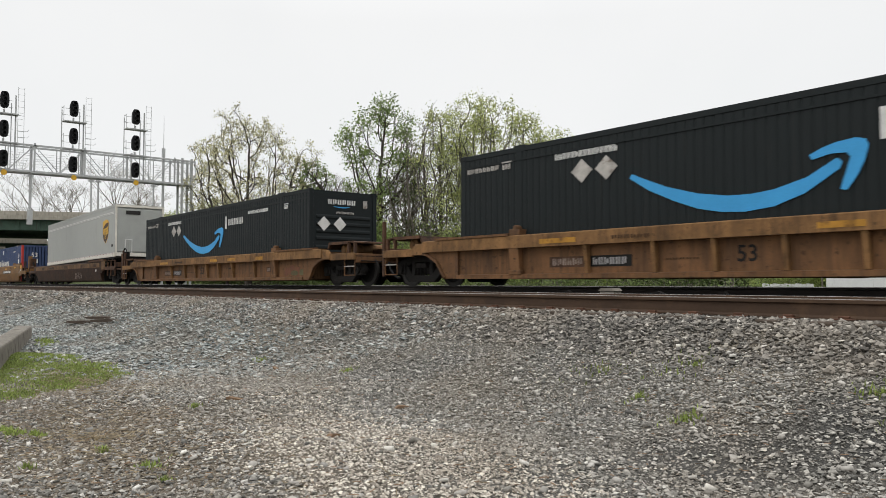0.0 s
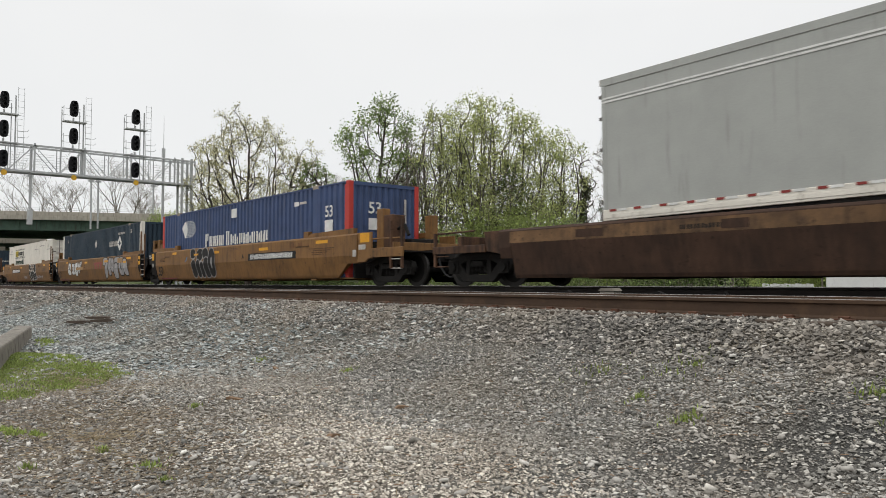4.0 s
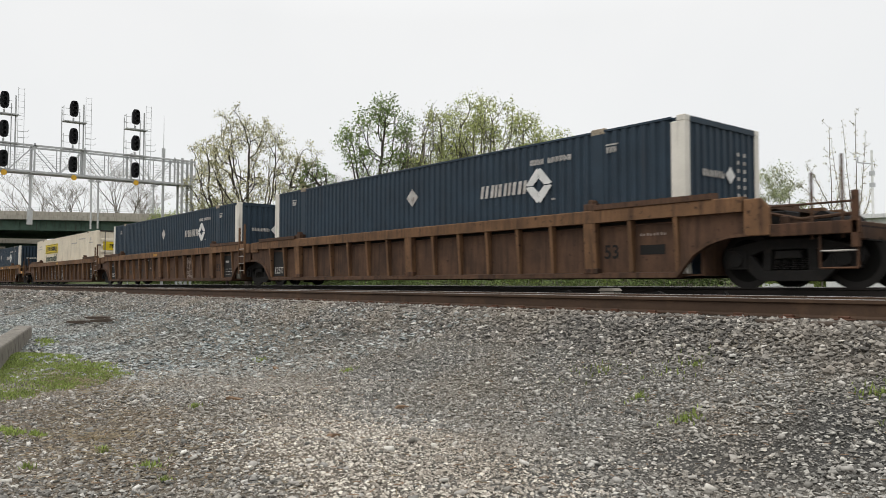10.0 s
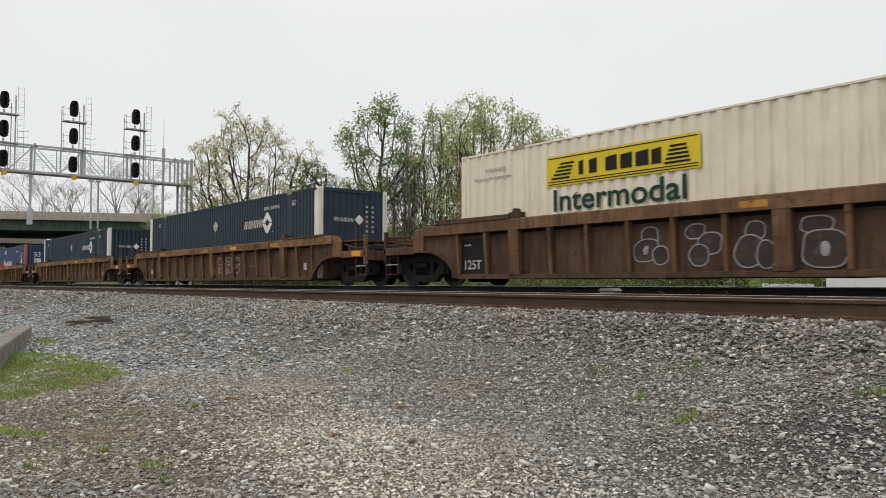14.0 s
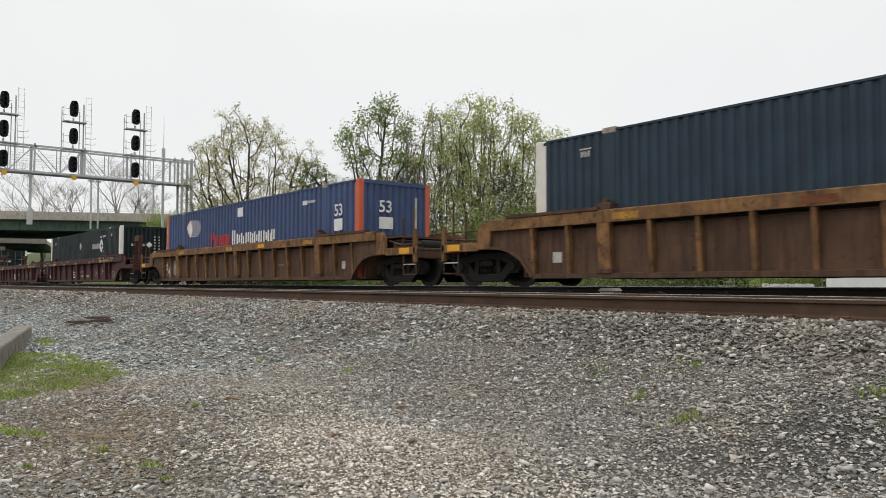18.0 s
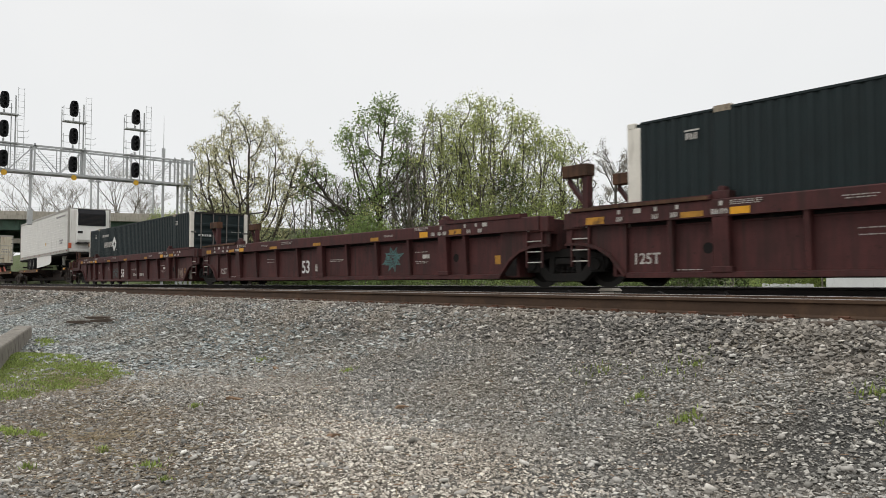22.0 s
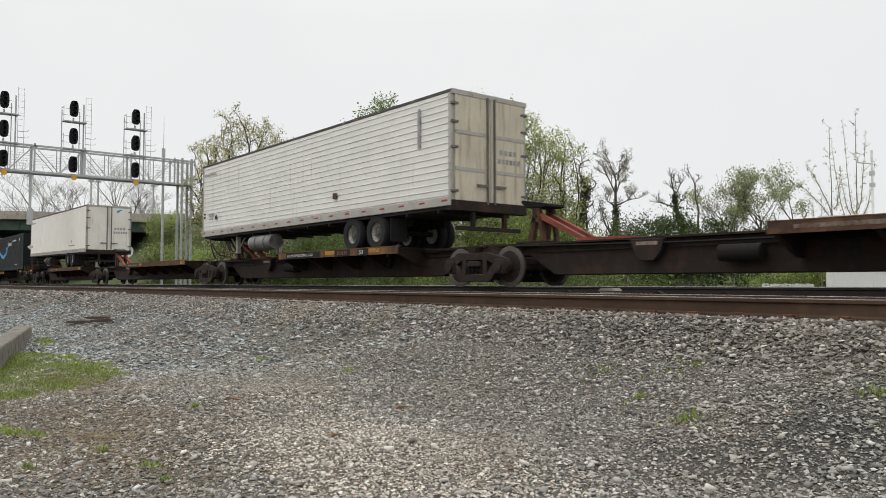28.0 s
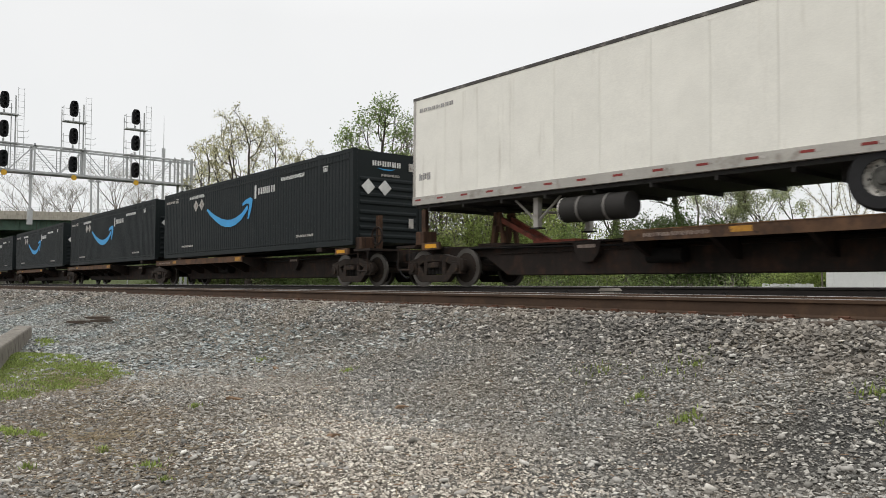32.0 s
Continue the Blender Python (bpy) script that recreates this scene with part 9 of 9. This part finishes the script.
g6 = smooth_well_car(88.36 - CX, ("coupler", "rest"), gold_label, m_tancar, GOLD + [("plate", -4.85, -1.65, 0.87, 1.18, m_darkmark), ("bars", -4.7, -1.8, 0.92, 1.13, m_white), ("53", -7.8, 0, 0.41, 0.82, m_darkmark), ("B", -1.3, 0, 0.97, 1.15, m_darkmark)], R)
bubbles(g6, -1.5625, [(1.94, 1.26, 0.24, 0.2, 0.0, 0.7, False), (2.46, 1.18, 0.17, 0.26, 0.0, 0.9, False), (2.92, 1.2, 0.18, 0.25, 0.0, 0.9, True), (3.78, 1.16, 0.33, 0.28, -0.1, 0.55, False), (2.06, 0.62, 0.22, 0.36, -0.2, 0.8, False), (2.66, 0.64, 0.27, 0.34, -0.2, 0.8, False), (3.2, 0.64, 0.24, 0.32, -0.2, 0.8, False), (3.62, 0.62, 0.2, 0.3, -0.15, 0.8, False), (4.06, 0.58, 0.2, 0.26, -0.1, 0.7, False)], m_darkmark, m_white, 0.04, True)
loops(g6, 4.4, 6.5, 0.44, 0.62, -1.53, 9, m_greymark, R, 0.016)
loops(g6, -0.1, 1.1, 0.4, 0.62, -1.53, 4, m_greymark, R, 0.016)
part("graffiti", Shape().prism([(-2.6, 0.9), (-2.5, 0.9), (-1.75, 1.22), (-1.75, 1.28)], -1.5665, -1.5635).prism([(-1.2, 0.9), (-1.1, 0.9), (-1.7, 1.28), (-1.75, 1.22)], -1.5665, -1.5635), m_fadedred, g6, "faint red spray strokes")
blue_label = "blue corrugated container with red corner posts and white markings"
blue_container(126.9 - CX, WF, blue_label, False, m_post_crimson)
navy_label = "dark navy corrugated container with cream corner posts and white markings"
n5 = navy_container(107.67 - CX, WF, m_navy, navy_label, "corrugated")
cream_container(88.36 - CX, WF, m_offwhite, "off-white corrugated container with a framed sign and green lettering", m_offwhite)

brown_label = "rusty brown articulated well car with closely ribbed sides"
single_label = "rusty brown well car with closely ribbed sides and tan edges"
W3 = (-6.05, 0.0, 6.05)
PANEL = [("plate", -7.94, -7.06, 0.3, 1.12, m_darkmark), ("125T", -7.88, 0, 0.4, 0.62, m_pale), ("plate", 7.06, 7.94, 0.3, 1.12, m_darkmark), ("bars", 7.2, 7.5, 0.85, 0.93, m_pale), ("bars", 7.2, 7.8, 0.6, 0.62, m_pale), ("bars", 7.2, 7.8, 0.5, 0.52, m_pale), ("bars", 7.2, 7.7, 0.4, 0.42, m_pale), ("bars", -7.85, -7.6, 0.95, 0.99, m_pale), ("plate", -0.7, -0.2, 1.3, 1.42, m_goldworn), ("53", 6.3, 0, 0.55, 0.82, m_darkmark)]
for n, (xr, e) in enumerate(((65.2, ("rest", "coupler")), (46.02, ("joint", "joint")), (26.53, ("coupler", "rest")))):
    c = ribbed_well_car(xr - CX, e, brown_label, 1.5, 0.25, m_ribcar, m_rib_mid, CLOSE_RIBS, W3, PANEL if n else PANEL[:2] + PANEL[-1:] + [("bars", 7.15, 7.75, 0.95, 1.0, m_faintmark), ("plate", 7.15, 7.7, 0.6, 0.78, m_darkmark)], R, 0.1)
    if n == 1:
        loops(c, 3.1, 3.9, 0.75, 1.15, -1.394, 3, m_faintmark, R, 0.016)
        loops(c, 3.1, 3.9, 0.4, 0.75, -1.399, 3, m_faintmark, R, 0.016)
        loops(c, 3.15, 3.9, 0.24, 0.4, -1.404, 1, m_faintmark, R, 0.02)
        loops(c, -2.15, -1.05, 0.65, 1.15, -1.394, 4, m_darkmark, R, 0.026)
        for p, q in ((-1.98, 1.12), (-1.62, 0.76), (-1.28, 1.08)):
            part("graffiti", plate(p, p + 0.14, q, q + 0.045, -1.405), m_pale, c, "pale spray highlight")
        for p, q, u, v in ((-5.9, -5.4, 0.5, 0.95), (-4.85, -4.25, 0.5, 0.9), (-3.95, -3.25, 0.8, 1.15), (-3.15, -2.4, 0.4, 1.0)):
            loops(c, p, q, u, v, -1.394, 1, m_dirtymark, R, 0.03)
    if n == 2:
        bubbles(c, -1.3935, [(-2.57, 0.95, 0.17, 0.15, 0.0, 0.8, False), (-2.66, 0.68, 0.26, 0.2, 0.2, 0.8, True), (-2.34, 0.58, 0.16, 0.16, 0.0, 0.9, False), (-1.62, 0.98, 0.18, 0.12, 0.2, 0.8, False), (-1.34, 0.76, 0.22, 0.18, 0.1, 0.8, False), (-1.55, 0.56, 0.18, 0.18, 0.0, 0.9, False), (-0.5, 0.94, 0.16, 0.14, 0.0, 0.8, False), (-0.62, 0.6, 0.24, 0.26, 0.1, 0.9, False), (-0.32, 0.54, 0.15, 0.22, 0.0, 0.9, False), (0.5, 0.98, 0.24, 0.12, 0.0, 0.7, False), (0.62, 0.6, 0.34, 0.28, 0.0, 0.7, True)], m_dirtymark, m_greymark, 0.022)
rider_copy(n5, 65.2 - CX, WF)
rider_copy(n5, 46.02 - CX, WF)
cream_container(26.53 - CX, WF, m_cream, "cream corrugated container with a yellow sign and green lettering", m_signyellow)
TAN = [("plate", -2.18, -1.61, 1.29, 1.42, m_redrust), ("plate", -0.8, -0.23, 1.29, 1.42, m_goldworn), ("plate", 1.94, 2.46, 1.3, 1.42, m_yellow), ("plate", 4.1, 4.35, 1.29, 1.44, m_rib_brown), ("plate", 5.25, 5.8, 1.29, 1.42, m_goldworn), ("plate", -5.8, -5.2, 1.29, 1.42, m_goldworn), ("plate", 7.3, 7.5, 0.5, 0.72, m_pale), ("plate", -7.5, -7.25, 0.5, 0.72, m_pale), ("bars", 3.2, 3.7, 0.66, 0.7, m_faintmark)]
for n, xr in enumerate((3.46, -19.73, -42.97)):
    c = ribbed_well_car(xr - CX, ("coupler", "coupler"), single_label, 1.5, 0.25, m_ribcar, m_ribcar_tan, CLOSE_RIBS, W3, TAN, R, 0.06)
    if n == 0:
        for k in range(2):
            loops(c, 0.2, 2.6, 0.4, 1.1, -1.3935 - 0.005 * k, 3, m_faintmark, R)
    if n == 1:
        for p, q in ((-0.97, -0.25), (0.05, 0.84), (1.13, 1.8), (2.13, 2.85), (3.03, 3.5), (3.6, 4.43), (4.5, 5.25)):
            loops(c, p, q, 0.28, 1.12, -1.3935, 1, m_faintmark, R, 0.024)
    if n == 2:
        loops(c, -7.85, -7.5, 0.4, 1.0, -1.3935, 1, m_pale, R, 0.018)
        loops(c, -7.4, -7.05, 0.35, 1.05, -1.3935, 2, m_pale, R, 0.016)
        for k in range(2):
            loops(c, -6.9, -6.2, 0.4, 1.05, -1.3935 - 0.005 * k, 3, m_pale, R, 0.015)
rider_copy(n5, 3.46 - CX, WF)
rider_copy(n5, -19.73 - CX, WF)
blue_container(-42.97 - CX, WF, "blue corrugated container with orange-red posts and a faded red word", True, m_post_red)

maroon_label = "maroon articulated well car with a deep top chord and white markings"
MAROON = [("plate", -0.35, 0.11, 1.22, 1.31, m_goldworn), ("plate", 2.87, 3.25, 1.22, 1.32, m_goldworn), ("plate", 5.12, 5.45, 1.22, 1.36, m_yellow), ("plate", 6.3, 6.75, 1.24, 1.36, m_goldworn), ("plate", -8.9, -8.45, 1.22, 1.36, m_goldworn), ("plate", -6.75, -6.3, 1.22, 1.32, m_goldworn), ("plate", -5.8, -5.45, 1.22, 1.34, m_yellow), ("plate", -3.33, -2.81, 1.22, 1.31, m_goldworn), ("plate", 7.75, 8.0, 0.5, 0.7, m_goldworn), ("plate", 5.03, 5.31, 0.7, 0.8, m_pale), ("53", -1.38, 0, 0.4, 0.8, m_white), ("plate", -0.5, -0.28, 0.44, 0.66, m_pale), ("plate", -0.48, -0.3, 0.5, 0.54, m_maroon), ("bars", 0.64, 1.27, 0.42, 0.56, m_pale), ("bars", 1.67, 2.34, 0.42, 0.56, m_pale)]
for p, q, zz in ((-5.8, -5.2, 1.44), (-5.8, -5.2, 1.41), (-5.8, -5.25, 1.38), (-4.0, -3.45, 1.36), (-3.95, -3.5, 1.32), (-2.5, -1.7, 1.4), (-2.5, -1.75, 1.35), (3.5, 4.0, 1.34), (3.55, 3.95, 1.31), (4.9, 5.5, 1.46), (4.9, 5.5, 1.43), (4.92, 5.4, 1.4), (4.7, 5.25, 0.86), (4.7, 5.3, 0.62), (4.75, 5.25, 0.58), (0.4, 1.2, 0.76), (0.4, 1.15, 0.72), (-3.85, -3.0, 0.88), (-3.84, -3.3, 0.78), (-7.0, -6.4, 0.3)):
    MAROON.append(("bars", p, q, zz, zz + 0.018, m_pale))
for p in (5.6, 5.85, 6.05, 6.95, 7.35, -8.15, -7.35, -6.95, -6.15, -5.98):
    MAROON.append(("bars", p, p + 0.15, 1.24, 1.33, m_pale))
for p in (5.95, 6.85, 7.25, -8.12, -7.3, -6.85, -6.0):
    MAROON.append(("plate", p, p + 0.06, 1.38, 1.46, m_pale))
for p in (7.5, -7.75):
    MAROON.append(("plate", p, p + 0.16, 1.37, 1.46, m_pale))
for n, (xr, e) in enumerate(((-66.25, ("rest", "coupler")), (-85.72, ("joint", "joint")), (-105.2, ("coupler", "rest")))):
    c = ribbed_well_car(xr - CX, e, maroon_label, 1.5, 0.3, m_maroon, m_maroon, (-7.0, -4.55, -3.0, -1.5, 1.5, 3.05, 4.55, 6.8), (6.0, 0.0, -6.0), [q for q in MAROON if n != 1 or q[1] not in (0.64, 1.67)] + [("125T", -7.9, 0, 0.43, 0.64, m_pale) if n < 2 else ("A", -5.55, 0, 0.6, 0.72, m_pale)], R, 0.08)
    for px in (-6.32, 6.36):
        part("round_opening", Shape().lathe([(0.0, -0.004), (0.1, -0.004), (0.1, 0.0), (0.0, 0.0)], -1.391, px, 0.68, 14), m_truck, c)
    # tall guide frames at one end of the unit
    if n == 0:
        gd = part("guide_frame", Shape().box(10.42, 10.54, -1.26, -1.1, 1.0, 2.18).box(10.98, 11.1, -1.26, -1.1, 1.0, 2.18), m_maroon, c, "upright maroon guide frame", 0.015)
        part("guide_beam", Shape().box(10.4, 11.12, -1.29, -1.07, 2.16, 2.46), m_rib_brown, gd, "rust-brown beam", 0.015)
        part("guide_brace", Shape().prism([(10.52, 1.5), (10.52, 1.62), (10.98, 1.95), (10.98, 1.83)], -1.22, -1.14), m_maroon, gd)
    for y in (-0.85, 0.85) if n < 2 else ():
        gd = part("guide_frame", Shape().box(-9.54, -9.37, y - 0.08, y + 0.08, 1.0, 2.36), m_maroon, c, "upright maroon guide frame", 0.015)
        part("guide_beam", Shape().box(-10.05, -9.35, y - 0.13, y + 0.13, 2.32, 2.58), m_rib_brown, gd, "rust-brown beam", 0.015)
        part("guide_brace", Shape().prism([(-9.52, 1.68), (-9.52, 1.8), (-9.95, 2.33), (-9.95, 2.2)], y - 0.06, y + 0.06), m_maroon, gd)
    if n == 2:
        gd = part("guide_frame", Shape().box(-9.6, -9.46, -0.93, -0.77, 1.0, 2.28).box(-8.92, -8.78, -0.93, -0.77, 1.0, 2.28), m_maroon, c, "upright maroon guide frame", 0.015)
        part("guide_beam", Shape().box(-9.66, -8.72, -0.98, -0.72, 2.26, 2.54), m_rib_brown, gd, "rust-brown beam", 0.015)
        for px in (-9.45, -9.0):
            part("yellow_mark", plate(px, px + 0.12, 2.34, 2.44, -0.9805), m_goldworn, gd)
    for o, kind in zip((-1, 1), e):
        if kind != "coupler":
            ladder(c, o * 9.1, -1.5, 0.4, 1.3, 0.45, m_maroon, 4)
            part("bearing_bracket", Shape().prism([(o * 9.0, 0.75), (o * 9.5, 0.75), (o * 9.5, 1.35), (o * 8.9, 1.35)], -1.2, -0.9), m_maroon, c, bevel=0.015)
    pair("long_guide_plate", Shape().prism([(-1.6, 1.5), (-1.6, 1.56), (-1.36, 1.58), (-1.34, 1.5)], -9.3, -6.2, "x"), m_rib_brown, c)
    if n == 2:
        loops(c, -2.75, -1.75, 0.62, 0.86, -1.394, 5, m_teal, R, 0.01)
        loops(c, -2.7, -1.95, 0.34, 0.62, -1.4, 4, m_teal, R, 0.01)
        loops(c, 6.95, 7.6, 0.28, 0.72, -1.394, 3, m_faintmark, R, 0.022)
    if n == 0:
        loops(c, 6.95, 7.6, 0.28, 0.72, -1.394, 3, m_faintmark, R, 0.022)
        loops(c, 3.7, 4.25, 0.45, 0.8, -1.394, 1, m_faintmark, R, 0.03)
    if n == 1:
        star = []
        for i in range(16):
            q, rr = 6.2832 * i / 16, (0.52 if i % 2 == 0 else 0.27) * (1.35 if i % 8 == 0 else 1)
            star.append((0.8 * rr * math.cos(q + 0.3), 0.72 * rr * math.sin(q + 0.3)))
        for k, (f, g) in enumerate(((1.0, 0.74), (0.6, 0.42), (0.28, 0.14))):
            s = Shape()
            for (p0, q0), (p1, q1) in zip(star, star[1:] + star[:1]):
                s.quad((3.7 + p0 * f, -1.396, 0.72 + q0 * f), (3.7 + p1 * f, -1.396, 0.72 + q1 * f), (3.7 + p1 * g, -1.396, 0.72 + q1 * g), (3.7 + p0 * g, -1.396, 0.72 + q0 * g))
            part("graffiti", s, m_teal, c, "teal spray-painted star")
        loops(c, 3.3, 4.1, 0.55, 0.9, -1.399, 2, m_teal, R, 0.014)
green_label = "blackish green corrugated container with cream corner posts and white markings"
navy_container(-66.25 - CX, WF, m_green, green_label, "corrugated")
navy_container(-105.2 - CX, WF, m_green, "blackish green corrugated container with ribbed doors and white markings", "doors", False)

spine_label = "dark brown spine car unit with ochre-edged trailer decks"
U = 16.85
CENTRES = [-211.3 + U / 2 + U * k for k in range(5)]
spine_unit(CENTRES[4], "joint", "coupler", 7.3, -1, ((-6.5, 0.6),), spine_label, R)
spine_unit(CENTRES[3], "joint", None, -7.2, 1, ((-0.9, 7.0),), "empty " + spine_label, R)
spine_unit(CENTRES[2], "joint", None, -7.0, 1, ((-1.2, 5.7),), spine_label, R, blocks=True)
spine_unit(CENTRES[1], "joint", None, -7.2, 1, ((-1.4, 7.0),), "empty " + spine_label, R)
spine_unit(CENTRES[0], "coupler", None, -7.0, 1, ((-2.2, 6.5),), spine_label, R)
for k in range(4):
    xx = -215.3 - U / 2 - U * k
    spine_unit(xx, "joint", "coupler" if k == 0 else None, None, 1, ((-8.0, 1.4),), "dark brown spine car unit under a charcoal container", R)
for x in (-214.94, -232.38, -250.65, -268.51):
    rider_copy(a1, x - CX, 1.19, "charcoal container with a blue curved arrow on a spine car")
    for k, dx in enumerate((-6.1, 6.1)):
        pd = rider("container_pedestal", x - CX + dx, 1.04, "dark steel container pedestal on a spine car", "pedestal", "container pedestals")
        part("beam", Shape().box(-0.15, 0.15, -1.3, 1.3, 0.0, 0.14), m_spine, pd, bevel=0.01)

reefer = trailer(-126.65 - 7.85, 1.99, 15.7, 2.88, m_trailer, m_door_dirty, "white ribbed refrigerated trailer with a black cooling unit", 1, -0.65, (-4.3, -3.05), "horizontal", 5.0, None, skirt=(-1.5, 3.1))
part("nose_wall", Shape().box(7.85, 7.9, -1.2, 1.2, 0.05, 2.8), m_trailer, reefer, bevel=0.02)
unit = part("cooling_unit", Shape().prism([(7.9, 0.62), (8.3, 0.6), (8.42, 0.8), (8.42, 2.5), (8.3, 2.78), (7.9, 2.8)], -0.9, 0.9), m_trailer, reefer, "white and black cooling unit", 0.05)
part("unit_grille", Shape().prism([(8.3, 1.72), (8.45, 1.72), (8.45, 2.5), (8.32, 2.8), (7.92, 2.83), (7.92, 2.79), (8.28, 2.76), (8.4, 2.5)], -0.84, 0.84), m_signal, unit, "black slatted grille")
for k in range(9):
    part("grille_slat", Shape().box(8.45, 8.47, -0.7, 0.7, 1.78 + 0.08 * k, 1.81 + 0.08 * k), m_dark, unit)
part("unit_base", Shape().box(7.9, 8.38, -0.85, 0.85, 0.54, 0.64), m_dark, unit)
part("unit_badge", Shape().prism([(0.32 + (0.2 - 0.07 * (k > 8)) * math.cos(0.9 + 0.55 * (k if k < 9 else 17 - k)), 1.26 + (0.16 - 0.06 * (k > 8)) * math.sin(0.9 + 0.55 * (k if k < 9 else 17 - k))) for k in range(18)], 8.425, 8.43, "x"), m_bluemark, unit, "blue open ring")
part("unit_panel", Shape().box(8.42, 8.428, -0.85, -0.55, 1.2, 1.36), m_dark, unit)
part("marker_lamp", Shape().box(7.86, 7.93, -1.28, -1.1, 0.25, 0.6), m_post_red, reefer, "orange marker on the nose corner")
part("marking", bars(4.6, 7.2, 2.38, 2.5, -1.326, 12, R), m_greymark, reefer)
part("marking", bars(5.6, 6.6, 0.78, 0.9, -1.326, 5, R), m_greymark, reefer)
part("marking", bars(5.7, 6.5, 0.6, 0.72, -1.326, 5, R), m_greymark, reefer)
part("placard", plate(1.4, 1.62, 0.72, 0.9, -1.326), m_goldmark, reefer)
white_t = trailer(-161.36 - CX, 2.0, 16.1, 2.9, m_trailer, m_door_dirty, "grimy white ribbed van trailer with stained doors", -1, -0.15, (3.4, 4.66), "horizontal", -5.45, -3.4, tank_mat=m_tank, dark_top=True, drop=-0.5)
part("marking", bars(-7.8, -6.6, 2.42, 2.52, -1.326, 8, R), m_greymark, white_t)
part("marking", bars(-7.35, -6.8, 0.74, 0.9, -1.326, 5, R), m_greymark, white_t)
part("marking", bars(-7.3, -6.85, 0.63, 0.69, -1.326, 4, R), m_greymark, white_t)
part("marking", plate(-7.85, -7.68, 0.86, 0.93, -1.326), m_darkmark, white_t)
part("marking", plate(-7.85, -7.68, 0.72, 0.79, -1.326), m_darkmark, white_t)
fair = part("nose_unit", Shape().prism([(-8.05, 0.7), (-8.14, 0.74), (-8.2, 0.95), (-8.2, 2.3), (-8.14, 2.5), (-8.05, 2.55)], -0.95, 0.95), m_trailer, white_t, "white unit on the nose", 0.03)
for z0 in (0.8, 1.16):
    part("unit_vent", Shape().prism([(-8.16, z0), (-8.21, z0 + 0.05), (-8.21, z0 + 0.2), (-8.18, z0 + 0.24)], -0.98, -0.5), m_dark, fair)
part("placard", plate(-6.7, -6.5, 0.62, 0.78, -1.326), m_brownmark, white_t)
part("placard", plate(2.4, 2.65, 0.62, 0.8, -1.326), m_brownmark, white_t)
part("worn_strip", plate(6.7, 6.82, 1.55, 2.6, -1.326), m_greymark, white_t)
plain_t = trailer(-195.83 - CX, 2.05, LC, 2.82, m_creamtrailer, m_door_white, "white plate-sided van trailer with stained doors", -1, 0.5, (3.35, 4.6), "plates", -3.95, -2.8, tank_mat=m_dark, dark_top=True)
part("marking", bars(-7.8, -6.4, 2.4, 2.5, -1.306, 8, R), m_greymark, plain_t)
part("marking", bars(-7.8, -7.3, 0.62, 0.8, -1.306, 3, R), m_greymark, plain_t)
part("placard", plate(4.4, 4.6, 0.62, 0.82, -1.306), m_goldmark, plain_t)
part("marking", bars(3.8, 5.4, 0.42, 0.48, -1.306, 8, R), m_greymark, plain_t)
part("door_badge", Shape().prism([(0.35, 2.45), (0.55, 2.6), (0.8, 2.62), (0.62, 2.52), (0.55, 2.42)], CX + 0.031, CX + 0.036, "x"), m_bluemark, plain_t)


# ---------------------------------------------------------------- movement


def motions():
    """The train rolls past at about 12.2 m/s; its wheels turn as they roll."""
    for t, x, z, tilt in MOVERS:
        walk(t, [(s, pose(x + d, YT, z, 0, tilt, 0)) for s, d in TRAVEL])
    # one turn of rows for the leading and one for the trailing wheelsets of all trucks
    rate = math.degrees(12.232 / 0.46)
    lead = [None, None]
    for w, k in WHEELS:
        if lead[k] is None:
            lead[k] = w
            dx = (-0.89, 0.89)[k]
            walk(w, [(i / FPS, pose(dx, 0, 0.46) @ Matrix.Rotation(radians(rate * i / FPS), 4, "Y")) for i in range(0, 32 * FPS + 1)])
        else:
            w.rotation_mode = "QUATERNION"
            w.animation_data_create()
            w.animation_data.action = lead[k].animation_data.action
            w.animation_data.action_slot = lead[k].animation_data.action_slot


motions()
